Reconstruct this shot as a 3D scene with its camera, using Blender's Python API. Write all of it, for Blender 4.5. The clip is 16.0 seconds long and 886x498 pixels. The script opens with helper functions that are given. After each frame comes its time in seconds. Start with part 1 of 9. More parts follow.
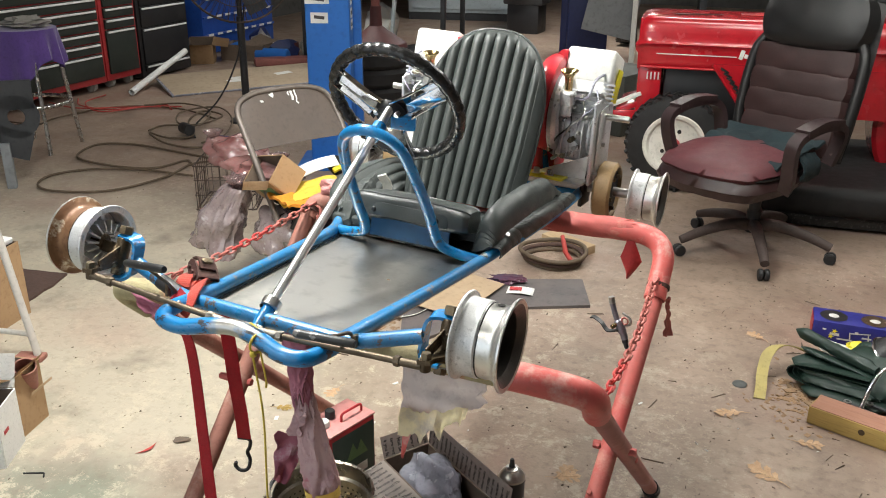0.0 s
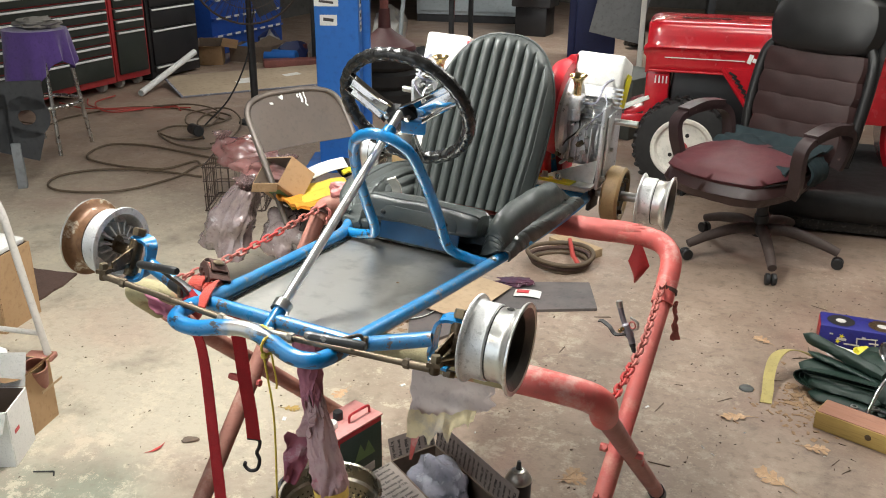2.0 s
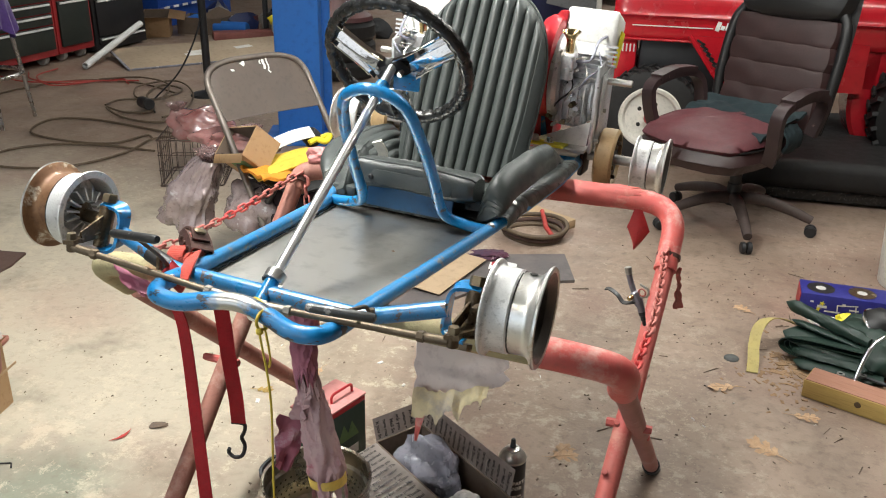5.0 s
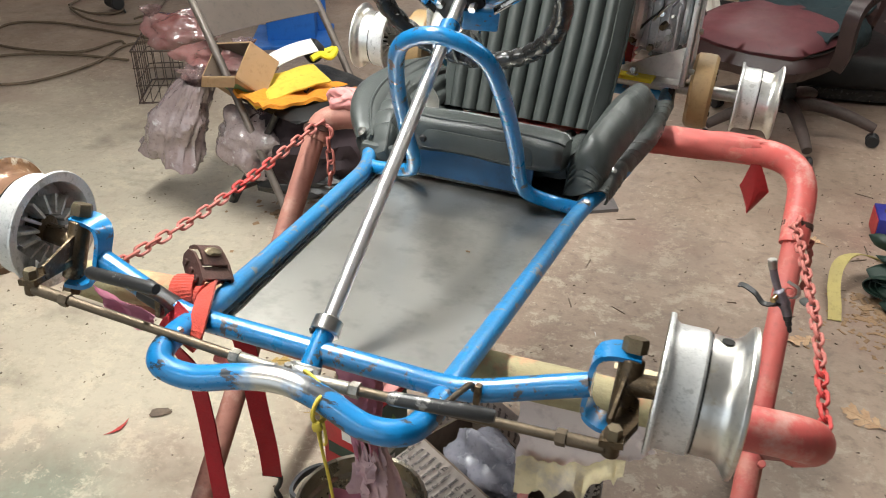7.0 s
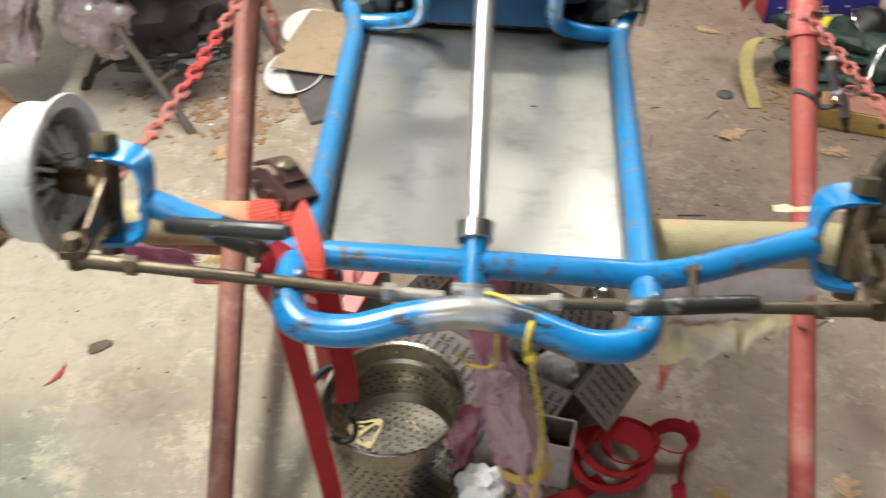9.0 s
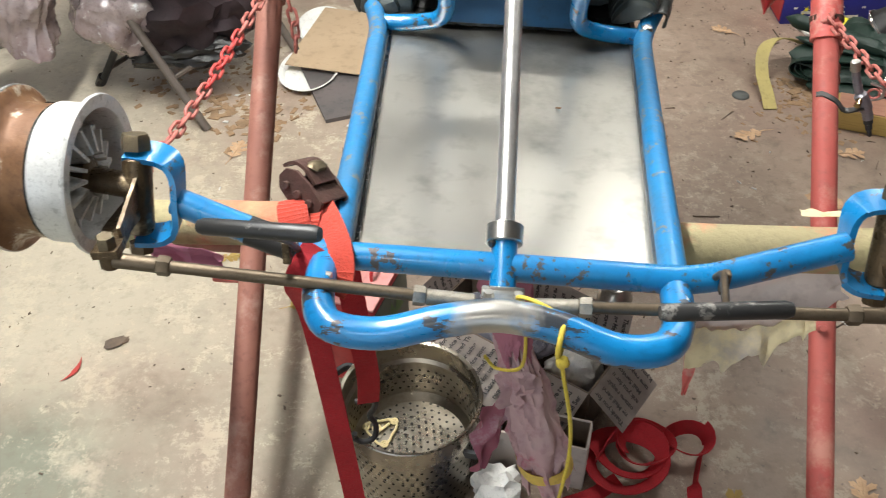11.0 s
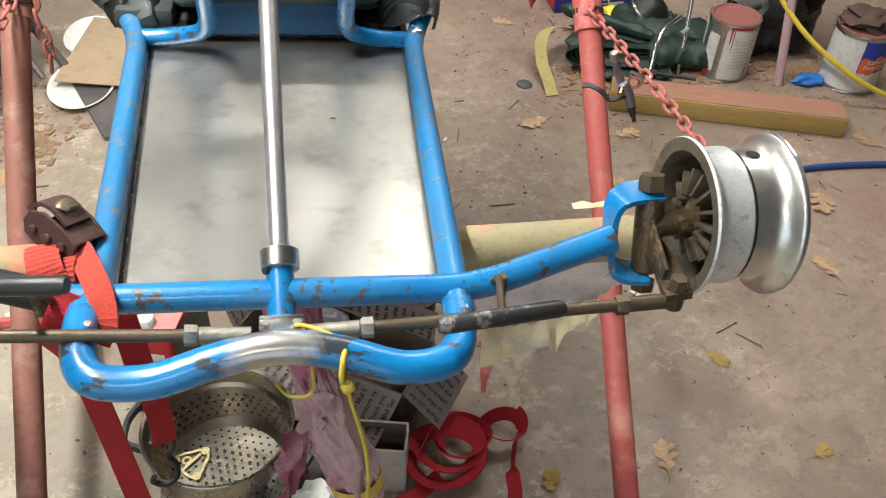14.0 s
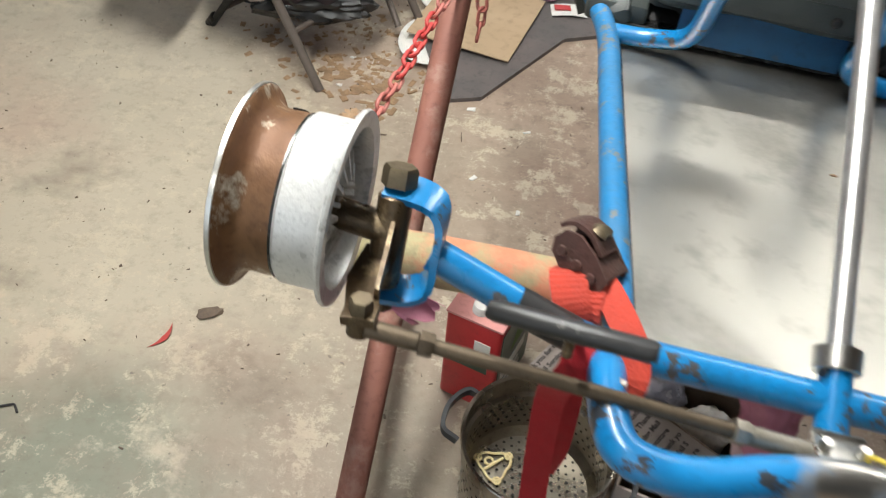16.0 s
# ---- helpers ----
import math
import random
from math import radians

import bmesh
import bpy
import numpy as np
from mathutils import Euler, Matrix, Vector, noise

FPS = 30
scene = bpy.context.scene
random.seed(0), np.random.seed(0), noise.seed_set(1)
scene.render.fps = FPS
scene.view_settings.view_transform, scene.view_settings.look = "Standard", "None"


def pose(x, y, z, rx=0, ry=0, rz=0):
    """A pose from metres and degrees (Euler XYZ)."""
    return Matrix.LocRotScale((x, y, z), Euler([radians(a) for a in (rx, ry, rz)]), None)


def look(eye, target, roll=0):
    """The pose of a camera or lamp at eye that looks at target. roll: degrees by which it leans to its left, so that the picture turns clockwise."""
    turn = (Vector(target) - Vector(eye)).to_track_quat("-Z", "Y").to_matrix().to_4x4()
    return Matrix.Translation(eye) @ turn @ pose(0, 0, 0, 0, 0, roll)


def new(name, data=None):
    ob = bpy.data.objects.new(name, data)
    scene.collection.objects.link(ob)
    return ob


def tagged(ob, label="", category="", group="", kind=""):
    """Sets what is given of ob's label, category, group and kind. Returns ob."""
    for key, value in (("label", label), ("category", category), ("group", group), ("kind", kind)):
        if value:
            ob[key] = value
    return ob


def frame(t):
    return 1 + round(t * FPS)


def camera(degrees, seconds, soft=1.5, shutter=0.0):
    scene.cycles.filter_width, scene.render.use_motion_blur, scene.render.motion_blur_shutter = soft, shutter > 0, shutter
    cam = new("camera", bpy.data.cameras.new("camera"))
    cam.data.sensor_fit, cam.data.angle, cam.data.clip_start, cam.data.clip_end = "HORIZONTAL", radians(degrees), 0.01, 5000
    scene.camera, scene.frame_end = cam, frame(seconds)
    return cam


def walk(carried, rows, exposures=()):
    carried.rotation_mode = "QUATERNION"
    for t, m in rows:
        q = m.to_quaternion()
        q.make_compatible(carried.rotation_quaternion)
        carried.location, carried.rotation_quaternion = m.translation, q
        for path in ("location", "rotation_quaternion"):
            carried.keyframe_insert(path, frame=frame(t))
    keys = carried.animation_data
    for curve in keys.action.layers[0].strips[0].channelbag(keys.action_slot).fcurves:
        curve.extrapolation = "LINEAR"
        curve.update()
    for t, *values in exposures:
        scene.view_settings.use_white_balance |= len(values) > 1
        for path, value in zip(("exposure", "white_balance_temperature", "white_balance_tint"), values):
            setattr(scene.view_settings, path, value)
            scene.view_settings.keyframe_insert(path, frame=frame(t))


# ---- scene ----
cam = camera(53.8, 16.0, soft=1.0, shutter=0.4)
PATH = [
    (0, (0.771, -1.099, 1.508), (0.06, 0.618, 0.769), 0.3),
    (0.5, (0.778, -1.1, 1.513), (0.058, 0.612, 0.771), 0.4),
    (1, (0.77, -1.1, 1.515), (0.051, 0.612, 0.773), 0.5),
    (1.5, (0.77, -1.103, 1.512), (0.048, 0.611, 0.775), 0.2),
    (2, (0.77, -1.111, 1.516), (0.045, 0.602, 0.78), 0.5),
    (2.5, (0.77, -1.115, 1.515), (0.043, 0.599, 0.783), 0.3),
    (3, (0.767, -1.116, 1.518), (0.043, 0.598, 0.785), 0.4),
    (5.3, (0.585, -1.011, 1.444), (0.003, 0.725, 0.64), 1.3),
    (5.5, (0.537, -0.983, 1.456), (-0.02, 0.742, 0.612), 1.4),
    (6, (0.439, -0.914, 1.443), (-0.035, 0.797, 0.523), 1.5),
    (6.3, (0.412, -0.816, 1.43), (-0.116, 0.858, 0.471), 1.1),
    (6.5, (0.406, -0.767, 1.441), (-0.134, 0.885, 0.452), 0.8),
    (7, (0.358, -0.677, 1.432), (-0.176, 0.958, 0.412), 0.1),
    (7.5, (0.3, -0.635, 1.416), (-0.172, 0.992, 0.353), 0.7),
    (8, (0.186, -0.592, 1.398), (-0.082, 1.038, 0.27), -1.8),
    (8.2, (0.118, -0.604, 1.376), (0.015, 1.051, 0.258), 0.1),
    (8.5, (0.06, -0.57, 1.375), (0.104, 0.959, 0.087), 0.7),
    (9, (0.01, -0.566, 1.375), (-0.079, 0.926, 0.046), -1.9),
    (9.2, (-0.04, -0.578, 1.389), (-0.212, 0.915, 0.069), -0.6),
    (11.3, (0.008, -0.556, 1.379), (-0.056, 0.925, 0.037), -2.5),
    (11.5, (0.03, -0.55, 1.381), (0.071, 0.923, 0.029), -1.8),
    (12, (0.072, -0.548, 1.386), (0.305, 0.908, 0.035), -0.3),
    (12.5, (0.07, -0.548, 1.387), (0.34, 0.905, 0.039), -0.2),
    (13, (0.062, -0.545, 1.387), (0.349, 0.908, 0.042), 1.1),
    (13.5, (0.052, -0.541, 1.385), (0.348, 0.912, 0.042), 1.7),
    (14, (0.027, -0.537, 1.382), (0.335, 0.917, 0.043), 3.1),
    (14.5, (-0.021, -0.537, 1.381), (0.266, 0.93, 0.053), 5.1),
    (14.8, (-0.06, -0.538, 1.389), (0.112, 0.933, 0.045), 5.5),
    (15, (-0.09, -0.546, 1.375), (-0.019, 0.954, 0.055), 4.7),
    (15.5, (-0.149, -0.542, 1.371), (-0.306, 0.948, 0.046), 3.2),
    (16, (-0.225, -0.414, 1.337), (-0.388, 1.011, -0.057), 5.4),
]
walk(cam, [(t, look(eye, target, roll)) for t, eye, target, roll in PATH],
     exposures=[(0, 0.0), (6.0, -0.02), (7.5, -0.12), (9.0, -0.15), (14.5, -0.17), (16.0, -0.46)])

# ---- world, daylight from the open door, added ceiling lamps ----
world = bpy.data.worlds.new("world")
scene.world = world
world.use_nodes = True
wn = world.node_tree
sky = wn.nodes.new("ShaderNodeTexSky")
sky.sky_type, sky.sun_disc = "NISHITA", False
sky.sun_elevation, sky.sun_rotation = radians(46), radians(27)
wn.nodes["Background"].inputs[1].default_value = 0.1
wn.links.new(sky.outputs[0], wn.nodes["Background"].inputs[0])


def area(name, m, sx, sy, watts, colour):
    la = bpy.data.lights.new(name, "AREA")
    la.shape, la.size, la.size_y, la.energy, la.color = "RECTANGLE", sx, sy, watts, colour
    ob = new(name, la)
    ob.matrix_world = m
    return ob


sun = bpy.data.lights.new("sun", "SUN")
sun.energy, sun.angle, sun.color = 2.0, radians(0.5), (1.0, 0.95, 0.88)
new("sun", sun).matrix_world = look((0, 0, 0), (-0.3, -0.6, -0.7))
# area lamp standing in for the sky at the door, which is unseen
area("door_daylight", look((-1.6, -2.95, 1.25), (-1.4, 1.0, 0.7)), 3.6, 2.2, 26, (0.90, 0.96, 1.0))
# overhead lamps added out of view: x, y, z, watts, turn about the upright
ADDED_LAMPS = [(-0.70, 0.55, 2.62, 104, 90), (1.35, 1.7, 2.62, 34, 0), (0.75, 2.95, 2.62, 20, 0), (0.3, 5.2, 2.62, 22, 0), (-3.1, 5.2, 2.62, 30, 0), (-1.6, 8.4, 2.62, 85, 0), (-0.9, -1.9, 2.62, 15, 0)]
for lx, ly, lz, lw, turn in ADDED_LAMPS:
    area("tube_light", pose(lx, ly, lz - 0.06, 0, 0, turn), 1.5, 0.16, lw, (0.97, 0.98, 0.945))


# ---- materials ----
def mat(name, c, c2=None, scale=8.0, rough=0.5, rough2=None, metal=0.0, bump=0.1, bscale=60.0,
        c3=None, s3=3.0, t3=(0.58, 0.64), metal3=None, coat=0.0, trans=0.0, stretch=None, random_tone=0.0, sheen=0.0):
    """Principled material with colour varied at two scales, patches of wear or painted glint in a third colour, and
    fine relief.
    """
    m = bpy.data.materials.new(name)
    m.use_nodes = True
    nt = m.node_tree
    n, l = nt.nodes, nt.links
    p = n["Principled BSDF"]
    tc = n.new("ShaderNodeTexCoord")
    co = tc.outputs["Object"]
    if stretch:
        mp = n.new("ShaderNodeMapping")
        mp.inputs["Scale"].default_value = stretch
        l.new(co, mp.inputs[0])
        co = mp.outputs[0]

    def noise_tex(s, detail=5.0, r=0.6):
        t = n.new("ShaderNodeTexNoise")
        t.inputs["Scale"].default_value, t.inputs["Detail"].default_value, t.inputs["Roughness"].default_value = s, detail, r
        l.new(co, t.inputs["Vector"])
        return t.outputs[0]

    def mix(fac, a, b):
        x = n.new("ShaderNodeMix")
        x.data_type = "RGBA"
        for sock, v in ((x.inputs[0], fac), (x.inputs[6], a), (x.inputs[7], b)):
            if isinstance(v, bpy.types.NodeSocket):
                l.new(v, sock)
            elif isinstance(v, (int, float)):
                sock.default_value = v
            else:
                sock.default_value = (*v, 1)
        return x.outputs[2]

    def ramp(v, lo, hi):
        r = n.new("ShaderNodeMapRange")
        r.inputs[1].default_value, r.inputs[2].default_value = lo, hi
        l.new(v, r.inputs[0])
        return r.outputs[0]

    c2 = c2 or tuple(v * 0.8 for v in c)
    col = mix(ramp(noise_tex(scale), 0.35, 0.68), c, c2)
    fine = tuple(v * 0.78 for v in c2)
    col = mix(ramp(noise_tex(scale * 9, 3.0), 0.52, 0.8), col, fine)
    mask = None
    if c3:
        mask = ramp(noise_tex(s3, 8.0, 0.68), *t3)
        col = mix(mask, col, c3)
    if random_tone:
        oi = n.new("ShaderNodeObjectInfo")
        hs = n.new("ShaderNodeHueSaturation")
        mr = n.new("ShaderNodeMapRange")
        mr.inputs[3].default_value, mr.inputs[4].default_value = 1 - random_tone, 1 + random_tone
        l.new(oi.outputs["Random"], mr.inputs[0])
        l.new(mr.outputs[0], hs.inputs["Value"])
        l.new(col, hs.inputs["Color"])
        col = hs.outputs[0]
    l.new(col, p.inputs["Base Color"])
    rr = n.new("ShaderNodeMapRange")
    rr.inputs[1].default_value, rr.inputs[2].default_value = 0.3, 0.7
    rr.inputs[3].default_value, rr.inputs[4].default_value = rough, rough2 if rough2 is not None else min(1, rough * 1.25)
    l.new(noise_tex(scale * 2.3), rr.inputs[0])
    l.new(rr.outputs[0], p.inputs["Roughness"])
    p.inputs["Metallic"].default_value = metal
    if mask is not None and metal3 is not None:
        mm = n.new("ShaderNodeMapRange")
        mm.inputs[3].default_value, mm.inputs[4].default_value = metal, metal3
        l.new(mask, mm.inputs[0])
        l.new(mm.outputs[0], p.inputs["Metallic"])
    p.inputs["Coat Weight"].default_value = coat
    p.inputs["Coat Roughness"].default_value = 0.15
    p.inputs["Transmission Weight"].default_value = trans
    p.inputs["Sheen Weight"].default_value = sheen
    if bump:
        b = n.new("ShaderNodeBump")
        b.inputs["Strength"].default_value, b.inputs["Distance"].default_value = bump, 0.004
        l.new(noise_tex(bscale, 4.0), b.inputs["Height"])
        l.new(b.outputs[0], p.inputs["Normal"])
    return m


def floor_material():
    """Old painted concrete: brown and bare on one side, grey-green paint worn to cream patches on the other."""
    m = mat("concrete_floor", (0.345, 0.255, 0.195), (0.225, 0.162, 0.122), 3.0, 0.6, 0.42, bump=0.3, bscale=90)
    nt = m.node_tree
    n, l = nt.nodes, nt.links
    p = n["Principled BSDF"]
    base = p.inputs["Base Color"].links[0].from_socket
    tc = n.new("ShaderNodeTexCoord")

    def tex(s, d, r=0.6, vec=None):
        t = n.new("ShaderNodeTexNoise")
        t.inputs["Scale"].default_value, t.inputs["Detail"].default_value, t.inputs["Roughness"].default_value = s, d, r
        l.new(tc.outputs["Object"], t.inputs["Vector"])
        return t.outputs[0]

    def rng(v, a, b, c=0.0, d=1.0):
        r = n.new("ShaderNodeMapRange")
        for k, x in enumerate((a, b, c, d)):
            r.inputs[k + 1].default_value = x
        l.new(v, r.inputs[0])
        return r.outputs[0]

    def op(kind, a, b):
        q = n.new("ShaderNodeMath")
        q.operation = kind
        for k, v in enumerate((a, b)):
            if isinstance(v, float):
                q.inputs[k].default_value = v
            else:
                l.new(v, q.inputs[k])
        return q.outputs[0]

    def mix(f, a, b):
        x = n.new("ShaderNodeMix")
        x.data_type = "RGBA"
        l.new(f, x.inputs[0])
        l.new(a, x.inputs[6])
        x.inputs[7].default_value = (*b, 1)
        return x.outputs[2]

    sep = n.new("ShaderNodeSeparateXYZ")
    l.new(tc.outputs["Object"], sep.inputs[0])
    # the painted bay lies towards the door and the benches
    side = op("ADD", sep.outputs[0], op("MULTIPLY", sep.outputs[1], 0.30))
    side = op("ADD", side, op("MULTIPLY", tex(1.6, 4.0), 1.3))
    bay = rng(side, 0.80, -0.05)
    far = rng(op("ADD", sep.outputs[1], op("MULTIPLY", tex(2.1, 4.0), 0.9)), 3.3, 2.3)
    bay = op("MULTIPLY", bay, far)
    col = mix(op("MULTIPLY", bay, 0.9), base, (0.50, 0.445, 0.345))
    near = rng(op("ADD", sep.outputs[1], op("MULTIPLY", tex(2.7, 5.0), 0.9)), 1.15, 0.75)
    green = op("MULTIPLY", rng(tex(3.2, 10.0, 0.74), 0.37, 0.45), op("MULTIPLY", bay, near))
    col = mix(op("MULTIPLY", green, 0.9), col, (0.205, 0.215, 0.165))
    cream = op("MULTIPLY", rng(tex(8.0, 14.0, 0.84), 0.53, 0.555), op("MULTIPLY", rng(side, 2.2, 0.6), far))
    col = mix(op("MULTIPLY", cream, 0.7), col, (0.56, 0.49, 0.37))
    # cream flecks in clusters, where the old paint has come away
    cluster = rng(tex(2.6, 6.0, 0.6), 0.47, 0.60)
    pale = op("MULTIPLY", rng(tex(34.0, 12.0, 0.85), 0.545, 0.575), cluster)
    col = mix(op("MULTIPLY", pale, 0.62), col, (0.55, 0.46, 0.34))
    rosy = rng(tex(1.5, 6.0, 0.6), 0.52, 0.68)
    col = mix(op("MULTIPLY", rosy, 0.35), col, (0.36, 0.20, 0.16))
    dark = rng(tex(3.4, 7.0, 0.62), 0.56, 0.72)
    col = mix(op("MULTIPLY", dark, 0.6), col, (0.14, 0.105, 0.08))
    mottle = rng(tex(26.0, 8.0, 0.72), 0.50, 0.66)
    col = mix(op("MULTIPLY", mottle, 0.28), col, (0.17, 0.125, 0.095))
    specks = rng(tex(75.0, 3.0, 0.5), 0.68, 0.73)
    col = mix(op("MULTIPLY", specks, 0.55), col, (0.10, 0.08, 0.065))
    l.new(col, p.inputs["Base Color"])
    return m


M = {
    "floor": floor_material(),
    "wall": mat("block_wall", (0.12, 0.115, 0.105), (0.085, 0.08, 0.075), 1.4, 0.85, bump=0.3, bscale=35),
    "ceiling": mat("ceiling_board", (0.24, 0.23, 0.21), (0.18, 0.17, 0.16), 1.2, 0.9),
    "blue": mat("blue_kart_paint", (0.006, 0.215, 0.52), (0.006, 0.17, 0.42), 14, 0.24, 0.38, bump=0.10, bscale=120, coat=0.5,
                c3=(0.085, 0.08, 0.08), s3=44, t3=(0.585, 0.605), metal3=0.2),
    "blue_worn": mat("blue_paint_worn", (0.008, 0.205, 0.49), (0.04, 0.185, 0.37), 16, 0.32, 0.5, bump=0.12, bscale=120, coat=0.2,
                     c3=(0.24, 0.24, 0.235), s3=46, t3=(0.575, 0.62), metal3=0.5),
    "blue_bumper": mat("scuffed_blue_bumper", (0.006, 0.21, 0.51), (0.006, 0.17, 0.43), 14, 0.24, 0.4, bump=0.08, bscale=120, coat=0.4,
                       c3=(0.035, 0.04, 0.05), s3=32, t3=(0.55, 0.565), metal3=0.0, stretch=(0.45, 1.2, 1.0)),
    # darker blue with the plate's shade put into it, plus grime patches
    "blue_dull": mat("shaded_grimy_blue_steel", (0.010, 0.085, 0.205), (0.014, 0.065, 0.15), 10, 0.42, 0.6, bump=0.1, c3=(0.06, 0.065, 0.07), s3=14, t3=(0.58, 0.66)),
    "steel_bare": mat("bare_steel", (0.52, 0.50, 0.47), (0.4, 0.39, 0.37), 18, 0.28, 0.45, metal=1.0, bump=0.05),
    "pan": mat("steel_pan", (0.56, 0.545, 0.50), (0.44, 0.425, 0.385), 2.6, 0.29, 0.42, metal=0.90, bump=0.05, bscale=30,
               c3=(0.11, 0.092, 0.068), s3=2.5, t3=(0.50, 0.78)),
    "mirror_chrome": mat("mirror_chrome", (0.80, 0.79, 0.79), (0.72, 0.71, 0.70), 20, 0.04, 0.09, metal=1.0, bump=0.02),
    "chrome": mat("chrome", (0.86, 0.85, 0.85), (0.76, 0.75, 0.75), 20, 0.12, 0.24, metal=1.0, bump=0.02,
                  c3=(0.28, 0.25, 0.22), s3=30, t3=(0.66, 0.72)),
    "column_chrome": mat("worn_chrome_shaft", (0.88, 0.87, 0.86), (0.82, 0.81, 0.80), 5, 0.30, 0.34, metal=0.9, bump=0.0),
    "alu": mat("cast_aluminium_rim", (0.78, 0.78, 0.77), (0.69, 0.69, 0.68), 40, 0.32, 0.46, metal=0.45, bump=0.16, bscale=160,
               c3=(0.50, 0.50, 0.49), s3=85, t3=(0.55, 0.62)),
    "dirty_alu": mat("oily_cast_aluminium", (0.20, 0.175, 0.135), (0.12, 0.10, 0.075), 26, 0.4, 0.55, metal=0.5, bump=0.25, bscale=160,
                     c3=(0.10, 0.075, 0.05), s3=30, t3=(0.52, 0.62)),
    "rim_steel": mat("polished_rim_steel", (0.80, 0.79, 0.77), (0.71, 0.69, 0.64), 12, 0.28, 0.38, metal=0.95, bump=0.05,
                     c3=(0.52, 0.45, 0.32), s3=22, t3=(0.58, 0.70), metal3=0.7),
    "rim_rust": mat("rusty_rim_steel", (0.27, 0.14, 0.06), (0.14, 0.065, 0.03), 14, 0.38, 0.6, metal=0.35, bump=0.3,
                    c3=(0.62, 0.55, 0.44), s3=17, t3=(0.55, 0.62), metal3=0.95),
    # darker steel for the inside and centre of the outer rim half
    "greasy_black": mat("dark_bore_steel", (0.10, 0.092, 0.085), (0.15, 0.135, 0.12), 20, 0.3, 0.5, metal=0.6, bump=0.2, bscale=120),
    "rust_dark": mat("oily_rusty_steel", (0.12, 0.08, 0.042), (0.07, 0.048, 0.028), 30, 0.24, 0.45, metal=0.45, bump=0.4, bscale=120,
                     c3=(0.36, 0.27, 0.16), s3=32, t3=(0.55, 0.66)),
    "bolt": mat("yellowed_bolt", (0.20, 0.16, 0.10), (0.14, 0.11, 0.075), 40, 0.4, 0.55, metal=0.8, bump=0.15),
    "rod": mat("worn_tie_rod", (0.145, 0.11, 0.075), (0.10, 0.075, 0.05), 30, 0.4, 0.55, metal=0.7, bump=0.15),
    "black_worn": mat("worn_black_paint", (0.02, 0.02, 0.021), (0.032, 0.031, 0.03), 20, 0.32, 0.5, bump=0.12,
                      c3=(0.26, 0.25, 0.235), s3=38, t3=(0.56, 0.61), metal3=0.7),
    "paper_magenta": mat("magenta_stained_paper", (0.36, 0.10, 0.16), (0.44, 0.18, 0.24), 5, 0.7, bump=0.35, bscale=30,
                         c3=(0.60, 0.50, 0.53), s3=6, t3=(0.56, 0.66)),
    "rod_end": mat("greasy_cast_rod_end", (0.36, 0.33, 0.28), (0.26, 0.235, 0.195), 40, 0.42, 0.55, metal=0.7, bump=0.25, bscale=150),
    "rubber": mat("black_rubber", (0.014, 0.014, 0.014), (0.022, 0.021, 0.02), 30, 0.16, 0.32, bump=0.15),
    "vinyl": mat("black_vinyl", (0.046, 0.053, 0.050), (0.056, 0.063, 0.060), 40, 0.36, 0.48, bump=0.14, bscale=420),
    "vinyl_red": mat("oxblood_vinyl", (0.115, 0.028, 0.034), (0.085, 0.024, 0.028), 9, 0.45, 0.6, bump=0.22, bscale=260,
                     c3=(0.04, 0.025, 0.025), s3=5, t3=(0.60, 0.72)),
    "leather_brown": mat("dark_brown_leather", (0.038, 0.016, 0.015), (0.028, 0.013, 0.012), 9, 0.36, 0.5, bump=0.2, bscale=260),
    "leather_black": mat("black_leather", (0.008, 0.008, 0.008), (0.013, 0.012, 0.012), 12, 0.36, 0.5, bump=0.2, bscale=260),
    "arm_plastic": mat("scuffed_brown_plastic", (0.036, 0.019, 0.020), (0.026, 0.015, 0.015), 15, 0.33, 0.5, bump=0.08,
                       c3=(0.16, 0.11, 0.10), s3=26, t3=(0.66, 0.72)),
    "base_plastic": mat("dusty_brown_plastic", (0.085, 0.06, 0.052), (0.06, 0.043, 0.038), 12, 0.55, 0.7, bump=0.1),
    "red_frame": mat("salmon_red_primer", (0.50, 0.085, 0.075), (0.44, 0.115, 0.095), 7, 0.55, 0.7, bump=0.12, bscale=90,
                     c3=(0.56, 0.24, 0.19), s3=11, t3=(0.52, 0.66)),
    "red_fresh": mat("bright_red_overspray", (0.60, 0.095, 0.085), (0.58, 0.15, 0.125), 7, 0.4, 0.55, bump=0.14, bscale=90,
                     c3=(0.62, 0.34, 0.29), s3=13, t3=(0.54, 0.66)),
    "brown_pipe": mat("faded_brown_pipe", (0.36, 0.155, 0.115), (0.29, 0.12, 0.09), 9, 0.6, 0.75, bump=0.12,
                      c3=(0.42, 0.24, 0.19), s3=13, t3=(0.56, 0.68)),
    "olive_wrap": mat("olive_cloth_tape", (0.40, 0.345, 0.19), (0.33, 0.28, 0.16), 10, 0.75, bump=0.3, bscale=200,
                      c3=(0.55, 0.21, 0.12), s3=4, t3=(0.53, 0.6)),
    "paper_grey": mat("pale_masking_film", (0.82, 0.72, 0.67), (0.74, 0.60, 0.57), 6, 0.75, bump=0.35, bscale=30,
                      c3=(0.55, 0.14, 0.26), s3=5, t3=(0.60, 0.74)),
    "paper_pink": mat("overspray_paper", (0.54, 0.39, 0.39), (0.46, 0.26, 0.29), 7, 0.7, bump=0.35, bscale=30,
                      c3=(0.44, 0.05, 0.13), s3=7, t3=(0.54, 0.64)),
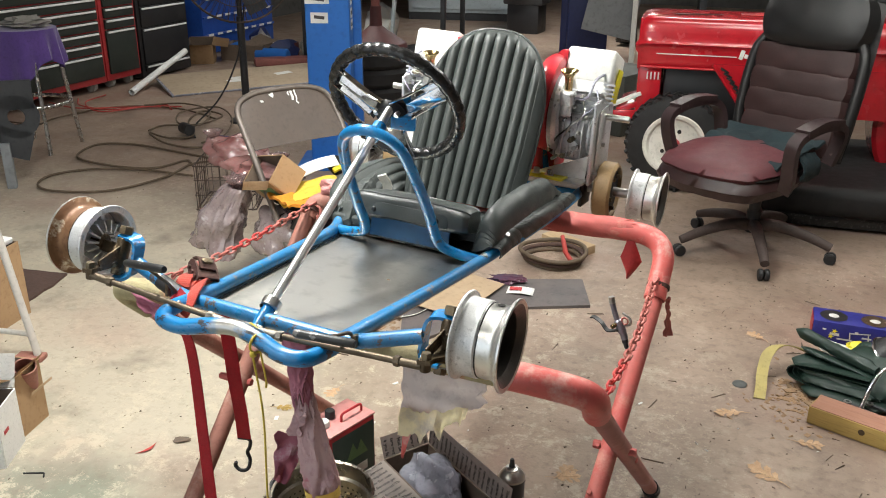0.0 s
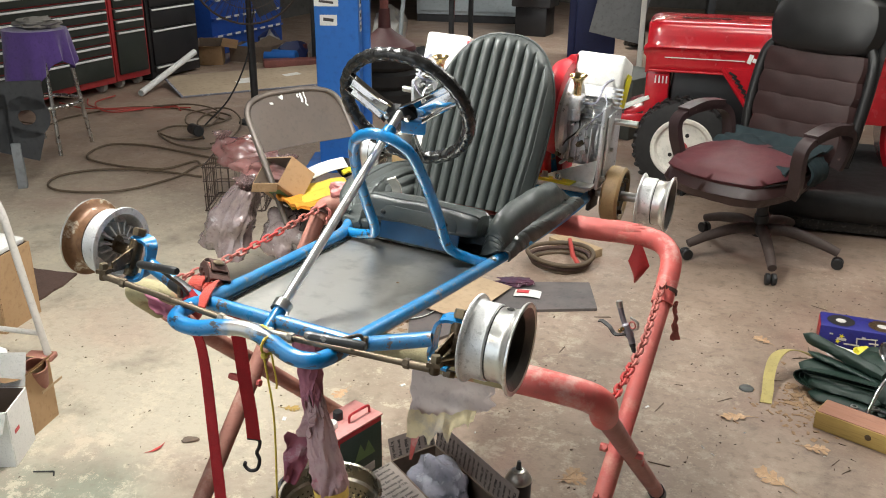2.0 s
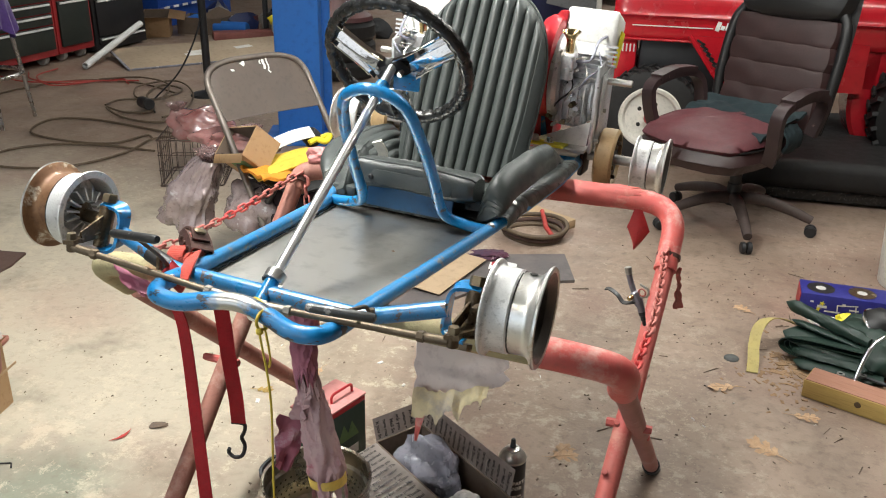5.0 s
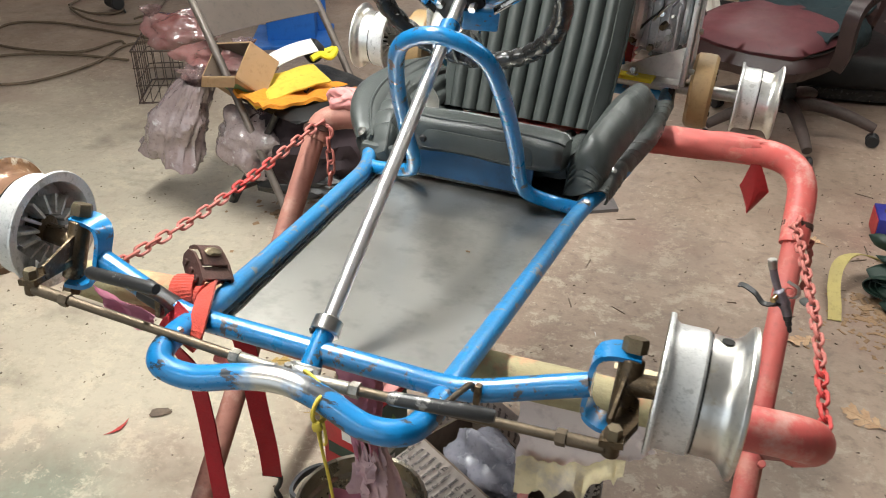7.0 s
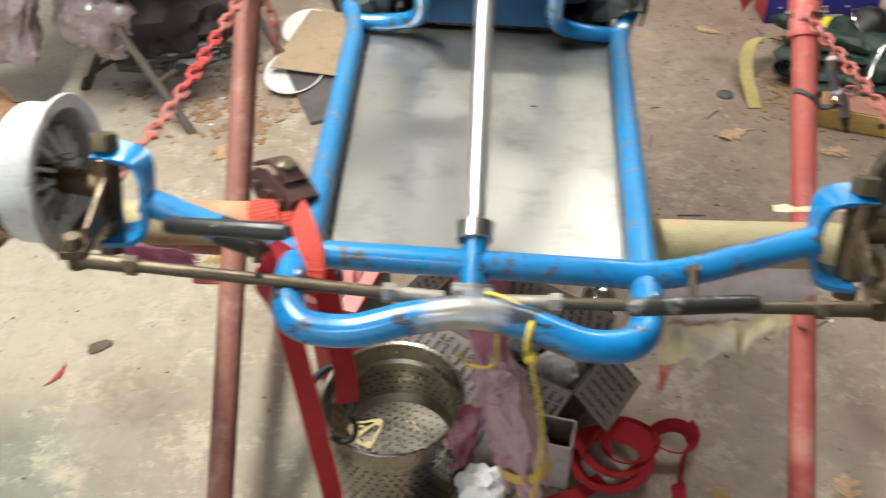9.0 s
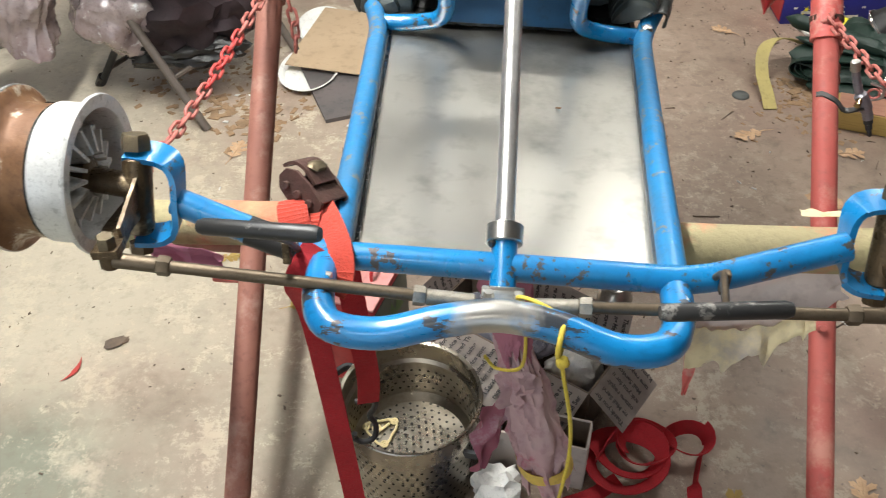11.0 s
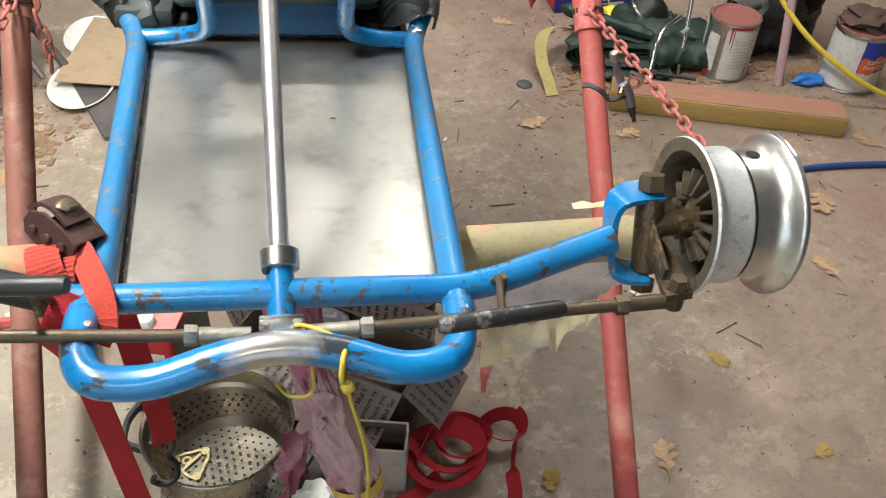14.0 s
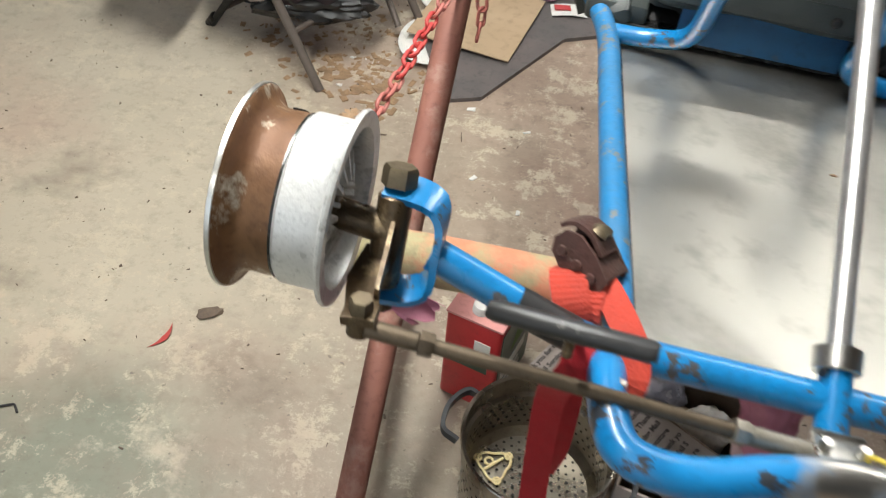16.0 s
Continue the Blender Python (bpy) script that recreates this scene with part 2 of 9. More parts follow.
    "paper_cream": mat("cream_masking_paper", (0.78, 0.67, 0.42), (0.70, 0.57, 0.36), 6, 0.8, bump=0.3, bscale=30,
                       c3=(0.42, 0.37, 0.36), s3=5, t3=(0.48, 0.6)),
    "masking_tape": mat("yellow_masking_tape", (0.72, 0.50, 0.10), (0.62, 0.44, 0.12), 12, 0.6, bump=0.1),
    "chain": mat("pink_painted_chain", (0.50, 0.16, 0.13), (0.42, 0.12, 0.105), 20, 0.5, 0.6, bump=0.1,
                 c3=(0.36, 0.2, 0.16), s3=40, t3=(0.56, 0.66)),
    "chain_red": mat("red_painted_chain", (0.58, 0.05, 0.05), (0.47, 0.075, 0.06), 20, 0.45, 0.6, bump=0.1),
    "strap": mat("red_webbing", (0.42, 0.010, 0.018), (0.33, 0.008, 0.014), 30, 0.75, 0.85, bump=0.4, bscale=500),
    "strap_orange": mat("orange_red_webbing", (0.55, 0.045, 0.02), (0.43, 0.035, 0.016), 30, 0.7, 0.8, bump=0.4, bscale=500, sheen=0.2),
    "ratchet": mat("rusty_ratchet", (0.115, 0.055, 0.045), (0.085, 0.045, 0.035), 30, 0.5, 0.7, metal=0.4, bump=0.3, bscale=150,
                   c3=(0.24, 0.2, 0.17), s3=40, t3=(0.6, 0.7)),
    "twine": mat("yellow_twine", (0.72, 0.56, 0.07), (0.62, 0.47, 0.06), 60, 0.6, bump=0.3, bscale=600),
    "black_metal": mat("black_metal", (0.018, 0.018, 0.019), (0.03, 0.028, 0.028), 15, 0.42, 0.6, metal=0.2, bump=0.06),
    "engine_white": mat("white_engine_paint", (0.80, 0.79, 0.75), (0.74, 0.73, 0.69), 8, 0.35, 0.5, bump=0.05),
    "engine_red": mat("red_engine_paint", (0.56, 0.022, 0.035), (0.5, 0.02, 0.03), 8, 0.28, 0.4, bump=0.04, coat=0.3),
    "engine_alu": mat("engine_casting", (0.70, 0.70, 0.70), (0.54, 0.55, 0.57), 20, 0.25, 0.42, metal=0.45, bump=0.3, bscale=150),
    "brass": mat("polished_brass", (0.68, 0.53, 0.28), (0.58, 0.44, 0.22), 20, 0.14, 0.25, metal=1.0, bump=0.02),
    "tan_drum": mat("tan_brake_lining", (0.36, 0.235, 0.105), (0.29, 0.185, 0.085), 12, 0.4, 0.55, bump=0.1),
    "yellow": mat("yellow_paint", (0.80, 0.70, 0.03), (0.7, 0.6, 0.03), 12, 0.4, 0.55, bump=0.06),
    "blue_post": mat("blue_post_paint", (0.02, 0.145, 0.50), (0.018, 0.125, 0.44), 3, 0.42, 0.55, bump=0.06, c3=(0.03, 0.08, 0.24), s3=4, t3=(0.58, 0.74)),
    "paper_white": mat("white_paper", (0.74, 0.73, 0.70), (0.68, 0.67, 0.64), 20, 0.8, bump=0.05),
    "ink": mat("dark_print", (0.045, 0.04, 0.04), (0.06, 0.05, 0.05), 40, 0.7, bump=0),
    "card": mat("brown_cardboard", (0.40, 0.255, 0.135), (0.35, 0.215, 0.11), 5, 0.8, 0.9, bump=0.15, bscale=70),
    "card_grey": mat("grey_printed_cardboard", (0.47, 0.41, 0.375), (0.41, 0.355, 0.32), 5, 0.75, 0.9, bump=0.1, bscale=70),
    "card_flat": mat("faded_carton_board", (0.43, 0.335, 0.235), (0.37, 0.285, 0.20), 3, 0.8, 0.9, bump=0.15, bscale=70),
    # dark board; inside open boxes it carries their shade as colour
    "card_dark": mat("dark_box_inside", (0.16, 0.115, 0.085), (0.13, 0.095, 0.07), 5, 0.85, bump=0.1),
    "card_pale": mat("pale_cardboard", (0.46, 0.335, 0.215), (0.41, 0.295, 0.185), 4, 0.8, 0.9, bump=0.15, bscale=70),
    "plastic_bag": mat("clear_plastic_bag", (0.42, 0.42, 0.49), (0.32, 0.32, 0.39), 9, 0.18, 0.3, bump=0.5, bscale=28, trans=0.25),
    # pale patches paint the plastic's highlights over the pink
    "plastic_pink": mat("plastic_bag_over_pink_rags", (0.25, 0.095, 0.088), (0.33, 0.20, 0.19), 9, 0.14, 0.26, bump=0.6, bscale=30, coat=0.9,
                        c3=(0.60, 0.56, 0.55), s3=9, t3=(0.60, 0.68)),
    "plastic_film": mat("clear_plastic_film", (0.62, 0.46, 0.45), (0.48, 0.33, 0.32), 7, 0.16, 0.26, bump=0.6, bscale=34, trans=0.80, coat=0.6),
    # pale patches put the white glints of the film into its colour
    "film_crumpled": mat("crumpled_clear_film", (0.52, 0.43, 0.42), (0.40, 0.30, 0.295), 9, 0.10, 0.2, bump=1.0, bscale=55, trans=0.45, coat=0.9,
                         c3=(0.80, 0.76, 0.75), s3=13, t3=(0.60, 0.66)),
    "can_red": mat("red_tin_print", (0.47, 0.022, 0.028), (0.42, 0.02, 0.025), 6, 0.33, 0.45, bump=0.04),
    "can_green": mat("dark_green_tin_print", (0.018, 0.05, 0.034), (0.015, 0.042, 0.028), 6, 0.33, 0.45, bump=0.04),
    "can_pink": mat("overspray_dusted_tin", (0.62, 0.27, 0.25), (0.55, 0.22, 0.21), 6, 0.5, bump=0.05),
    "pot": mat("dull_steel_pot", (0.40, 0.36, 0.30), (0.31, 0.28, 0.23), 7, 0.22, 0.36, metal=1.0, bump=0.05,
               c3=(0.13, 0.105, 0.08), s3=6, t3=(0.54, 0.74)),
    "hole": mat("dark_perforation", (0.02, 0.018, 0.016), None, 10, 0.9, bump=0),
    "gasket": mat("cream_gasket", (0.72, 0.60, 0.33), (0.62, 0.5, 0.27), 12, 0.7, bump=0.1),
    "spray_black": mat("black_spray_tin", (0.02, 0.021, 0.024), (0.03, 0.03, 0.034), 8, 0.3, 0.4, metal=0.2, bump=0.03),
    "tin": mat("tinplate", (0.62, 0.61, 0.58), (0.5, 0.49, 0.46), 14, 0.25, 0.4, metal=1.0, bump=0.05),
    "label_white": mat("white_can_label", (0.66, 0.645, 0.61), (0.58, 0.56, 0.52), 7, 0.55, bump=0.05, c3=(0.45, 0.4, 0.36), s3=8, t3=(0.62, 0.75)),
    "paint_red": mat("red_paint_drips", (0.36, 0.02, 0.022), (0.3, 0.018, 0.02), 9, 0.3, bump=0.1),
    "lid_rust": mat("rusty_red_lid", (0.30, 0.10, 0.085), (0.22, 0.08, 0.065), 9, 0.55, bump=0.2),
    "label_blue": mat("blue_print", (0.025, 0.045, 0.34), (0.022, 0.04, 0.3), 7, 0.5, bump=0.03),
    "label_orange": mat("orange_print", (0.72, 0.13, 0.03), (0.66, 0.12, 0.03), 7, 0.5, bump=0.03),
    "wood": mat("sawn_timber", (0.44, 0.30, 0.09), (0.36, 0.235, 0.075), 7, 0.7, bump=0.3, bscale=60, stretch=(0.25, 3, 3)),
    "wood_top": mat("weathered_timber_face", (0.36, 0.175, 0.115), (0.31, 0.15, 0.10), 7, 0.75, bump=0.3, bscale=60, stretch=(0.25, 3, 3)),
    "wood_pale": mat("pale_timber", (0.46, 0.325, 0.19), (0.4, 0.28, 0.16), 7, 0.7, bump=0.2, stretch=(0.4, 3, 3)),
    "leaf": mat("dry_oak_leaf", (0.52, 0.35, 0.215), (0.40, 0.25, 0.145), 30, 0.7, bump=0.2, random_tone=0.25),
    "leaf_yellow": mat("dry_yellow_leaf", (0.46, 0.31, 0.09), (0.38, 0.25, 0.08), 30, 0.75, bump=0.2, random_tone=0.2),
    "chips": mat("leaf_and_wood_litter", (0.36, 0.23, 0.13), (0.22, 0.14, 0.08), 30, 0.8, bump=0.2),
    "crumbs": mat("dark_floor_crumbs", (0.12, 0.09, 0.07), (0.19, 0.14, 0.10), 50, 0.85, bump=0.2),
    "blue_hose": mat("blue_air_hose", (0.02, 0.06, 0.22), (0.018, 0.05, 0.18), 20, 0.45, bump=0.08),
    "yellow_hose": mat("yellow_air_hose", (0.64, 0.46, 0.04), (0.56, 0.4, 0.04), 20, 0.5, bump=0.08),
    "brown_hose": mat("dusty_welding_hose", (0.125, 0.086, 0.052), (0.09, 0.062, 0.038), 14, 0.6, bump=0.1),
    "red_cord": mat("red_extension_cord", (0.46, 0.05, 0.04), (0.38, 0.045, 0.035), 14, 0.5, bump=0.05),
    "tarp": mat("dark_green_vinyl", (0.009, 0.026, 0.018), (0.013, 0.034, 0.024), 8, 0.45, 0.6, bump=0.25, bscale=40),
    "strap_yellow": mat("dirty_yellow_webbing", (0.50, 0.41, 0.15), (0.43, 0.35, 0.14), 9, 0.75, bump=0.3, bscale=300),
    "box_blue": mat("blue_carton_print", (0.02, 0.022, 0.22), (0.018, 0.02, 0.18), 6, 0.5, bump=0.04),
    "toolbox_red": mat("red_tool_chest", (0.42, 0.03, 0.034), (0.36, 0.026, 0.03), 4, 0.35, 0.5, bump=0.05, coat=0.2),
    "drawer_grey": mat("dark_green_grey_drawer", (0.019, 0.025, 0.021), (0.028, 0.034, 0.029), 4, 0.4, 0.55, bump=0.06),
    "drawer_black": mat("black_drawer", (0.012, 0.012, 0.014), (0.02, 0.02, 0.022), 4, 0.35, 0.5, bump=0.05),
    "bin_blue": mat("blue_parts_cabinet", (0.015, 0.075, 0.36), (0.014, 0.06, 0.3), 4, 0.4, 0.5, bump=0.05),
    "pvc": mat("white_plastic_pipe", (0.84, 0.84, 0.83), (0.78, 0.78, 0.76), 5, 0.35, 0.5, bump=0.04),
    "purple": mat("purple_cloth", (0.115, 0.06, 0.26), (0.085, 0.045, 0.2), 7, 0.85, bump=0.4, bscale=160, sheen=0.3),
    "rag": mat("grey_rag", (0.34, 0.32, 0.29), (0.25, 0.23, 0.21), 12, 0.9, bump=0.4, bscale=120),
    "chrome_stool": mat("dull_chrome_tube", (0.62, 0.6, 0.57), (0.5, 0.48, 0.45), 12, 0.2, 0.35, metal=1.0, bump=0.04),
    "grey_plate": mat("grey_steel_plate", (0.115, 0.12, 0.115), (0.09, 0.095, 0.09), 6, 0.5, 0.65, metal=0.3, bump=0.08),
    "dark_mat": mat("dark_grey_panel", (0.135, 0.11, 0.105), (0.085, 0.08, 0.078), 5, 0.5, 0.65, bump=0.05),
    "brown_mat": mat("brown_floor_mat", (0.10, 0.058, 0.045), (0.075, 0.045, 0.036), 9, 0.9, bump=0.5, bscale=150),
    "beige_metal": mat("beige_chair_enamel", (0.090, 0.066, 0.052), (0.073, 0.054, 0.043), 6, 0.5, 0.62, bump=0.05),
    "chair_tube": mat("brown_chair_tube", (0.155, 0.128, 0.108), (0.12, 0.098, 0.084), 9, 0.38, 0.5, metal=0.3, bump=0.05),
    "envelope": mat("yellow_envelope", (0.72, 0.49, 0.055), (0.62, 0.41, 0.05), 6, 0.7, bump=0.15, bscale=40),
    "orange_cloth": mat("orange_cloth", (0.70, 0.27, 0.02), (0.6, 0.22, 0.02), 8, 0.85, bump=0.4, bscale=80),
    "green_print": mat("green_print", (0.14, 0.22, 0.085), (0.11, 0.19, 0.075), 6, 0.7, bump=0.05),
    "pink_leg": mat("faded_pink_tube", (0.40, 0.17, 0.15), (0.34, 0.15, 0.135), 8, 0.6, 0.75, bump=0.1, c3=(0.42, 0.26, 0.24), s3=10, t3=(0.54, 0.66)),
    "wire": mat("rusty_wire", (0.085, 0.058, 0.046), (0.06, 0.042, 0.035), 30, 0.55, metal=0.4, bump=0.1),
    "tractor_red": mat("glossy_red_bodywork", (0.50, 0.012, 0.022), (0.46, 0.011, 0.02), 3, 0.2, 0.3, bump=0.02, coat=0.6),
    "tyre": mat("tractor_tyre", (0.011, 0.0105, 0.0105), (0.018, 0.017, 0.017), 10, 0.6, 0.75, bump=0.2),
    "rim_white": mat("cream_wheel_paint", (0.74, 0.71, 0.64), (0.66, 0.63, 0.56), 6, 0.4, 0.5, bump=0.05),
    "denim": mat("dark_teal_cloth", (0.012, 0.026, 0.030), (0.008, 0.016, 0.02), 10, 0.9, bump=0.4, bscale=120),
    "locker": mat("pale_blue_grey_steel", (0.44, 0.50, 0.53), (0.38, 0.44, 0.47), 3, 0.4, 0.5, bump=0.04),
    "maroon": mat("maroon_steel", (0.12, 0.035, 0.035), (0.09, 0.03, 0.03), 5, 0.5, bump=0.08),
    "gun_grey": mat("violet_grey_casting", (0.30, 0.29, 0.33), (0.21, 0.20, 0.235), 30, 0.35, 0.5, metal=0.6, bump=0.15),
    "grey_panel": mat("grey_sheet_metal", (0.22, 0.23, 0.24), (0.17, 0.18, 0.19), 3, 0.5, bump=0.05),
    "dark_steel": mat("dark_machine_steel", (0.05, 0.052, 0.055), (0.035, 0.036, 0.04), 5, 0.5, metal=0.3, bump=0.08),
    "navy": mat("navy_paint", (0.014, 0.024, 0.10), (0.012, 0.02, 0.08), 4, 0.45, bump=0.05),
    "white_tube": mat("off_white_tube", (0.56, 0.53, 0.49), (0.48, 0.45, 0.41), 8, 0.4, bump=0.05),
    "foam": mat("white_foam_plate", (0.78, 0.77, 0.73), (0.72, 0.71, 0.67), 8, 0.7, bump=0.1),
    "glass_plain": mat("lamp_tube", (0.9, 0.9, 0.88), None, 5, 0.4, bump=0),
}
# glow for the tubes of the added ceiling lamps
tube_glow = M["glass_plain"].node_tree.nodes["Principled BSDF"]
tube_glow.inputs["Emission Color"].default_value, tube_glow.inputs["Emission Strength"].default_value = (1.0, 0.95, 0.84, 1), 14.0


# ---- mesh helpers ----
def V(*a):
    return Vector(a)


def mesh_of(name, bm, material, smooth=True):
    me = bpy.data.meshes.new(name)
    bmesh.ops.recalc_face_normals(bm, faces=bm.faces)
    bm.to_mesh(me)
    bm.free()
    for m in material if isinstance(material, (list, tuple)) else [material]:
        me.materials.append(M[m] if isinstance(m, str) else m)
    if smooth:
        me.shade_smooth()
        me.set_sharp_from_angle(angle=radians(38))
    return me


def part(name, bm, material, parent=None, label="", smooth=True):
    ob = new(name, mesh_of(name, bm, material, smooth))
    ob.parent = parent
    return tagged(ob, label)


def thing(name, m, label, category, group=""):
    ob = new(name)
    ob.empty_display_size = 0.05
    ob.matrix_world = m
    return tagged(ob, label, category, group)


def solo(name, bm, material, label, category, group="", m=None, kind="", smooth=True):
    ob = new(name, mesh_of(name, bm, material, smooth))
    if m is not None:
        ob.matrix_world = m
    return tagged(ob, label, category, group, kind)


def B():
    return bmesh.new()


def box(bm, size, at=(0, 0, 0), rot=(0, 0, 0), bevel=0.0, seg=2, m=None):
    g = bmesh.ops.create_cube(bm, size=1.0)
    vs = g["verts"]
    bmesh.ops.scale(bm, vec=size, verts=vs)
    if bevel:
        es = list({e for v in vs for e in v.link_edges})
        r = bmesh.ops.bevel(bm, geom=es, offset=min(bevel, min(size) * 0.49), segments=seg, affect="EDGES", profile=0.5)
        vs = list({v for f in r["faces"] for v in f.verts} | {v for v in vs if v.is_valid})
    bmesh.ops.transform(bm, matrix=m if m is not None else pose(*at, *rot), verts=vs)
    return bm


def fil(pts, r=0.03, n=5):
    """A polyline with its corners rounded."""
    pts = [Vector(p) for p in pts]
    out = [pts[0]]
    for a, b, c in zip(pts, pts[1:], pts[2:]):
        d1, d2 = min(r, (a - b).length * 0.49), min(r, (c - b).length * 0.49)
        p, q = b + (a - b).normalized() * d1, b + (c - b).normalized() * d2
        for k in range(n + 1):
            t = k / n
            out.append(p * (1 - t) ** 2 + b * 2 * t * (1 - t) + q * t * t)
    return out + [pts[-1]]


def curve_pts(pts, n=8):
    """A smooth line through the points."""
    p = [Vector(x) for x in pts]
    p = [p[0] * 2 - p[1]] + p + [p[-1] * 2 - p[-2]]
    out = []
    for a, b, c, d in zip(p, p[1:], p[2:], p[3:]):
        for k in range(n):
            t = k / n
            out.append(0.5 * (2 * b + (c - a) * t + (2 * a - 5 * b + 4 * c - d) * t * t + (3 * b - a - 3 * c + d) * t ** 3))
    return out + [p[-2]]


def tube(bm, pts, r, n=12, closed=False, caps=True):
    """A round bar along the points; r: one radius or one for each point."""
    pts = [Vector(p) for p in pts]
    k = len(pts)
    rad = r if isinstance(r, (list, tuple)) else [r] * k
    tang = []
    for i in range(k):
        a, b = (pts[i - 1], pts[(i + 1) % k]) if closed else (pts[max(i - 1, 0)], pts[min(i + 1, k - 1)])
        tang.append((b - a).normalized())
    up = tang[0].orthogonal().normalized()
    rings = []
    for i in range(k):
        up = (up - tang[i] * up.dot(tang[i])).normalized()
        side = tang[i].cross(up)
        rings.append([bm.verts.new(pts[i] + (up * math.cos(2 * math.pi * j / n) + side * math.sin(2 * math.pi * j / n)) * rad[i]) for j in range(n)])
    for i in range(k if closed else k - 1):
        a, b = rings[i], rings[(i + 1) % k]
        for j in range(n):
            bm.faces.new((a[j], a[(j + 1) % n], b[(j + 1) % n], b[j]))
    if caps and not closed:
        bm.faces.new(rings[0][::-1])
        bm.faces.new(rings[-1])
    return bm


def lathe(bm, prof, n=32, m=None):
    """Profile of (radius, height) turned about z, then laid by m."""
    m = m or Matrix()
    rings = []
    for r, h in prof:
        if r < 1e-5:
            rings.append([bm.verts.new(m @ V(0, 0, h))])
        else:
            rings.append([bm.verts.new(m @ V(r * math.cos(2 * math.pi * j / n), r * math.sin(2 * math.pi * j / n), h)) for j in range(n)])
    for a, b in zip(rings, rings[1:]):
        for j in range(n):
            q = (j + 1) % n
            if len(a) == 1 and len(b) == 1:
                continue
            if len(a) == 1:
                bm.faces.new((a[0], b[q], b[j]))
            elif len(b) == 1:
                bm.faces.new((a[j], a[q], b[0]))
            else:
                bm.faces.new((a[j], a[q], b[q], b[j]))
    return bm


def along(a, b):
    """The pose whose z runs from a to b."""
    a, b = Vector(a), Vector(b)
    return Matrix.Translation(a) @ (b - a).to_track_quat("Z", "Y").to_matrix().to_4x4()


def rod(bm, a, b, r, n=12, bevel=0.0):
    a, b = Vector(a), Vector(b)
    d = (b - a).length
    e = bevel or r * 0.15
    return lathe(bm, [(0, 0), (r - e, 0), (r, e), (r, d - e), (r - e, d), (0, d)], n, along(a, b))


def hexbolt(bm, a, b, r):
    a, b = Vector(a), Vector(b)
    d = (b - a).length
    return lathe(bm, [(0, 0), (r, 0), (r, d * 0.8), (r * 0.88, d), (0, d)], 6, along(a, b))


def ribbon(bm, pts, width, side, thick=0.0016, ribs=0.0):
    """A strap along the points, its width laid along side (one vector, or one for each point)."""
    pts = [Vector(p) for p in pts]
    sides = [Vector(s) for s in side] if isinstance(side[0], (tuple, list, Vector)) else [Vector(side)] * len(pts)
    rows = []
    for i, p in enumerate(pts):
        t = (pts[min(i + 1, len(pts) - 1)] - pts[max(i - 1, 0)]).normalized()
        s = (sides[i] - t * sides[i].dot(t)).normalized()
        nrm = t.cross(s).normalized() * (thick + (ribs if i % 2 else 0.0)) / 2
        s = s * width / 2
        rows.append([bm.verts.new(p + o) for o in (-s - nrm, s - nrm, s + nrm, -s + nrm)])
    for a, b in zip(rows, rows[1:]):
        for j in range(4):
            bm.faces.new((a[j], a[(j + 1) % 4], b[(j + 1) % 4], b[j]))
    bm.faces.new(rows[0][::-1])
    bm.faces.new(rows[-1])
    return bm


def sheet(bm, fn, nu, nv, thick=0.002):
    """A thin sheet: fn(u, v) gives a point for u, v from 0 to 1; it is given a thickness."""
    top = [[bm.verts.new(fn(i / nu, j / nv)) for j in range(nv + 1)] for i in range(nu + 1)]
    bm.verts.index_update()
    fs = [bm.faces.new((top[i][j], top[i + 1][j], top[i + 1][j + 1], top[i][j + 1])) for i in range(nu) for j in range(nv)]
    if thick:
        bm.normal_update()
        low = [[bm.verts.new(v.co - v.normal * thick) for v in row] for row in top]
        for i in range(nu):
            for j in range(nv):
                bm.faces.new((low[i][j], low[i][j + 1], low[i + 1][j + 1], low[i + 1][j]))
        rim = [(i, 0) for i in range(nu)] + [(nu, j) for j in range(nv)] + [(i, nv) for i in range(nu, 0, -1)] + [(0, j) for j in range(nv, 0, -1)]
        for a, b in zip(rim, rim[1:] + rim[:1]):
            bm.faces.new((top[a[0]][a[1]], low[a[0]][a[1]], low[b[0]][b[1]], top[b[0]][b[1]]))
    return bm


def blob(bm, size, at, lump=0.25, seed=0, rot=(0, 0, 0), sub=3, freq=2.0):
    """A crumpled lump, flattened underneath."""
    g = bmesh.ops.create_icosphere(bm, subdivisions=sub, radius=1.0)
    m = pose(*at, *rot)
    for v in g["verts"]:
        d = v.co.normalized()
        k = 1 + lump * noise.noise(d * freq + V(seed * 7.1, seed * 3.3, seed)) + lump * 0.5 * noise.noise(d * freq * 2.7 + V(seed, 5, 2))
        k += lump * 0.35 * abs(noise.noise(d * freq * 5 + V(seed, 9, 4)))
        v.co = m @ V(d.x * k * size[0], d.y * k * size[1], max(d.z * k, -0.8) * size[2])
    return bm


def lettering(body, size, bold=0.0):
    """Flat mesh of a line of writing, centred, in the xy plane."""
    cu = bpy.data.curves.new("writing", "FONT")
    cu.body, cu.size, cu.align_x, cu.align_y, cu.offset, cu.resolution_u = body, size, "CENTER", "CENTER", bold, 2
    ob = bpy.data.objects.new("writing", cu)
    scene.collection.objects.link(ob)
    me = bpy.data.meshes.new_from_object(ob.evaluated_get(bpy.context.evaluated_depsgraph_get()))
    bpy.data.objects.remove(ob)
    bpy.data.curves.remove(cu)
    bm = bmesh.new()
    bm.from_mesh(me)
    bpy.data.meshes.remove(me)
    return bm


def put_text(bm, body, size, m, bold=0.0, wrap=0.0):
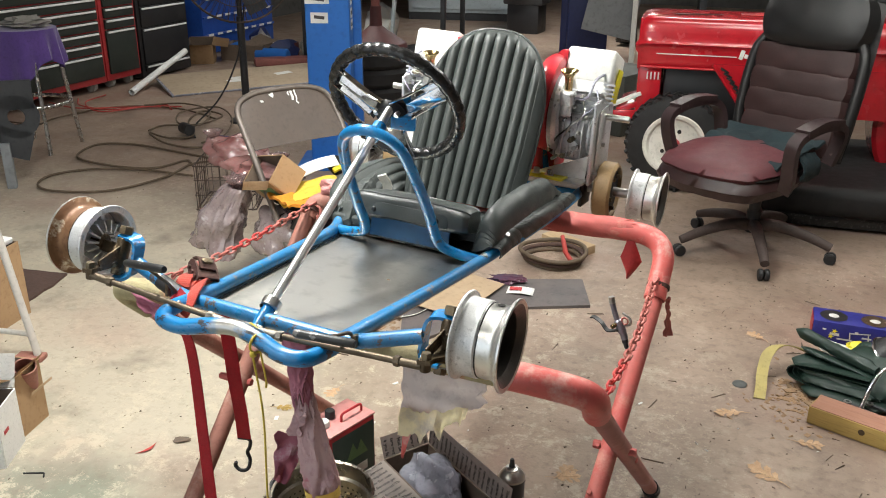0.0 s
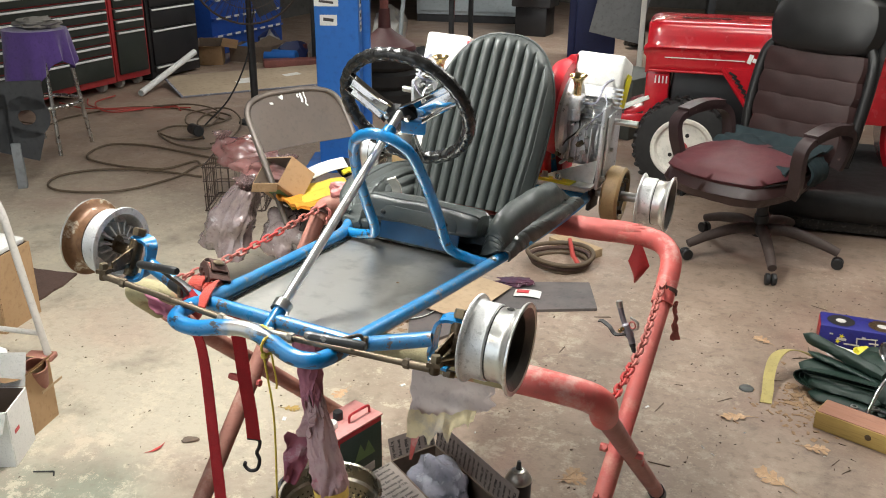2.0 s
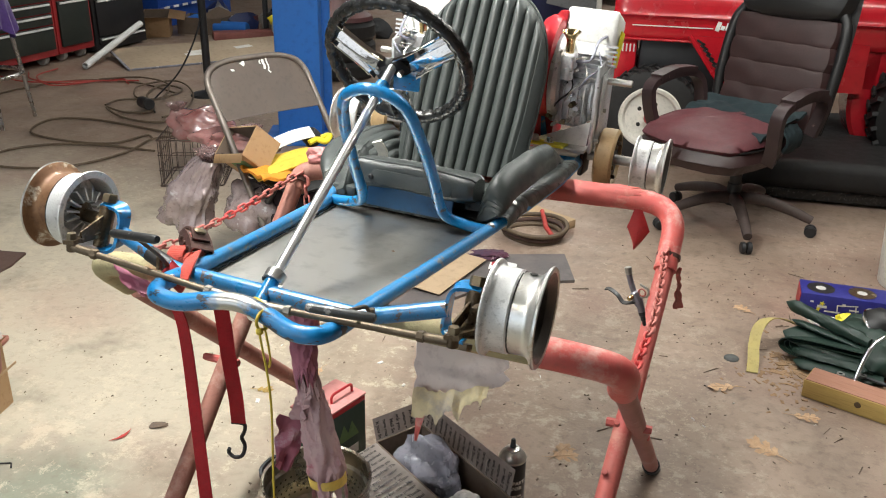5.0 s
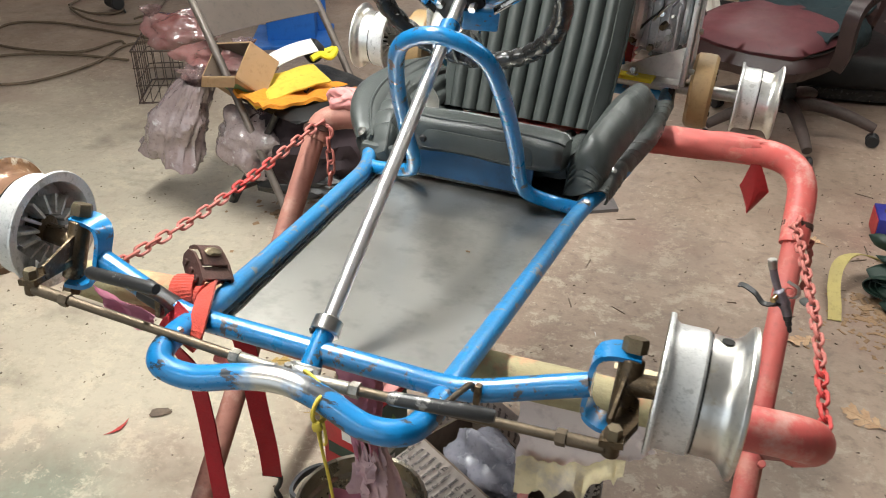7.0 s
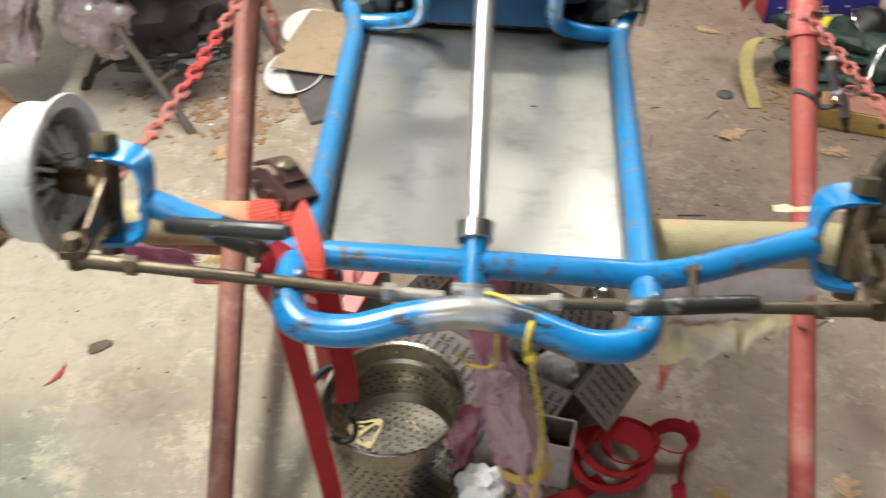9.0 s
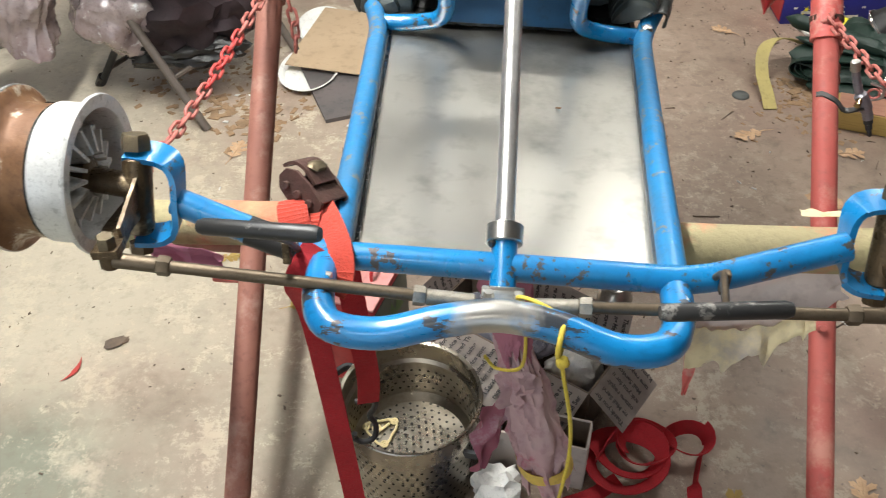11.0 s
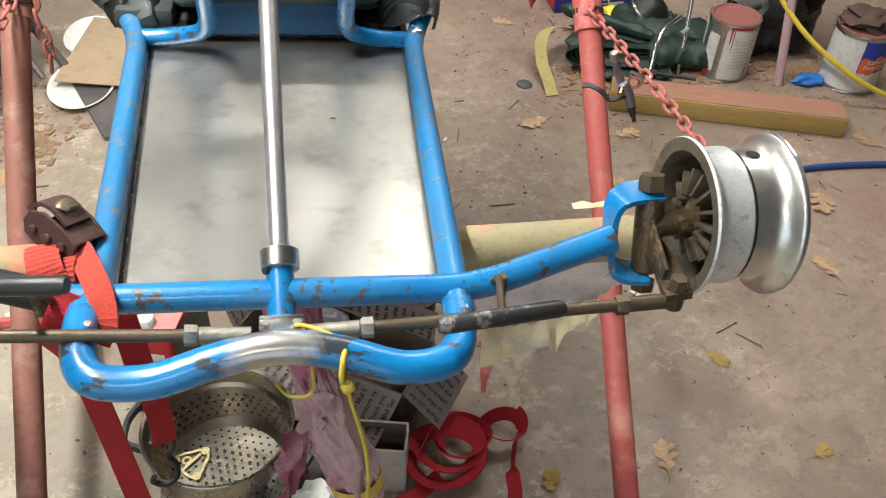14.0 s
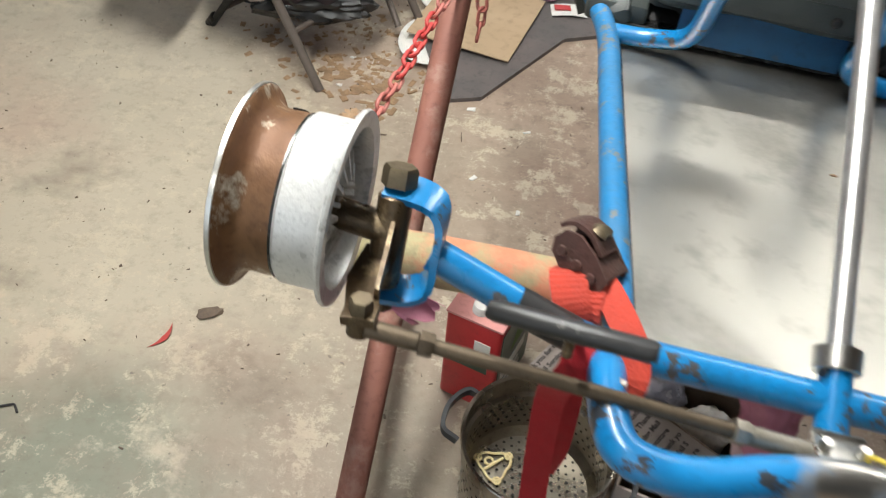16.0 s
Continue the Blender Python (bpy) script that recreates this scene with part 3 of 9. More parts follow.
    """Adds writing to bm, laid by m; wrap: the radius of the can whose z axis it goes round."""
    t = lettering(body, size, bold)
    for v in t.verts:
        if wrap:
            a = v.co.x / wrap
            v.co = V(wrap * math.sin(a), -wrap * math.cos(a), v.co.y)
        v.co = m @ v.co
    me = bpy.data.meshes.new("t")
    t.to_mesh(me)
    t.free()
    bm.from_mesh(me)
    bpy.data.meshes.remove(me)
    return bm


def prism(bm, outline, z0, z1):
    """A flat plate with the given outline."""
    lo = [bm.verts.new((x, y, z0)) for x, y in outline]
    hi = [bm.verts.new((x, y, z1)) for x, y in outline]
    bm.faces.new(hi)
    bm.faces.new(lo[::-1])
    for k in range(len(outline)):
        q = (k + 1) % len(outline)
        bm.faces.new((lo[k], lo[q], hi[q], hi[k]))
    return bm


def bag(bm, size, at, seed, m=None):
    """A slack plastic bag: soft lumps with sharp creases running over them."""
    g = bmesh.ops.create_icosphere(bm, subdivisions=5, radius=1.0)
    for v in g["verts"]:
        d = v.co.normalized()
        o = V(seed * 1.7, seed * 0.9, seed)
        k = 1 + 0.38 * noise.noise(d * 1.5 + o) + 0.10 * noise.noise(d * 3.1 + o)
        q = d + 0.25 * V(noise.noise(d * 2 + o), noise.noise(d * 2 - o), noise.noise(d * 2.6 + o))
        k += 0.10 * (0.5 - min(0.5, 2.2 * abs(noise.noise(q * 2.6 + o)))) + 0.06 * (0.5 - min(0.5, 2.4 * abs(noise.noise(q * 6.2 - o))))
        v.co = V(d.x * k * size[0] + at[0], d.y * k * size[1] + at[1], max(d.z * k, -0.82) * size[2] + at[2])
    return bm


def rnd(a, b):
    return random.uniform(a, b)


# ---- the building ----
X0, X1, Y0, Y1, ZC = -6.2, 4.2, -3.0, 13.5, 2.7


def slab(name, size, at, material, label, category):
    bm = B()
    box(bm, size, at)
    return solo(name, bm, material, label, category, kind="structure", smooth=False)


slab("floor", (X1 - X0 + 0.6, Y1 - Y0 + 0.6, 0.12), ((X0 + X1) / 2, (Y0 + Y1) / 2, -0.06), "floor", "stained brown and grey-green concrete garage floor with worn paint", "floor")
slab("ground", (60, 60, 0.1), (0, -33.4, -0.09), "crumbs", "bare ground outside the garage door", "ground")
slab("ceiling", (X1 - X0 + 0.6, Y1 - Y0 + 0.6, 0.1), ((X0 + X1) / 2, (Y0 + Y1) / 2, ZC + 0.05), "ceiling", "plain board garage ceiling", "ceiling")
slab("wall_west", (0.2, Y1 - Y0, ZC), (X0 - 0.1, (Y0 + Y1) / 2, ZC / 2), "wall", "painted block wall behind the tool chests", "wall")
slab("wall_east", (0.2, Y1 - Y0, ZC), (X1 + 0.1, (Y0 + Y1) / 2, ZC / 2), "wall", "painted block garage wall", "wall")
slab("wall_north", (X1 - X0 + 0.4, 0.2, ZC), ((X0 + X1) / 2, Y1 + 0.1, ZC / 2), "wall", "painted block back wall of the garage", "wall")
slab("wall_south_a", (3.9, 0.2, ZC), (2.25, Y0 - 0.1, ZC / 2), "wall", "painted block wall beside the garage door", "wall")
slab("wall_south_b", (2.6, 0.2, ZC), (-4.9, Y0 - 0.1, ZC / 2), "wall", "painted block wall beside the garage door", "wall")
slab("wall_south_c", (3.9, 0.2, 0.4), (-1.65, Y0 - 0.1, ZC - 0.2), "wall", "lintel above the open garage door", "wall")


# visible body for each lamp added overhead
def ceiling_lamp(x, y, z, turn):
    t = thing("ceiling_lamp", pose(x, y, z, 0, 0, turn), "white twin-tube fluorescent batten added on the unseen ceiling", "ceiling lamp", "ceiling lamps")
    bm = B()
    box(bm, (1.62, 0.16, 0.05), (0, 0, 0.045), bevel=0.01)
    part("housing", bm, "engine_white", t)
    for dy in (-0.05, 0.05):
        part("tube", rod(B(), (-0.76, dy, 0), (0.76, dy, 0), 0.016), "glass_plain", t, "glowing glass tube")


for lx, ly, lz, lw, turn in ADDED_LAMPS:
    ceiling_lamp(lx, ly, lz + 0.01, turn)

# ---- the go-kart: x across, y towards its tail, z up, from the middle of its front cross tube ----
kart = thing("go_kart", Matrix.Translation((0.003, 0, 0.862)) @ pose(0, 0, 0, 0, 0, -1.3) @ pose(0, 0, 0, -5.8) @ pose(0, 0, 0, 0, 2.8),
             "blue tube-frame vintage go-kart with black seat and bare rims", "go-kart")
R1 = 0.0125
bm = tube(B(), fil([(-0.287, 0.004, 0.036), (-0.172, -0.012, 0.002), (0.165, -0.02, 0.006), (0.284, -0.004, 0.042)], 0.03), R1, 14)
part("front_cross_tube", bm, "blue", kart, "blue tube bent up at both ends")
for s in (-1, 1):
    pts = [(s * 0.146, -0.016, 0.003), (s * 0.158, 0.2, 0.0), (s * 0.177, 0.525, 0.0), (s * 0.212, 0.60, 0.022 + 0.006 * (s > 0)), (s * 0.245, 0.80, 0.04 + 0.016 * (s > 0)), (s * 0.235, 1.09, 0.052 + 0.006 * (s > 0))]
    part("side_rail", tube(B(), fil(pts, 0.05), R1, 14), "blue_worn", kart, "blue side tube with scuffed paint")
    # silver worn edge strip of the tray below the rail
    rail = part("tray_lip", box(B(), (0.006, 0.52, 0.016), (s * 0.152, 0.265, -0.016), (0, 0, -s * 3.3)), "steel_bare", kart, "bare steel edge of the floor tray")
# front bumper loop, its paint rubbed through to the steel in the middle
def bumper_paint():
    m = M["blue_bumper"]
    nt = m.node_tree
    n, l = nt.nodes, nt.links
    p = n["Principled BSDF"]
    tc, sep, tx = n.new("ShaderNodeTexCoord"), n.new("ShaderNodeSeparateXYZ"), n.new("ShaderNodeTexNoise")
    tx.inputs["Scale"].default_value, tx.inputs["Detail"].default_value = 45.0, 7.0
    l.new(tc.outputs["Object"], sep.inputs[0])
    l.new(tc.outputs["Object"], tx.inputs["Vector"])
    off, ab, jag, mr = n.new("ShaderNodeMath"), n.new("ShaderNodeMath"), n.new("ShaderNodeMath"), n.new("ShaderNodeMapRange")
    off.inputs[1].default_value = 0.006
    ab.operation = "ABSOLUTE"
    jag.operation, jag.inputs[1].default_value = "MULTIPLY_ADD", 0.05
    mr.inputs[1].default_value, mr.inputs[2].default_value = 0.060, 0.040
    l.new(sep.outputs[0], off.inputs[0])
    l.new(off.outputs[0], ab.inputs[0])
    l.new(tx.outputs[0], jag.inputs[0])
    l.new(ab.outputs[0], jag.inputs[2])
    l.new(jag.outputs[0], mr.inputs[0])
    old = p.inputs["Base Color"].links[0].from_socket
    mx = n.new("ShaderNodeMix")
    mx.data_type = "RGBA"
    mx.inputs[7].default_value = (0.50, 0.485, 0.455, 1)
    l.new(mr.outputs[0], mx.inputs[0])
    l.new(old, mx.inputs[6])
    l.new(mx.outputs[2], p.inputs["Base Color"])
    l.new(mr.outputs[0], p.inputs["Metallic"])
    return m


bp = [(-0.152, -0.012, 0.0), (-0.151, -0.062, 0.001), (-0.137, -0.098, -0.002), (-0.095, -0.104, -0.003), (-0.045, -0.096, 0.008), (0.0, -0.092, 0.014), (0.045, -0.096, 0.009), (0.092, -0.103, -0.003), (0.130, -0.095, -0.003), (0.144, -0.062, 0.0), (0.146, -0.016, 0.0)]
bumper = part("front_bumper", tube(B(), curve_pts(bp, 6), 0.0135, 16), bumper_paint(), kart, "wavy blue bumper loop, worn to bright steel in the middle")

# floor tray
def tray(u, v):
    y = 0.0 + 0.62 * v
    w = 0.146 + 0.034 * v
    x = -w + 2 * w * u
    return V(x, y, -0.013 - 0.0015 * math.sin(u * 3.1) * math.sin(v * 5) + 0.0012 * noise.noise(V(x * 6, y * 6, 0)))


part("floor_tray", sheet(B(), tray, 20, 30, 0.0025), "pan", kart, "bare sheet steel tray stained with oil")
# black strip drawn for the shadow in the gap between rail and tray
part("tray_seal", box(B(), (0.006, 0.51, 0.004), (-0.1475, 0.262, -0.0105), (0, 0, 3.3), 0.001), "rubber", kart, "black strip standing for the shadowed gap along the tray edge")
part("tray_crumb", blob(B(), (0.004, 0.002, 0.0015), (0.06, 0.32, -0.011), seed=3, sub=1), "chips", kart, "dry leaf crumb on the tray")

# steering column, collar, bracket
AX = V(-0.008, 0.36, 0.253).normalized()
foot = V(0, -0.002, 0.018)
part("column_bracket", rod(B(), foot - AX * 0.045, foot + AX * 0.002, 0.0115, 16), "blue", kart, "short blue tube welded to the cross tube")
part("column", rod(B(), foot - AX * 0.07, foot + AX * 0.52, 0.0085, 20), "column_chrome", kart, "chromed steering shaft")
bm = lathe(B(), [(0.0085, 0), (0.0155, 0.0), (0.0165, 0.001), (0.0165, 0.016), (0.0155, 0.017), (0.0085, 0.017)], 28, along(foot, foot + AX))
col = part("collar", bm, "tin", kart, "bright split collar")
bm = rod(B(), foot + AX * 0.008 + V(-0.009, -0.011, 0), foot + AX * 0.008 + V(-0.0125, -0.0145, 0.0), 0.0034, 12)
part("grub_screw", bm, "black_metal", col, "dark screw head")
end = foot - AX * 0.047
bm = lathe(B(), [(0, 0), (0.013, 0), (0.0135, 0.002), (0.0135, 0.012), (0.011, 0.014), (0, 0.014)], 20, along(end, end - AX))
part("pitman_hub", bm, "tin", kart, "steel lock collar under the column")
bm = B()
box(bm, (0.036, 0.004, 0.024), tuple(end + V(0, -0.010, 0.004)), (-35, 0, 0), 0.003)
box(bm, (0.036, 0.030, 0.004), tuple(end + V(0, -0.020, 0.012)), (-8, 0, 0), 0.003)
part("pitman_arm", bm, "tin", kart, "bright forked steering plate")
for s in (-1, 1):
    pb = end + V(s * 0.012, -0.020, 0.012)
    part("pitman_bolt", hexbolt(B(), pb - V(0, 0, 0.006), pb + V(0, 0, 0.009), 0.0045), "tin", kart)

# hoop that holds the column
hp = [(-0.178, 0.522, 0.0), (-0.125, 0.515, 0.006), (-0.088, 0.49, 0.03), (-0.084, 0.43, 0.11), (-0.075, 0.36, 0.20), (-0.055, 0.318, 0.258), (0.0, 0.300, 0.280),
      (0.055, 0.318, 0.258), (0.075, 0.36, 0.20), (0.084, 0.43, 0.11), (0.088, 0.49, 0.03), (0.125, 0.515, 0.006), (0.178, 0.522, 0.0)]
part("steering_hoop", tube(B(), curve_pts(hp, 5), 0.0112, 14), "blue", kart, "blue bent hoop carrying the steering column")
top = foot + AX * 0.445
part("column_bush", rod(B(), top - AX * 0.03, top + AX * 0.012, 0.0135, 18), "blue", kart, "blue bush under the hoop")

# steering wheel
WC = V(-0.016, 0.452, 0.312)
zax = AX
xax = V(1, 0, 0)
xax = (xax - zax * xax.dot(zax)).normalized()
yax = zax.cross(xax)
WM = Matrix((xax, yax, zax)).transposed().to_4x4()
WM.translation = WC
RW = 0.136
ring = [WM @ V(RW * math.cos(a), RW * math.sin(a), 0) for a in [2 * math.pi * k / 132 for k in range(132)]]
wheel = part("steering_wheel", tube(B(), ring, [0.0120 + 0.0021 * (0, 0.8, 1, 0.8)[k % 4] for k in range(132)], 14, closed=True), "rubber", kart, "black finger-grip steering wheel")
for ang in (-30, -150, 90):
    a = radians(ang)
    d, q = V(math.cos(a), math.sin(a), 0), V(-math.sin(a), math.cos(a), 0)
    # folded plate with a groove along its middle and turned-down edges
    def spoke(u, v):
        r = 0.026 + (RW - 0.033) * u
        e = 2 * v - 1
        hw = 0.018 + 0.006 * u + 0.010 * (1 - u) ** 3
        z = -0.03 * (1 - r / RW) + 0.012 * (1 - abs(e)) - (0.010 if abs(e) > 0.92 else 0.0)
        return WM @ (d * r + q * hw * min(1.0, max(-1.0, e * 1.08)) + V(0, 0, z - 0.006))
    sp = part("spoke", sheet(B(), spoke, 10, 14, 0.0022), "mirror_chrome", wheel, "folded mirror-chrome spoke")
    for k in (-1, 1):
        p = [spoke(0.1 + 0.09 * i, 0.5 + k * 0.5) for i in range(10)]
        part("spoke_rail", tube(B(), p, 0.0022, 8), "mirror_chrome", sp, "polished spoke edge")
hubz = WM @ V(0, 0, -0.03)
part("hub", lathe(B(), [(0, -0.012), (0.026, -0.012), (0.032, -0.006), (0.034, 0.004), (0.024, 0.012), (0.02, 0.007), (0, 0.007)], 30, along(hubz, hubz + zax)), "black_metal", wheel, "dark hub cup")
for k in range(3):
    a = radians(90 + 120 * k)
    c = WM @ V(0.026 * math.cos(a), 0.026 * math.sin(a), -0.034)
    part("hub_bolt", hexbolt(B(), c, c - zax * 0.014, 0.006), "tin", wheel)
bm = B()
box(bm, (0.05, 0.02, 0.03), tuple(hubz + V(0.03, 0.0, -0.012)), (20, 0, 20), 0.004)
part("hub_clamp", bm, "blue", wheel, "blue clamp beside the hub")

# ---- wheels ----
def spin(s, x, y, z, toe=0):
    """A pose whose z points outwards along the axle on side s."""
    return Matrix.Translation((x, y, z)) @ pose(0, 0, 0, 0, 0, toe) @ pose(0, 0, 0, 0, s * 90)


def kart_wheel(s, m, outer, inner="alu", rear=False):
    """Two-piece rim: inner cast half and outer half, bolted together."""
    m = m @ Matrix.Diagonal((0.93, 0.93, 0.82 if s < 0 else 0.86, 1))
    W = 0.046
    core = "alu" if s < 0 else "dirty_alu"
    prof_in = [(0.0615, -W + 0.001), (0.0735, -W), (0.0745, -W + 0.0025), (0.0735, -W + 0.005), (0.067, -W + 0.0075), (0.0645, -W + 0.012), (0.0645, -0.004), (0.062, -0.001), (0.0605, -0.001)]
    w = part("wheel", lathe(B(), prof_in, 56, m), inner, kart, "bare kart wheel rim with no tyre")
    part("rim_inside", lathe(B(), [(0.0735, -W - 0.0003), (0.0615, -W + 0.0008), (0.0600, -W + 0.004), (0.0595, -W + 0.012), (0.0590, -0.001)], 56, m), core, w, "oily inner face of the rim")
    prof_out = [(0.055, 0.001), (0.0615, 0.001), (0.0618, 0.010), (0.0612, 0.021), (0.0622, 0.027), (0.0655, 0.0325), (0.0705, 0.0365), (0.0750, 0.0390), (0.0768, 0.0415), (0.0768, 0.0445), (0.0755, 0.046),
                (0.070, 0.045), (0.062, 0.040), (0.055, 0.032), (0.055, 0.001)]
    o = part("outer_rim", lathe(B(), prof_out, 56, m), outer, w, "outer rim half")
    part("rim_bore", lathe(B(), [(0.0545, 0.0015), (0.0545, 0.0322), (0.0615, 0.0405), (0.0690, 0.0452)], 48, m), "greasy_black", o, "dark inside of the rim")
    part("hub_cover", lathe(B(), [(0.0, 0.0135), (0.02, 0.0135), (0.024, 0.008), (0.0545, 0.006)], 32, m), "greasy_black", o, "dark wheel centre")
    part("outer_lip", lathe(B(), [(0.0752, 0.0405), (0.0774, 0.0415), (0.0774, 0.0452), (0.0752, 0.0466), (0.0738, 0.0462)], 56, m), "rim_steel", o, "bright outer lip")
    part("seam", lathe(B(), [(0.0605, -0.0012), (0.0626, -0.0008), (0.0626, 0.0010), (0.0605, 0.0014)], 48, m), "rubber", w, "dark joint between the rim halves")
    disc = lathe(B(), [(0.018, -0.012), (0.024, -0.014), (0.03, -0.006), (0.0605, -0.002), (0.0605, 0.002), (0.03, 0.001), (0.018, 0.004)], 40, m)
    part("web", disc, core, w)
    fin = mesh_of("rib", box(B(), (0.024, 0.0034, 0.034)), core)
    for k in range(14):
        ob = new("rib", fin)
        ob.parent = w
        ob.matrix_local = m @ pose(0, 0, 0, 0, 0, 360 / 14 * k) @ pose(0.0285, 0, -0.021, 0, -16)
    spoke_me = mesh_of("spoke_web", box(B(), (0.034, 0.004, 0.012)), core)
    for k in range(6):
        ob = new("spoke_web", spoke_me)
        ob.parent = w
        ob.matrix_local = m @ pose(0, 0, 0, 0, 0, 60 * k + 12) @ pose(0.043, 0, -0.009)
    hub = lathe(B(), [(0.0, -0.036), (0.012, -0.036), (0.0165, -0.033), (0.0165, -0.014), (0.021, -0.012), (0.021, 0.006), (0.014, 0.012), (0.0, 0.012)], 24, m)
    part("bearing_hub", hub, "rust_dark" if not rear else "black_metal", w, "oily brown hub")
    bm = B()
    lathe(bm, [(0, 0.0), (0.0068, 0.0), (0.0068, 0.0008), (0, 0.0008)], 16, m @ pose(0, 0, 0, 0, 0, 176 if s > 0 else 40) @ pose(0.0620, 0, 0.016, 0, 90, 0))
    part("valve_hole", bm, "hole", w, "round valve hole")
    return w


for s in (-1, 1):
    kx = 0.283
    # yoke
    yp = [(s * (kx + 0.043), 0.016, 0.076), (s * (kx + 0.012), 0.014, 0.076), (s * kx, 0.010, 0.066), (s * kx, -0.004, 0.018), (s * (kx + 0.012), -0.010, 0.008), (s * (kx + 0.036), -0.012, 0.008)]
    part("yoke", ribbon(B(), fil(yp, 0.014, 4), 0.025, (0, 1, 0.2), 0.0055), "blue", kart, "blue C-shaped steering yoke")
    kt, kb = V(s * 0.318, 0.015, 0.078), V(s * 0.318, -0.010, 0.002)
    kd = (kt - kb).normalized()
    spd = part("stub_axle", rod(B(), kb + kd * 0.006, kt - kd * 0.006, 0.0125, 18), "rust_dark", kart, "oily brown kingpin barrel")
    part("kingpin_bolt", hexbolt(B(), kt, kt + kd * 0.014, 0.0125), "bolt", spd, "large yellowed hexagon bolt head")
    part("kingpin_nut", hexbolt(B(), kb - kd * 0.002, kb - kd * 0.012, 0.011), "rust_dark", spd)
    part("spindle", rod(B(), (s * 0.318, 0.004, 0.048), (s * 0.40, 0.004, 0.058), 0.0115, 16), "rust_dark", spd)
    bm = B()
    ae = V(s * 0.318, -0.066, 0.034)
    a0 = V(s * 0.322, 0.002, 0.03)
    ribbon(bm, [a0, a0.lerp(ae, 0.5) + V(s * 0.006, 0, -0.004), ae, ae + V(0, -0.012, 0)], 0.022, (1, 0, 0.15), 0.007)
    part("steering_arm", bm, "rust_dark", spd, "flat rusty steering arm")
    # plate edge of the arm
    part("arm_gusset", ribbon(B(), [a0 + V(-s * 0.006, 0, 0.022), ae + V(-s * 0.006, 0.01, 0.004)], 0.02, (0, 0.3, 1), 0.003), "rust_dark", spd)
    part("arm_bolt", hexbolt(B(), ae + V(0, -0.004, 0.002), ae + V(0, -0.004, 0.014), 0.008), "bolt", spd, "brass-coloured bolt head")
    part("ball_joint", rod(B(), ae + V(0, -0.004, -0.016), ae + V(0, -0.004, 0.0), 0.0085, 14), "rust_dark", spd)
    # tie rod
    je = ae + V(-s * 0.004, -0.006, -0.008)
    pe = V(s * 0.022, -0.068, 0.006)
    td = (pe - je).normalized()
    tr = part("tie_rod", rod(B(), je + td * 0.035, pe - td * 0.02, 0.0052, 12), "rod", kart, "thin worn steering rod")
    part("rod_end", rod(B(), je, je + td * 0.036, 0.0066, 12), "rod", tr)
    part("lock_nut", hexbolt(B(), je + td * 0.036, je + td * 0.046, 0.0085), "rod", tr)
    part("inner_end", rod(B(), pe - td * 0.04, pe, 0.0068, 12), "rod_end", tr)
    part("inner_nut", hexbolt(B(), pe - td * 0.05, pe - td * 0.04, 0.0085), "rod_end", tr)
    # foot pedal: cross bar carried in front of the tube
    q0, q1 = (V(-0.240, -0.070, 0.064), V(-0.140, -0.092, 0.080)) if s < 0 else (V(0.215, -0.096, 0.044), V(0.116, -0.106, 0.040))
    pd = part("pedal", tube(B(), [q0, q0.lerp(q1, 0.05), q0.lerp(q1, 0.95), q1], [0.0055, 0.007, 0.007, 0.0055], 12), "black_worn", kart, "black-painted pedal bar")
    piv = V(s * 0.176, -0.022, 0.012)
    part("pedal_arm", tube(B(), fil([q0.lerp(q1, 0.5), piv + V(0, -0.02, 0.022), piv], 0.01), 0.0032, 10), "rod", pd)
    bm = B()
    box(bm, (0.007, 0.009, 0.022), tuple(piv + V(s * 0.006, -0.012, 0.006)), (0, 0, 0), 0.0015)
    part("pedal_clip", bm, "rust_dark", pd, "small steel tab")
    bm = box(B(), (0.010, 0.006, 0.006), tuple(piv + V(-s * 0.03, -0.03, -0.002)), (0, 0, s * 15), 0.001)
    part("clip_pin", bm, "tin", pd, "bright steel pin")
    kart_wheel(s, spin(s, s * 0.384, 0.004, 0.058, s * 1.0), "rim_steel" if s > 0 else "rim_rust")

# black tape round the bent arm on one side
part("tape_wrap", tube(B(), [(-0.178, -0.011, 0.005), (-0.222, -0.006, 0.017)], 0.0133, 14), "black_metal", kart, "black tape wound round the tube")

# ---- seat ----
def channels(x, pitch):
    return 1 - abs(math.sin(math.pi * x / pitch)) ** 0.55


BW, BH, TILT_B = 0.160, 0.448, radians(22)


def back_height(x):
    k = min(1.0, abs(x) / BW)
    return BH * (0.50 + 0.50 * (1 - k ** 2.5) ** 0.5)


def seat_back(x, v, front):
    """A point of the padded back: x across, v from its foot to the outline."""
    top_h = back_height(x)
    h = v * top_h
    wx = BW * (0.94 + 0.06 * min(1, h / (BH * 0.35)))
    gap = min((1 - abs(x) / BW) * BW, top_h - h)
    puff = min(1.0, max(0.0, gap) / 0.03) ** 0.5
    d = -0.030 * puff if front else 0.020 * puff
    if front and abs(x) < BW * 0.86:
        crease = (1 - abs(math.sin(math.pi * x / 0.0285)) ** 0.42)
        d += 0.014 * crease * min(1.0, max(0.0, gap - 0.008) / 0.02)
    lo = V(x * wx / BW, 0.805, 0.035)
    return lo + V(0, math.sin(TILT_B) * h, math.cos(TILT_B) * h) + V(0, math.cos(TILT_B) * d, -math.sin(TILT_B) * d)


bm = B()
NU, NV = 168, 28
for front in (True, False):
    g = [[bm.verts.new(seat_back(-BW + 2 * BW * i / NU, j / NV, front)) for j in range(NV + 1)] for i in range(NU + 1)]
    for i in range(NU):
        for j in range(NV):
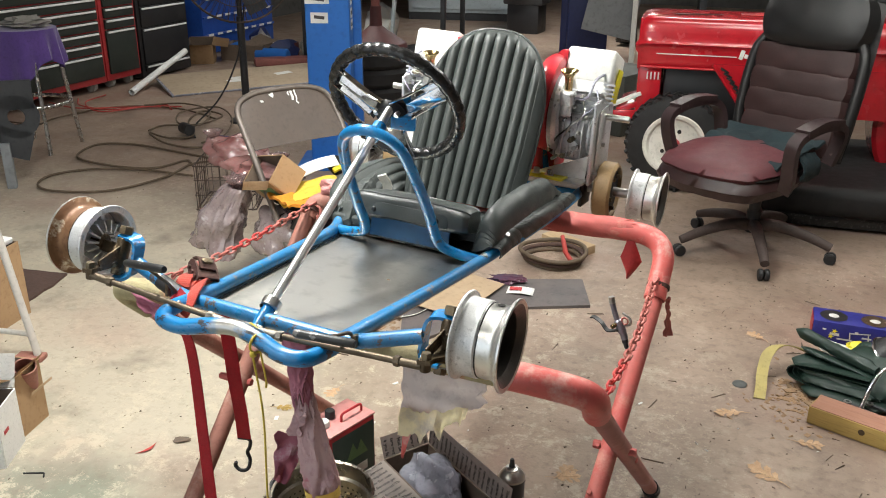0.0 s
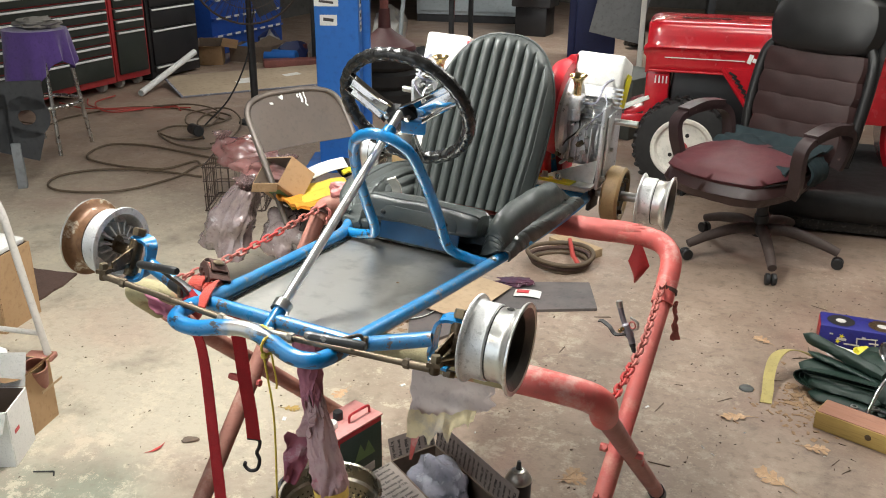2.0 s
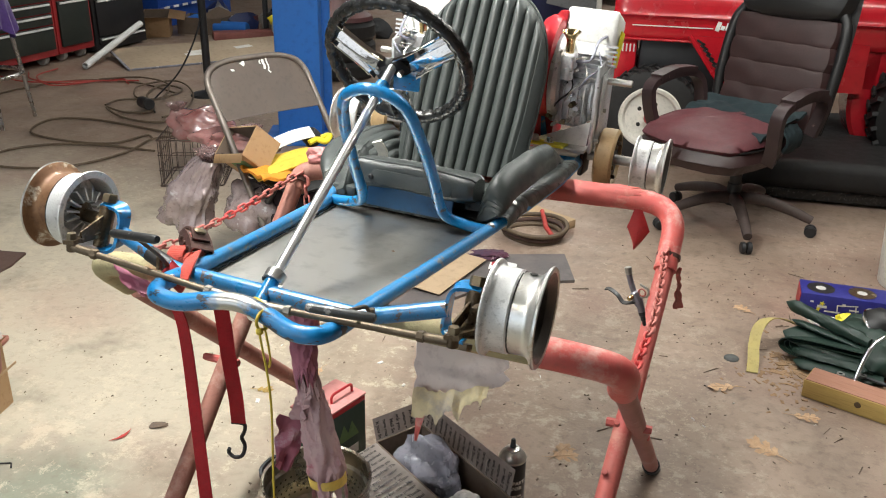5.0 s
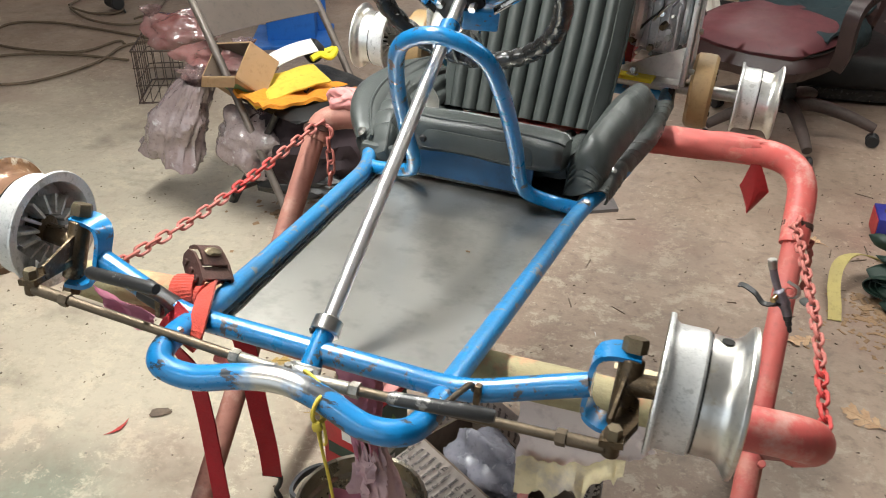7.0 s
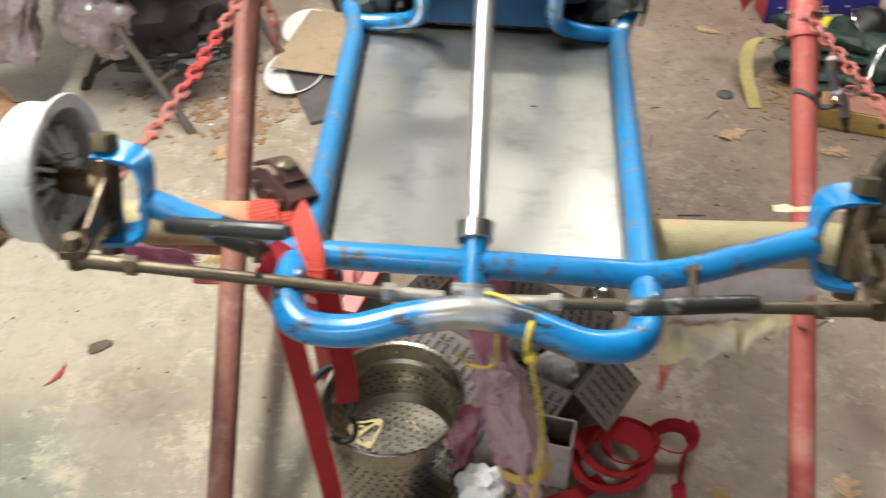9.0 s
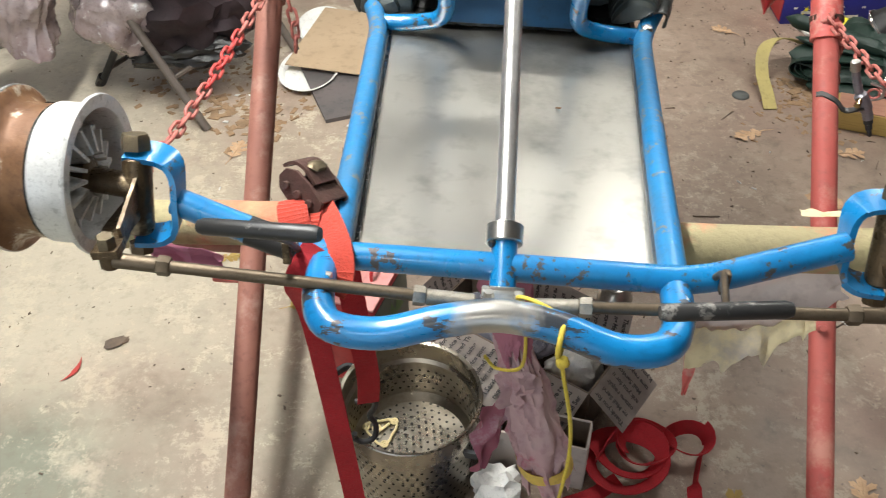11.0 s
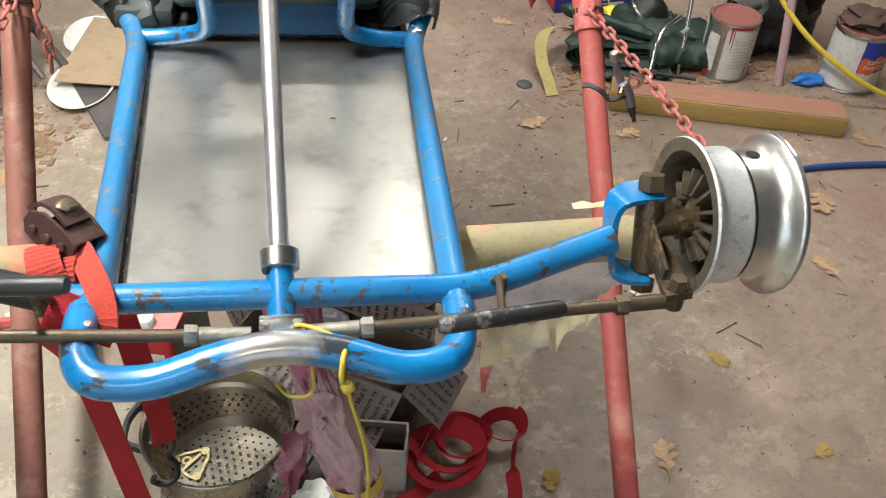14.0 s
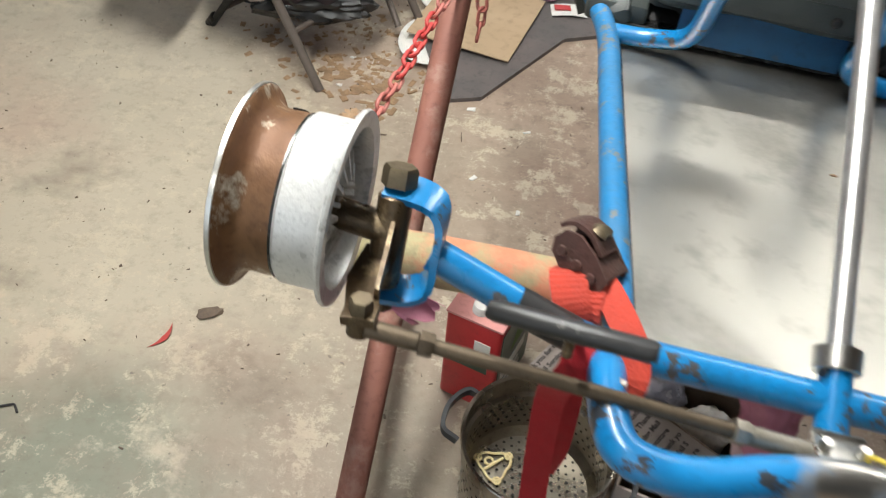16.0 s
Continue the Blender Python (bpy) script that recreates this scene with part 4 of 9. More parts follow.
            bm.faces.new((g[i][j], g[i + 1][j], g[i + 1][j + 1], g[i][j + 1]))
bmesh.ops.remove_doubles(bm, verts=bm.verts, dist=1e-5)
back = part("seat_back", bm, "vinyl", kart, "tall black pleated vinyl seat back with a round top")
pipe = [seat_back(-BW, 0.02 + 0.97 * k / 14, True) for k in range(15)]
pipe += [seat_back(-BW * math.cos(math.pi * k / 60), 1.0, True) for k in range(1, 60)]
pipe += [seat_back(BW, 0.99 - 0.97 * k / 14, True) for k in range(15)]
part("piping", tube(B(), pipe, 0.0042, 8), "vinyl", back, "black piping round the edge")


def seat_base(u, v):
    x = -0.165 + 0.33 * u
    y = 0.60 + 0.22 * v
    return V(x, y, 0.052 - 0.026 * v - 0.010 * channels(x, 0.0272) + 0.02 * (2 * u - 1) ** 4)


part("seat_cushion", sheet(B(), seat_base, 120, 10, 0.04), "vinyl", kart, "black pleated seat cushion")
# front roll of the seat
def front_roll(u, v):
    x = -0.135 + 0.27 * u
    a = 2 * math.pi * v
    e = (1 - (2 * u - 1) ** 10) ** 0.5
    r = 0.75 + 0.25 * e
    ca, sa = math.cos(a), math.sin(a)
    ca, sa = math.copysign(abs(ca) ** 0.55, ca), math.copysign(abs(sa) ** 0.55, sa)
    return V(x, 0.580 + 0.050 * ca * r - 0.012 * (2 * u - 1) ** 2, 0.064 + 0.031 * sa * r - 0.006 * ca + 0.004 * noise.noise(V(x * 12, a, 1)))


bm = B()
grid = [[bm.verts.new(front_roll(i / 40, j / 32)) for j in range(32)] for i in range(41)]
for i in range(40):
    for j in range(32):
        bm.faces.new((grid[i][j], grid[i][(j + 1) % 32], grid[i + 1][(j + 1) % 32], grid[i + 1][j]))
bm.faces.new(grid[0][::-1])
bm.faces.new(grid[40])
seams = [[grid[i][j].co.copy() for i in range(41)] for j in (5, 11)]
roll = part("seat_front_roll", bm, "vinyl", kart, "padded black front edge of the seat")
for sm in seams:
    part("piping", tube(B(), sm, 0.0026, 8), "vinyl", roll, "black piping along the edge")
bm = box(B(), (0.205, 0.004, 0.03), (-0.012, 0.526, 0.066), (-8, 0, 0), 0.0015)
part("flap_strip", bm, "vinyl", roll, "black vinyl flap")
for x in (-0.088, 0.064):
    part("snap", lathe(B(), [(0, 0.004), (0.004, 0.0035), (0.0065, 0.0), (0, 0)], 14, along((x, 0.523, 0.064), (x, 0.4, 0.064))), "black_metal", roll, "press stud")
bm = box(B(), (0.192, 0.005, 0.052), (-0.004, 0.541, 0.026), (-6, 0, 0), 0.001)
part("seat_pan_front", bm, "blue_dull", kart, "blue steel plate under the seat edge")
# black strip filling the space between plate and tray
part("seat_underside", box(B(), (0.30, 0.03, 0.014), (0, 0.560, -0.002), (0, 0, 0), 0.004), "rubber", kart, "black strip between the seat plate and the tray")
bm = box(B(), (0.33, 0.27, 0.004), (0, 0.68, 0.003), (0, 0, 0), 0.001)
part("seat_pan", bm, "black_metal", kart)
# side bolster with pleats on one rail
s = -1
low = 0.028
path = [(s * 0.168, 0.545, 0.026 - low * 0.6), (s * 0.19, 0.59, 0.055 - low), (s * 0.212, 0.68, 0.073 - low), (s * 0.228, 0.78, 0.082 - low), (s * 0.236, 0.86, 0.080 - low), (s * 0.238, 0.91, 0.07 - low)]
pts = curve_pts(path, 14)
bm = B()
rings = []
n = len(pts)
for i, p in enumerate(pts):
    k = i / (n - 1)
    e = math.sin(math.pi * min(0.999, max(0.001, k * 0.97 + 0.018))) ** 0.42
    ring_v = []
    for j in range(24):
        a = 2 * math.pi * j / 24
        w = 0.042 * e * (1 - 0.16 * channels(p.y, 0.040))
        h = 0.027 * e * (1 - 0.30 * channels(p.y, 0.040))
        ca, sa = math.cos(a), math.sin(a)
        o = V(math.copysign(abs(ca) ** 0.5, ca) * w, 0, math.copysign(abs(sa) ** 0.5, sa) * h)
        o = Matrix.Rotation(radians(s * 24), 3, "Y") @ o
        ring_v.append(bm.verts.new(p + o + V(0, 0, 0.0025 * noise.noise(p * 25 + V(0, a, s)))))
    rings.append(ring_v)
for a, b in zip(rings, rings[1:]):
    for j in range(24):
        bm.faces.new((a[j], a[(j + 1) % 24], b[(j + 1) % 24], b[j]))
bm.faces.new(rings[0][::-1])
bm.faces.new(rings[-1])
edge_a, edge_b = [r[3].co.copy() for r in rings], [r[9].co.copy() for r in rings]
bol = part("side_bolster", bm, "vinyl", kart, "padded black side bolster")
for edge in (edge_a, edge_b):
    part("piping", tube(B(), edge, 0.0026, 8), "vinyl", bol, "black piping along the edge")
# vinyl skirt wrapped over the rail
sk = [V(s * 0.198, 0.565, 0.026), V(s * 0.226, 0.66, 0.044), V(s * 0.248, 0.78, 0.058), V(s * 0.252, 0.90, 0.062)]
part("skirt", ribbon(B(), curve_pts(sk, 5), 0.026, (s * 0.35, 0, -0.9), 0.004), "vinyl", bol, "stitched black vinyl skirt")
c = V(s * 0.214, 0.572, 0.038)
part("button", lathe(B(), [(0, 0.006), (0.005, 0.005), (0.0085, 0.0), (0, 0)], 16, along(c, c + V(s * 0.5, -0.5, 0.6))), "tin", bol, "bright button stud")
# smooth bolster on the other rail: a padded wedge over a wavy stitched skirt
RBOL = [curve_pts(p, 10) for p in (
    [(0.146, 0.556, 0.000), (0.148, 0.64, 0.020), (0.150, 0.74, 0.040), (0.152, 0.88, 0.055)],
    [(0.158, 0.545, 0.050), (0.170, 0.585, 0.098), (0.190, 0.700, 0.124), (0.205, 0.855, 0.128)],
    [(0.189, 0.538, 0.024), (0.200, 0.590, 0.058), (0.218, 0.705, 0.078), (0.230, 0.880, 0.084)],
    [(0.206, 0.545, 0.004), (0.226, 0.630, 0.030), (0.254, 0.770, 0.058), (0.256, 0.930, 0.068)])]


def smooth_bolster(u, v):
    i = min(len(RBOL[0]) - 1, int(u * (len(RBOL[0]) - 1) + 0.5))
    a, t, o = RBOL[0][i], RBOL[1][i], RBOL[2][i]
    if v < 0.45:
        k = v / 0.45
        p = a.lerp(t, k) + V(-0.006 * math.sin(math.pi * k), 0, 0)
    else:
        k = (v - 0.45) / 0.55
        p = t.lerp(o, k) + V(0.5, -0.3, 0.7) * (0.013 * math.sin(math.pi * k) ** 0.7)
    p = p + V(0.3, 0, 1) * (0.004 * noise.noise(p * 22) + 0.003 * ridge_line(p))
    k = min(1.0, u * 7, (1 - u) * 9)
    return a.lerp(o, v).lerp(p, max(0.0, k) ** 0.5)


def ridge_line(p):
    return 0.5 - min(0.5, 2.0 * abs(noise.noise(V(p.x * 30 + p.y * 14, p.y * 9, p.z * 20))))


def bolster_skirt(u, v):
    i = min(len(RBOL[0]) - 1, int(u * (len(RBOL[0]) - 1) + 0.5))
    p = RBOL[2][i].lerp(RBOL[3][i], v)
    return p + V(0.6, 0, 0.7) * (0.004 + 0.012 * math.sin(math.pi * v) + 0.004 * v * math.sin(u * 13))


bol = part("side_bolster", sheet(B(), smooth_bolster, 60, 30, 0.010), "vinyl", kart, "padded black side bolster")
part("piping", tube(B(), [smooth_bolster(0.05 + 0.9 * i / 40, 0.45) + V(0, 0, 0.002) for i in range(41)], 0.0022, 8), "vinyl", bol, "black piping along the edge")
part("skirt", sheet(B(), bolster_skirt, 50, 8, 0.003), "vinyl", bol, "stitched black vinyl skirt")
part("hem", tube(B(), [bolster_skirt(i / 40, 1.0) for i in range(41)], 0.0018, 8), "vinyl", bol, "turned hem of the skirt")
for c, n in ((V(0.208, 0.578, 0.050), V(0.6, -0.4, 0.7)), (V(0.183, 0.520, 0.013), V(0.3, -0.2, 0.9))):
    part("button", lathe(B(), [(0, 0.006), (0.005, 0.005), (0.0085, 0.0), (0, 0)], 16, along(c, c + n)), "tin", bol, "bright button stud")
# cream padding showing at the torn pleat
part("torn_padding", ribbon(B(), curve_pts([(-0.128, 0.63, 0.115), (-0.118, 0.645, 0.088), (-0.121, 0.64, 0.062), (-0.125, 0.62, 0.05)], 4), 0.022, (1, 0.2, 0), 0.006), "rim_white", kart, "pale padding at a torn seam")
# black boxes added to fill gaps where the floor showed through
for s in (-1, 1):
    part("seat_side", box(B(), (0.075 if s < 0 else 0.05, 0.30, 0.03 if s < 0 else 0.02), (s * 0.172, 0.70 if s < 0 else 0.72, 0.012), (0, 0, 0), 0.008), "vinyl", kart, "black filler box closing the gap at the seat side")
# left wing cushion with pleats
WING = [curve_pts(p, 10) for p in (
    [(-0.160, 0.572, 0.004), (-0.150, 0.64, 0.018), (-0.147, 0.72, 0.034), (-0.140, 0.80, 0.047), (-0.140, 0.86, 0.048)],
    [(-0.196, 0.574, 0.036), (-0.226, 0.64, 0.066), (-0.232, 0.72, 0.090), (-0.205, 0.80, 0.112), (-0.180, 0.86, 0.112)],
    [(-0.215, 0.580, 0.000), (-0.262, 0.64, 0.018), (-0.292, 0.72, 0.032), (-0.275, 0.80, 0.040), (-0.250, 0.86, 0.040)])]


def wing(u, v):
    i = min(len(WING[0]) - 1, int(u * (len(WING[0]) - 1) + 0.5))
    a, t, o = WING[0][i], WING[1][i], WING[2][i]
    if v < 0.55:
        k = v / 0.55
        p = a.lerp(t, k) + (t - a).cross(V(0, 1, 0)).normalized() * (-0.012 * math.sin(math.pi * k) + 0.007 * channels(k, 0.27) * (1 if k < 0.95 else 0))
    else:
        k = (v - 0.55) / 0.45
        c = math.sin(math.pi * k) * 0.018
        p = t.lerp(o, k) + V(-c, -c * 0.3, c)
    end = min(1.0, u * 9 + 0.25, (1 - u) * 9 + 0.25)
    return p + V(0, 0, -0.020 * (1 - end) ** 2)


wing_part = part("wing_cushion", sheet(B(), wing, 40, 44, 0.012), "vinyl", kart, "pleated black side cushion")
part("piping", tube(B(), [wing(i / 40, 0.56) for i in range(41)], 0.0028, 8), "vinyl", wing_part, "black piping along the edge")

# ---- rear end ----
part("rear_axle", rod(B(), (-0.43, 1.085, 0.072), (0.43, 1.085, 0.072), 0.0125, 18), "steel_bare", kart, "steel rear axle")
for s in (-1, 1):
    kart_wheel(s, spin(s, s * 0.408, 1.085, 0.072), "rim_steel", "alu", True)
    dm = spin(s, s * 0.302, 1.085, 0.072)
    drum = part("brake_drum", lathe(B(), [(0.02, -0.024), (0.068, -0.024), (0.0745, -0.018), (0.0755, 0.0), (0.0745, 0.016), (0.069, 0.022), (0.063, 0.022), (0.060, 0.012), (0.03, 0.008), (0.02, 0.012)], 48, dm), "tan_drum", kart, "tan-coloured brake drum")
    part("drum_plate", lathe(B(), [(0.0, 0.016), (0.03, 0.016), (0.045, 0.012), (0.058, 0.014), (0.058, 0.010), (0, 0.010)], 32, dm), "black_metal", drum)
    for k in range(5):
        a = 2 * math.pi * k / 5
        c = dm @ V(0.044 * math.cos(a), 0.044 * math.sin(a), 0.013)
        o = dm @ V(0.044 * math.cos(a), 0.044 * math.sin(a), 0.024)
        part("stud", hexbolt(B(), c, o, 0.006), "rust_dark", drum)
    # bearing hanger and engine plate
    part("axle_hanger", box(B(), (0.012, 0.08, 0.09), (s * 0.245, 1.08, 0.07), (0, 0, 0), 0.004), "black_metal", kart)
    eng_plate = part("engine_plate", box(B(), (0.15, 0.17, 0.008), (s * 0.185, 1.06, 0.098), (0, 0, 0), 0.002), "steel_bare", kart, "flat steel engine mounting plate")
    bm = box(B(), (0.10, 0.05, 0.008), (s * 0.162, 0.988, 0.104), (0, 0, -s * 4), 0.002)
    yb = part("clamp_plate", bm, "yellow", kart, "yellow engine clamp plate")
    for x in (0.135, 0.17):
        part("clamp_bolt", hexbolt(B(), (s * x, 0.984, 0.106), (s * x, 0.984, 0.122), 0.0085), "tin", yb)
        part("clamp_washer", rod(B(), (s * x, 0.984, 0.104), (s * x, 0.984, 0.110), 0.0125), "tin", yb)
part("rear_cross_tube", tube(B(), [(-0.235, 1.09, 0.05), (0.235, 1.09, 0.05)], R1, 12), "blue_worn", kart)
part("seat_stay", tube(B(), [(-0.14, 1.09, 0.06), (-0.10, 0.99, 0.33)], 0.009, 10), "blue_worn", kart)
part("seat_stay", tube(B(), [(0.14, 1.09, 0.06), (0.10, 0.99, 0.33)], 0.009, 10), "blue_worn", kart)


def engine(s):
    """Single-cylinder industrial engine turned for racing: shaft outwards on side s."""
    cx, cy = s * 0.20, 1.075
    bm = box(B(), (0.085, 0.12, 0.12), (cx, cy, 0.205), (0, 0, 0), 0.022, 3)
    e = part("engine", bm, "engine_alu", kart, "small racing engine with white tank and red cowl")
    lug = B()
    for k in range(5):
        box(lug, (0.004, 0.012, 0.09), (cx - 0.034 + 0.017 * k, cy - 0.062, 0.20), bevel=0.001)
    part("case_ribs", lug, "engine_alu", e)
    part("case_cover", lathe(B(), [(0, 0.012), (0.05, 0.012), (0.056, 0.006), (0.056, 0), (0, 0)], 32, spin(s, cx + s * 0.043, cy, 0.215)), "engine_alu", e)
    part("side_plate", box(B(), (0.010, 0.145, 0.215), (cx + s * 0.064, cy - 0.004, 0.205), (8, 0, 0), 0.004), "engine_alu", e, "upright machined side plate")
    part("plate_back", box(B(), (0.004, 0.13, 0.18), (cx + s * 0.0725, cy + 0.012, 0.20), (8, 0, 0), 0.002), "engine_alu", e)
    part("output_shaft", rod(B(), (cx + s * 0.07, cy, 0.262), (cx + s * 0.135, cy, 0.262), 0.0085), "tin", e, "bright output shaft")
    bm = lathe(B(), [(0, 0.0), (0.108, 0.0), (0.120, -0.006), (0.125, -0.02), (0.125, -0.034), (0.116, -0.048), (0.07, -0.056), (0, -0.056)], 52, spin(s, cx - s * 0.046, cy + 0.004, 0.278))
    part("cowl", bm, "engine_red", e, "round red fan cowl")
    bm = lathe(B(), [(0.0, 0.002), (0.070, 0.004), (0.086, 0.012), (0.104, 0.008), (0.112, -0.002), (0.112, -0.012), (0.0, -0.012)], 48, spin(s, cx - s * 0.036, cy - 0.002, 0.258))
    part("flywheel_shroud", bm, "engine_alu", e, "curved aluminium shroud")
    bm = box(B(), (0.035, 0.10, 0.10), (cx - s * 0.09, cy, 0.13), (0, 0, 0), 0.012, 3)
    part("lower_cowl", bm, "engine_red", e)
    bm = box(B(), (0.128, 0.11, 0.088), (cx + s * 0.014, cy + 0.05, 0.372), (-14, 0, 0), 0.010, 3)
    tank = part("fuel_tank", bm, "engine_white", e, "white steel fuel tank")
    flank = B()
    prism(flank, [(cx + s * dx, dz) for dx, dz in ((-0.118, 0.11), (-0.118, 0.27), (-0.098, 0.335), (-0.076, 0.400), (-0.064, 0.414), (-0.046, 0.414), (-0.046, 0.11))][::s], -(cy + 0.095), -(cy - 0.002))
    flank.transform(pose(0, 0, 0, 90))
    part("red_flank", flank, "engine_red", e, "flat red side plate rising beside the tank", smooth=False)
    part("printed_badge", box(B(), (0.010, 0.001, 0.03), (cx - s * 0.066, cy - 0.0028, 0.375), (0, s * 14, 0)), "label_white", e, "pale printed badge")
    part("white_stripe", box(B(), (0.05, 0.001, 0.012), (cx - s * 0.076, cy - 0.0028, 0.318), (0, s * 8, 0)), "engine_white", e, "white stripe on the red plate")
    part("tank_face", box(B(), (0.112, 0.06, 0.10), (cx + s * 0.016, cy + 0.02, 0.345), (-22, 0, 0), 0.006, 3), "engine_white", e)
    head = part("cylinder", box(B(), (0.07, 0.09, 0.07), (cx + s * 0.02, cy + 0.01, 0.285), (0, 0, 0), 0.01), "engine_alu", e)
    fins = B()
    for k in range(7):
        box(fins, (0.085, 0.10, 0.0028), (cx + s * 0.02, cy + 0.004, 0.256 + 0.011 * k), bevel=0.001)
    part("cylinder_fins", fins, "engine_alu", e, "thin cooling fins")
    cb = V(cx - s * 0.012, cy - 0.075, 0.305)
    carb = part("carburettor", box(B(), (0.034, 0.044, 0.04), tuple(cb), (12, 0, 0), 0.007, 3), "engine_alu", e, "small cast carburettor")
    up = V(0, -0.25, 1).normalized()
    part("intake_trumpet", lathe(B(), [(0.010, 0.0), (0.010, 0.028), (0.013, 0.04), (0.021, 0.05), (0.0225, 0.052), (0.0205, 0.0515), (0.011, 0.04), (0.008, 0.0)], 28, along(cb + up * 0.018, cb + up)), "brass", carb, "flared brass intake trumpet")
    part("float_bowl", rod(B(), cb + V(0.0, -0.006, -0.045), cb + V(0, -0.006, -0.015), 0.015, 18), "engine_alu", carb)
    part("lever", ribbon(B(), [cb + V(s * 0.02, -0.01, 0.008), cb + V(s * 0.045, -0.02, 0.014)], 0.01, (0, 1, 0), 0.002), "tin", carb)
    for k in range(4):
        c = cb + V(s * (0.012 - 0.03 * (k % 2)), -0.02, -0.022 + 0.014 * k)
        part("screw", rod(B(), c, c + V(s * 0.004, -0.014, 0.003), 0.0035, 8), "tin", carb)
    hose = curve_pts([cb + V(s * 0.018, 0, 0.0), cb + V(s * 0.055, -0.02, 0.01), cb + V(s * 0.06, 0.02, 0.05), (cx + s * 0.06, cy + 0.02, 0.37)], 5)
    part("fuel_line", tube(B(), hose, 0.0035, 8), "plastic_bag", e, "clear fuel hose")
    part("pulse_line", tube(B(), curve_pts([cb + V(-s * 0.018, 0, -0.005), cb + V(-s * 0.045, -0.015, 0.0), cb + V(-s * 0.04, 0.02, -0.05)], 5), 0.003, 8), "tin", e)
    part("tank_strap", box(B(), (0.004, 0.05, 0.085), (cx + s * 0.081, cy + 0.045, 0.335), (-10, s * 4, 0), 0.002), "yellow", e, "yellow bracket on the tank end")
    grille = B()
    for k in range(5):
        box(grille, (0.03, 0.004, 0.005), (cx + s * 0.075, cy - 0.02, 0.30 + 0.011 * k))
    part("heat_louvres", grille, "engine_alu", e)
    tri = B()
    p = [V(cx - s * 0.075, cy - 0.075, 0.108), V(cx + s * 0.058, cy - 0.075, 0.108), V(cx + s * 0.058, cy - 0.055, 0.165)]
    pv = [tri.verts.new(q) for q in p] + [tri.verts.new(q + V(0, 0.006, 0)) for q in p]
    tri.faces.new(pv[:3])
    tri.faces.new(pv[5:2:-1])
    for a in range(3):
        tri.faces.new((pv[a], pv[(a + 1) % 3], pv[3 + (a + 1) % 3], pv[3 + a]))
    part("gusset", tri, "engine_white", e, "pale triangular bracket")
    for k in range(9):
        a = 2 * math.pi * k / 9
        c = V(cx + s * 0.058, cy + 0.046 * math.cos(a), 0.215 + 0.046 * math.sin(a))
        part("cover_screw", hexbolt(B(), c, c + V(s * 0.007, 0, 0), 0.0042), "tin", e)
    rgp = random.Random(int(7 + s))
    for k in range(16):
        c = V(cx + rgp.uniform(-0.05, 0.055), cy - 0.062, 0.15 + 0.011 * k + rgp.uniform(-0.004, 0.004))
        part("fitting", hexbolt(B(), c, c + V(rgp.uniform(-0.006, 0.006), -rgp.uniform(0.008, 0.03), rgp.uniform(-0.006, 0.006)), rgp.uniform(0.0035, 0.0075)), rgp.choice(["tin", "engine_alu", "chrome", "bolt"]), e)
    for k in range(3):
        a = V(cx - s * 0.04 + s * 0.03 * k, cy - 0.07, 0.18 + 0.03 * k)
        part("wire", tube(B(), curve_pts([a, a + V(s * 0.02, -0.025, 0.03), a + V(s * 0.045, -0.01, 0.06), a + V(s * 0.03, 0.03, 0.09)], 6), 0.0022, 6), ("black_metal", "tin", "plastic_bag")[k], e)
    for k in range(3):
        c = V(cx + s * 0.07, cy - 0.05 + 0.045 * k, 0.12 + 0.07 * (k == 1))
        part("plate_bolt", hexbolt(B(), c, c + V(s * 0.012, 0, 0), 0.006), "tin", e)


engine(1)
engine(-1)

# ---- the folding stand: two crossing tube frames tied by chains ----
stand = thing("kart_stand", pose(0, 0, 0), "salmon-red welded tube folding stand with crossing legs and chains", "kart stand")
RA, RB = 0.0245, 0.0235
a_path = [(0.461, -0.118, 0.0), (0.525, 0.675, 0.62), (0.533, 0.845, 0.79), (0.28, 0.848, 0.792), (-0.2, 0.80, 0.788), (-0.362, 0.775, 0.785), (-0.372, 0.62, 0.64), (-0.405, -0.012, 0.0)]
ra = part("rear_frame", tube(B(), fil([(0.5275, 0.735, 0.678)] + a_path[2:5], 0.085, 8), RA, 18), "red_fresh", stand, "bright red bent top tube with peeling paint")
part("tube_end", tube(B(), fil([a_path[4], a_path[5], (-0.3665, 0.735, 0.745)], 0.06, 8), RA, 18), "brown_pipe", ra, "brown-primed bent tube end")
part("leg", tube(B(), [a_path[0], (0.5285, 0.74, 0.682)], 0.0195, 16), "red_frame", ra, "salmon-red tube leg")
part("leg", tube(B(), [(-0.405, -0.012, 0.0), (-0.3665, 0.735, 0.750)], 0.0205, 16), "brown_pipe", ra, "faded brown-red tube leg")
b_path = [(-0.44, 0.965, 0.0), (-0.452, 0.22, 0.70), (-0.458, 0.135, 0.785), (-0.228, 0.118, 0.800), (0.194, 0.095, 0.796), (0.44, 0.10, 0.788), (0.522, 0.135, 0.765), (0.520, 0.24, 0.655), (0.544, 0.967, 0.0)]
rb = part("front_frame", tube(B(), fil(b_path[1:4] + [(0.20, 0.095, 0.796), (0.40, 0.099, 0.789)], 0.07, 8), RB, 18), "olive_wrap", stand, "olive tape-wrapped top tube under the kart")
part("front_tube_end", tube(B(), fil([(0.395, 0.099, 0.7892), (0.44, 0.10, 0.788), (0.530, 0.128, 0.765), (0.5205, 0.205, 0.688)], 0.06, 8), 0.0255, 18), "red_fresh", rb, "bright red elbow")
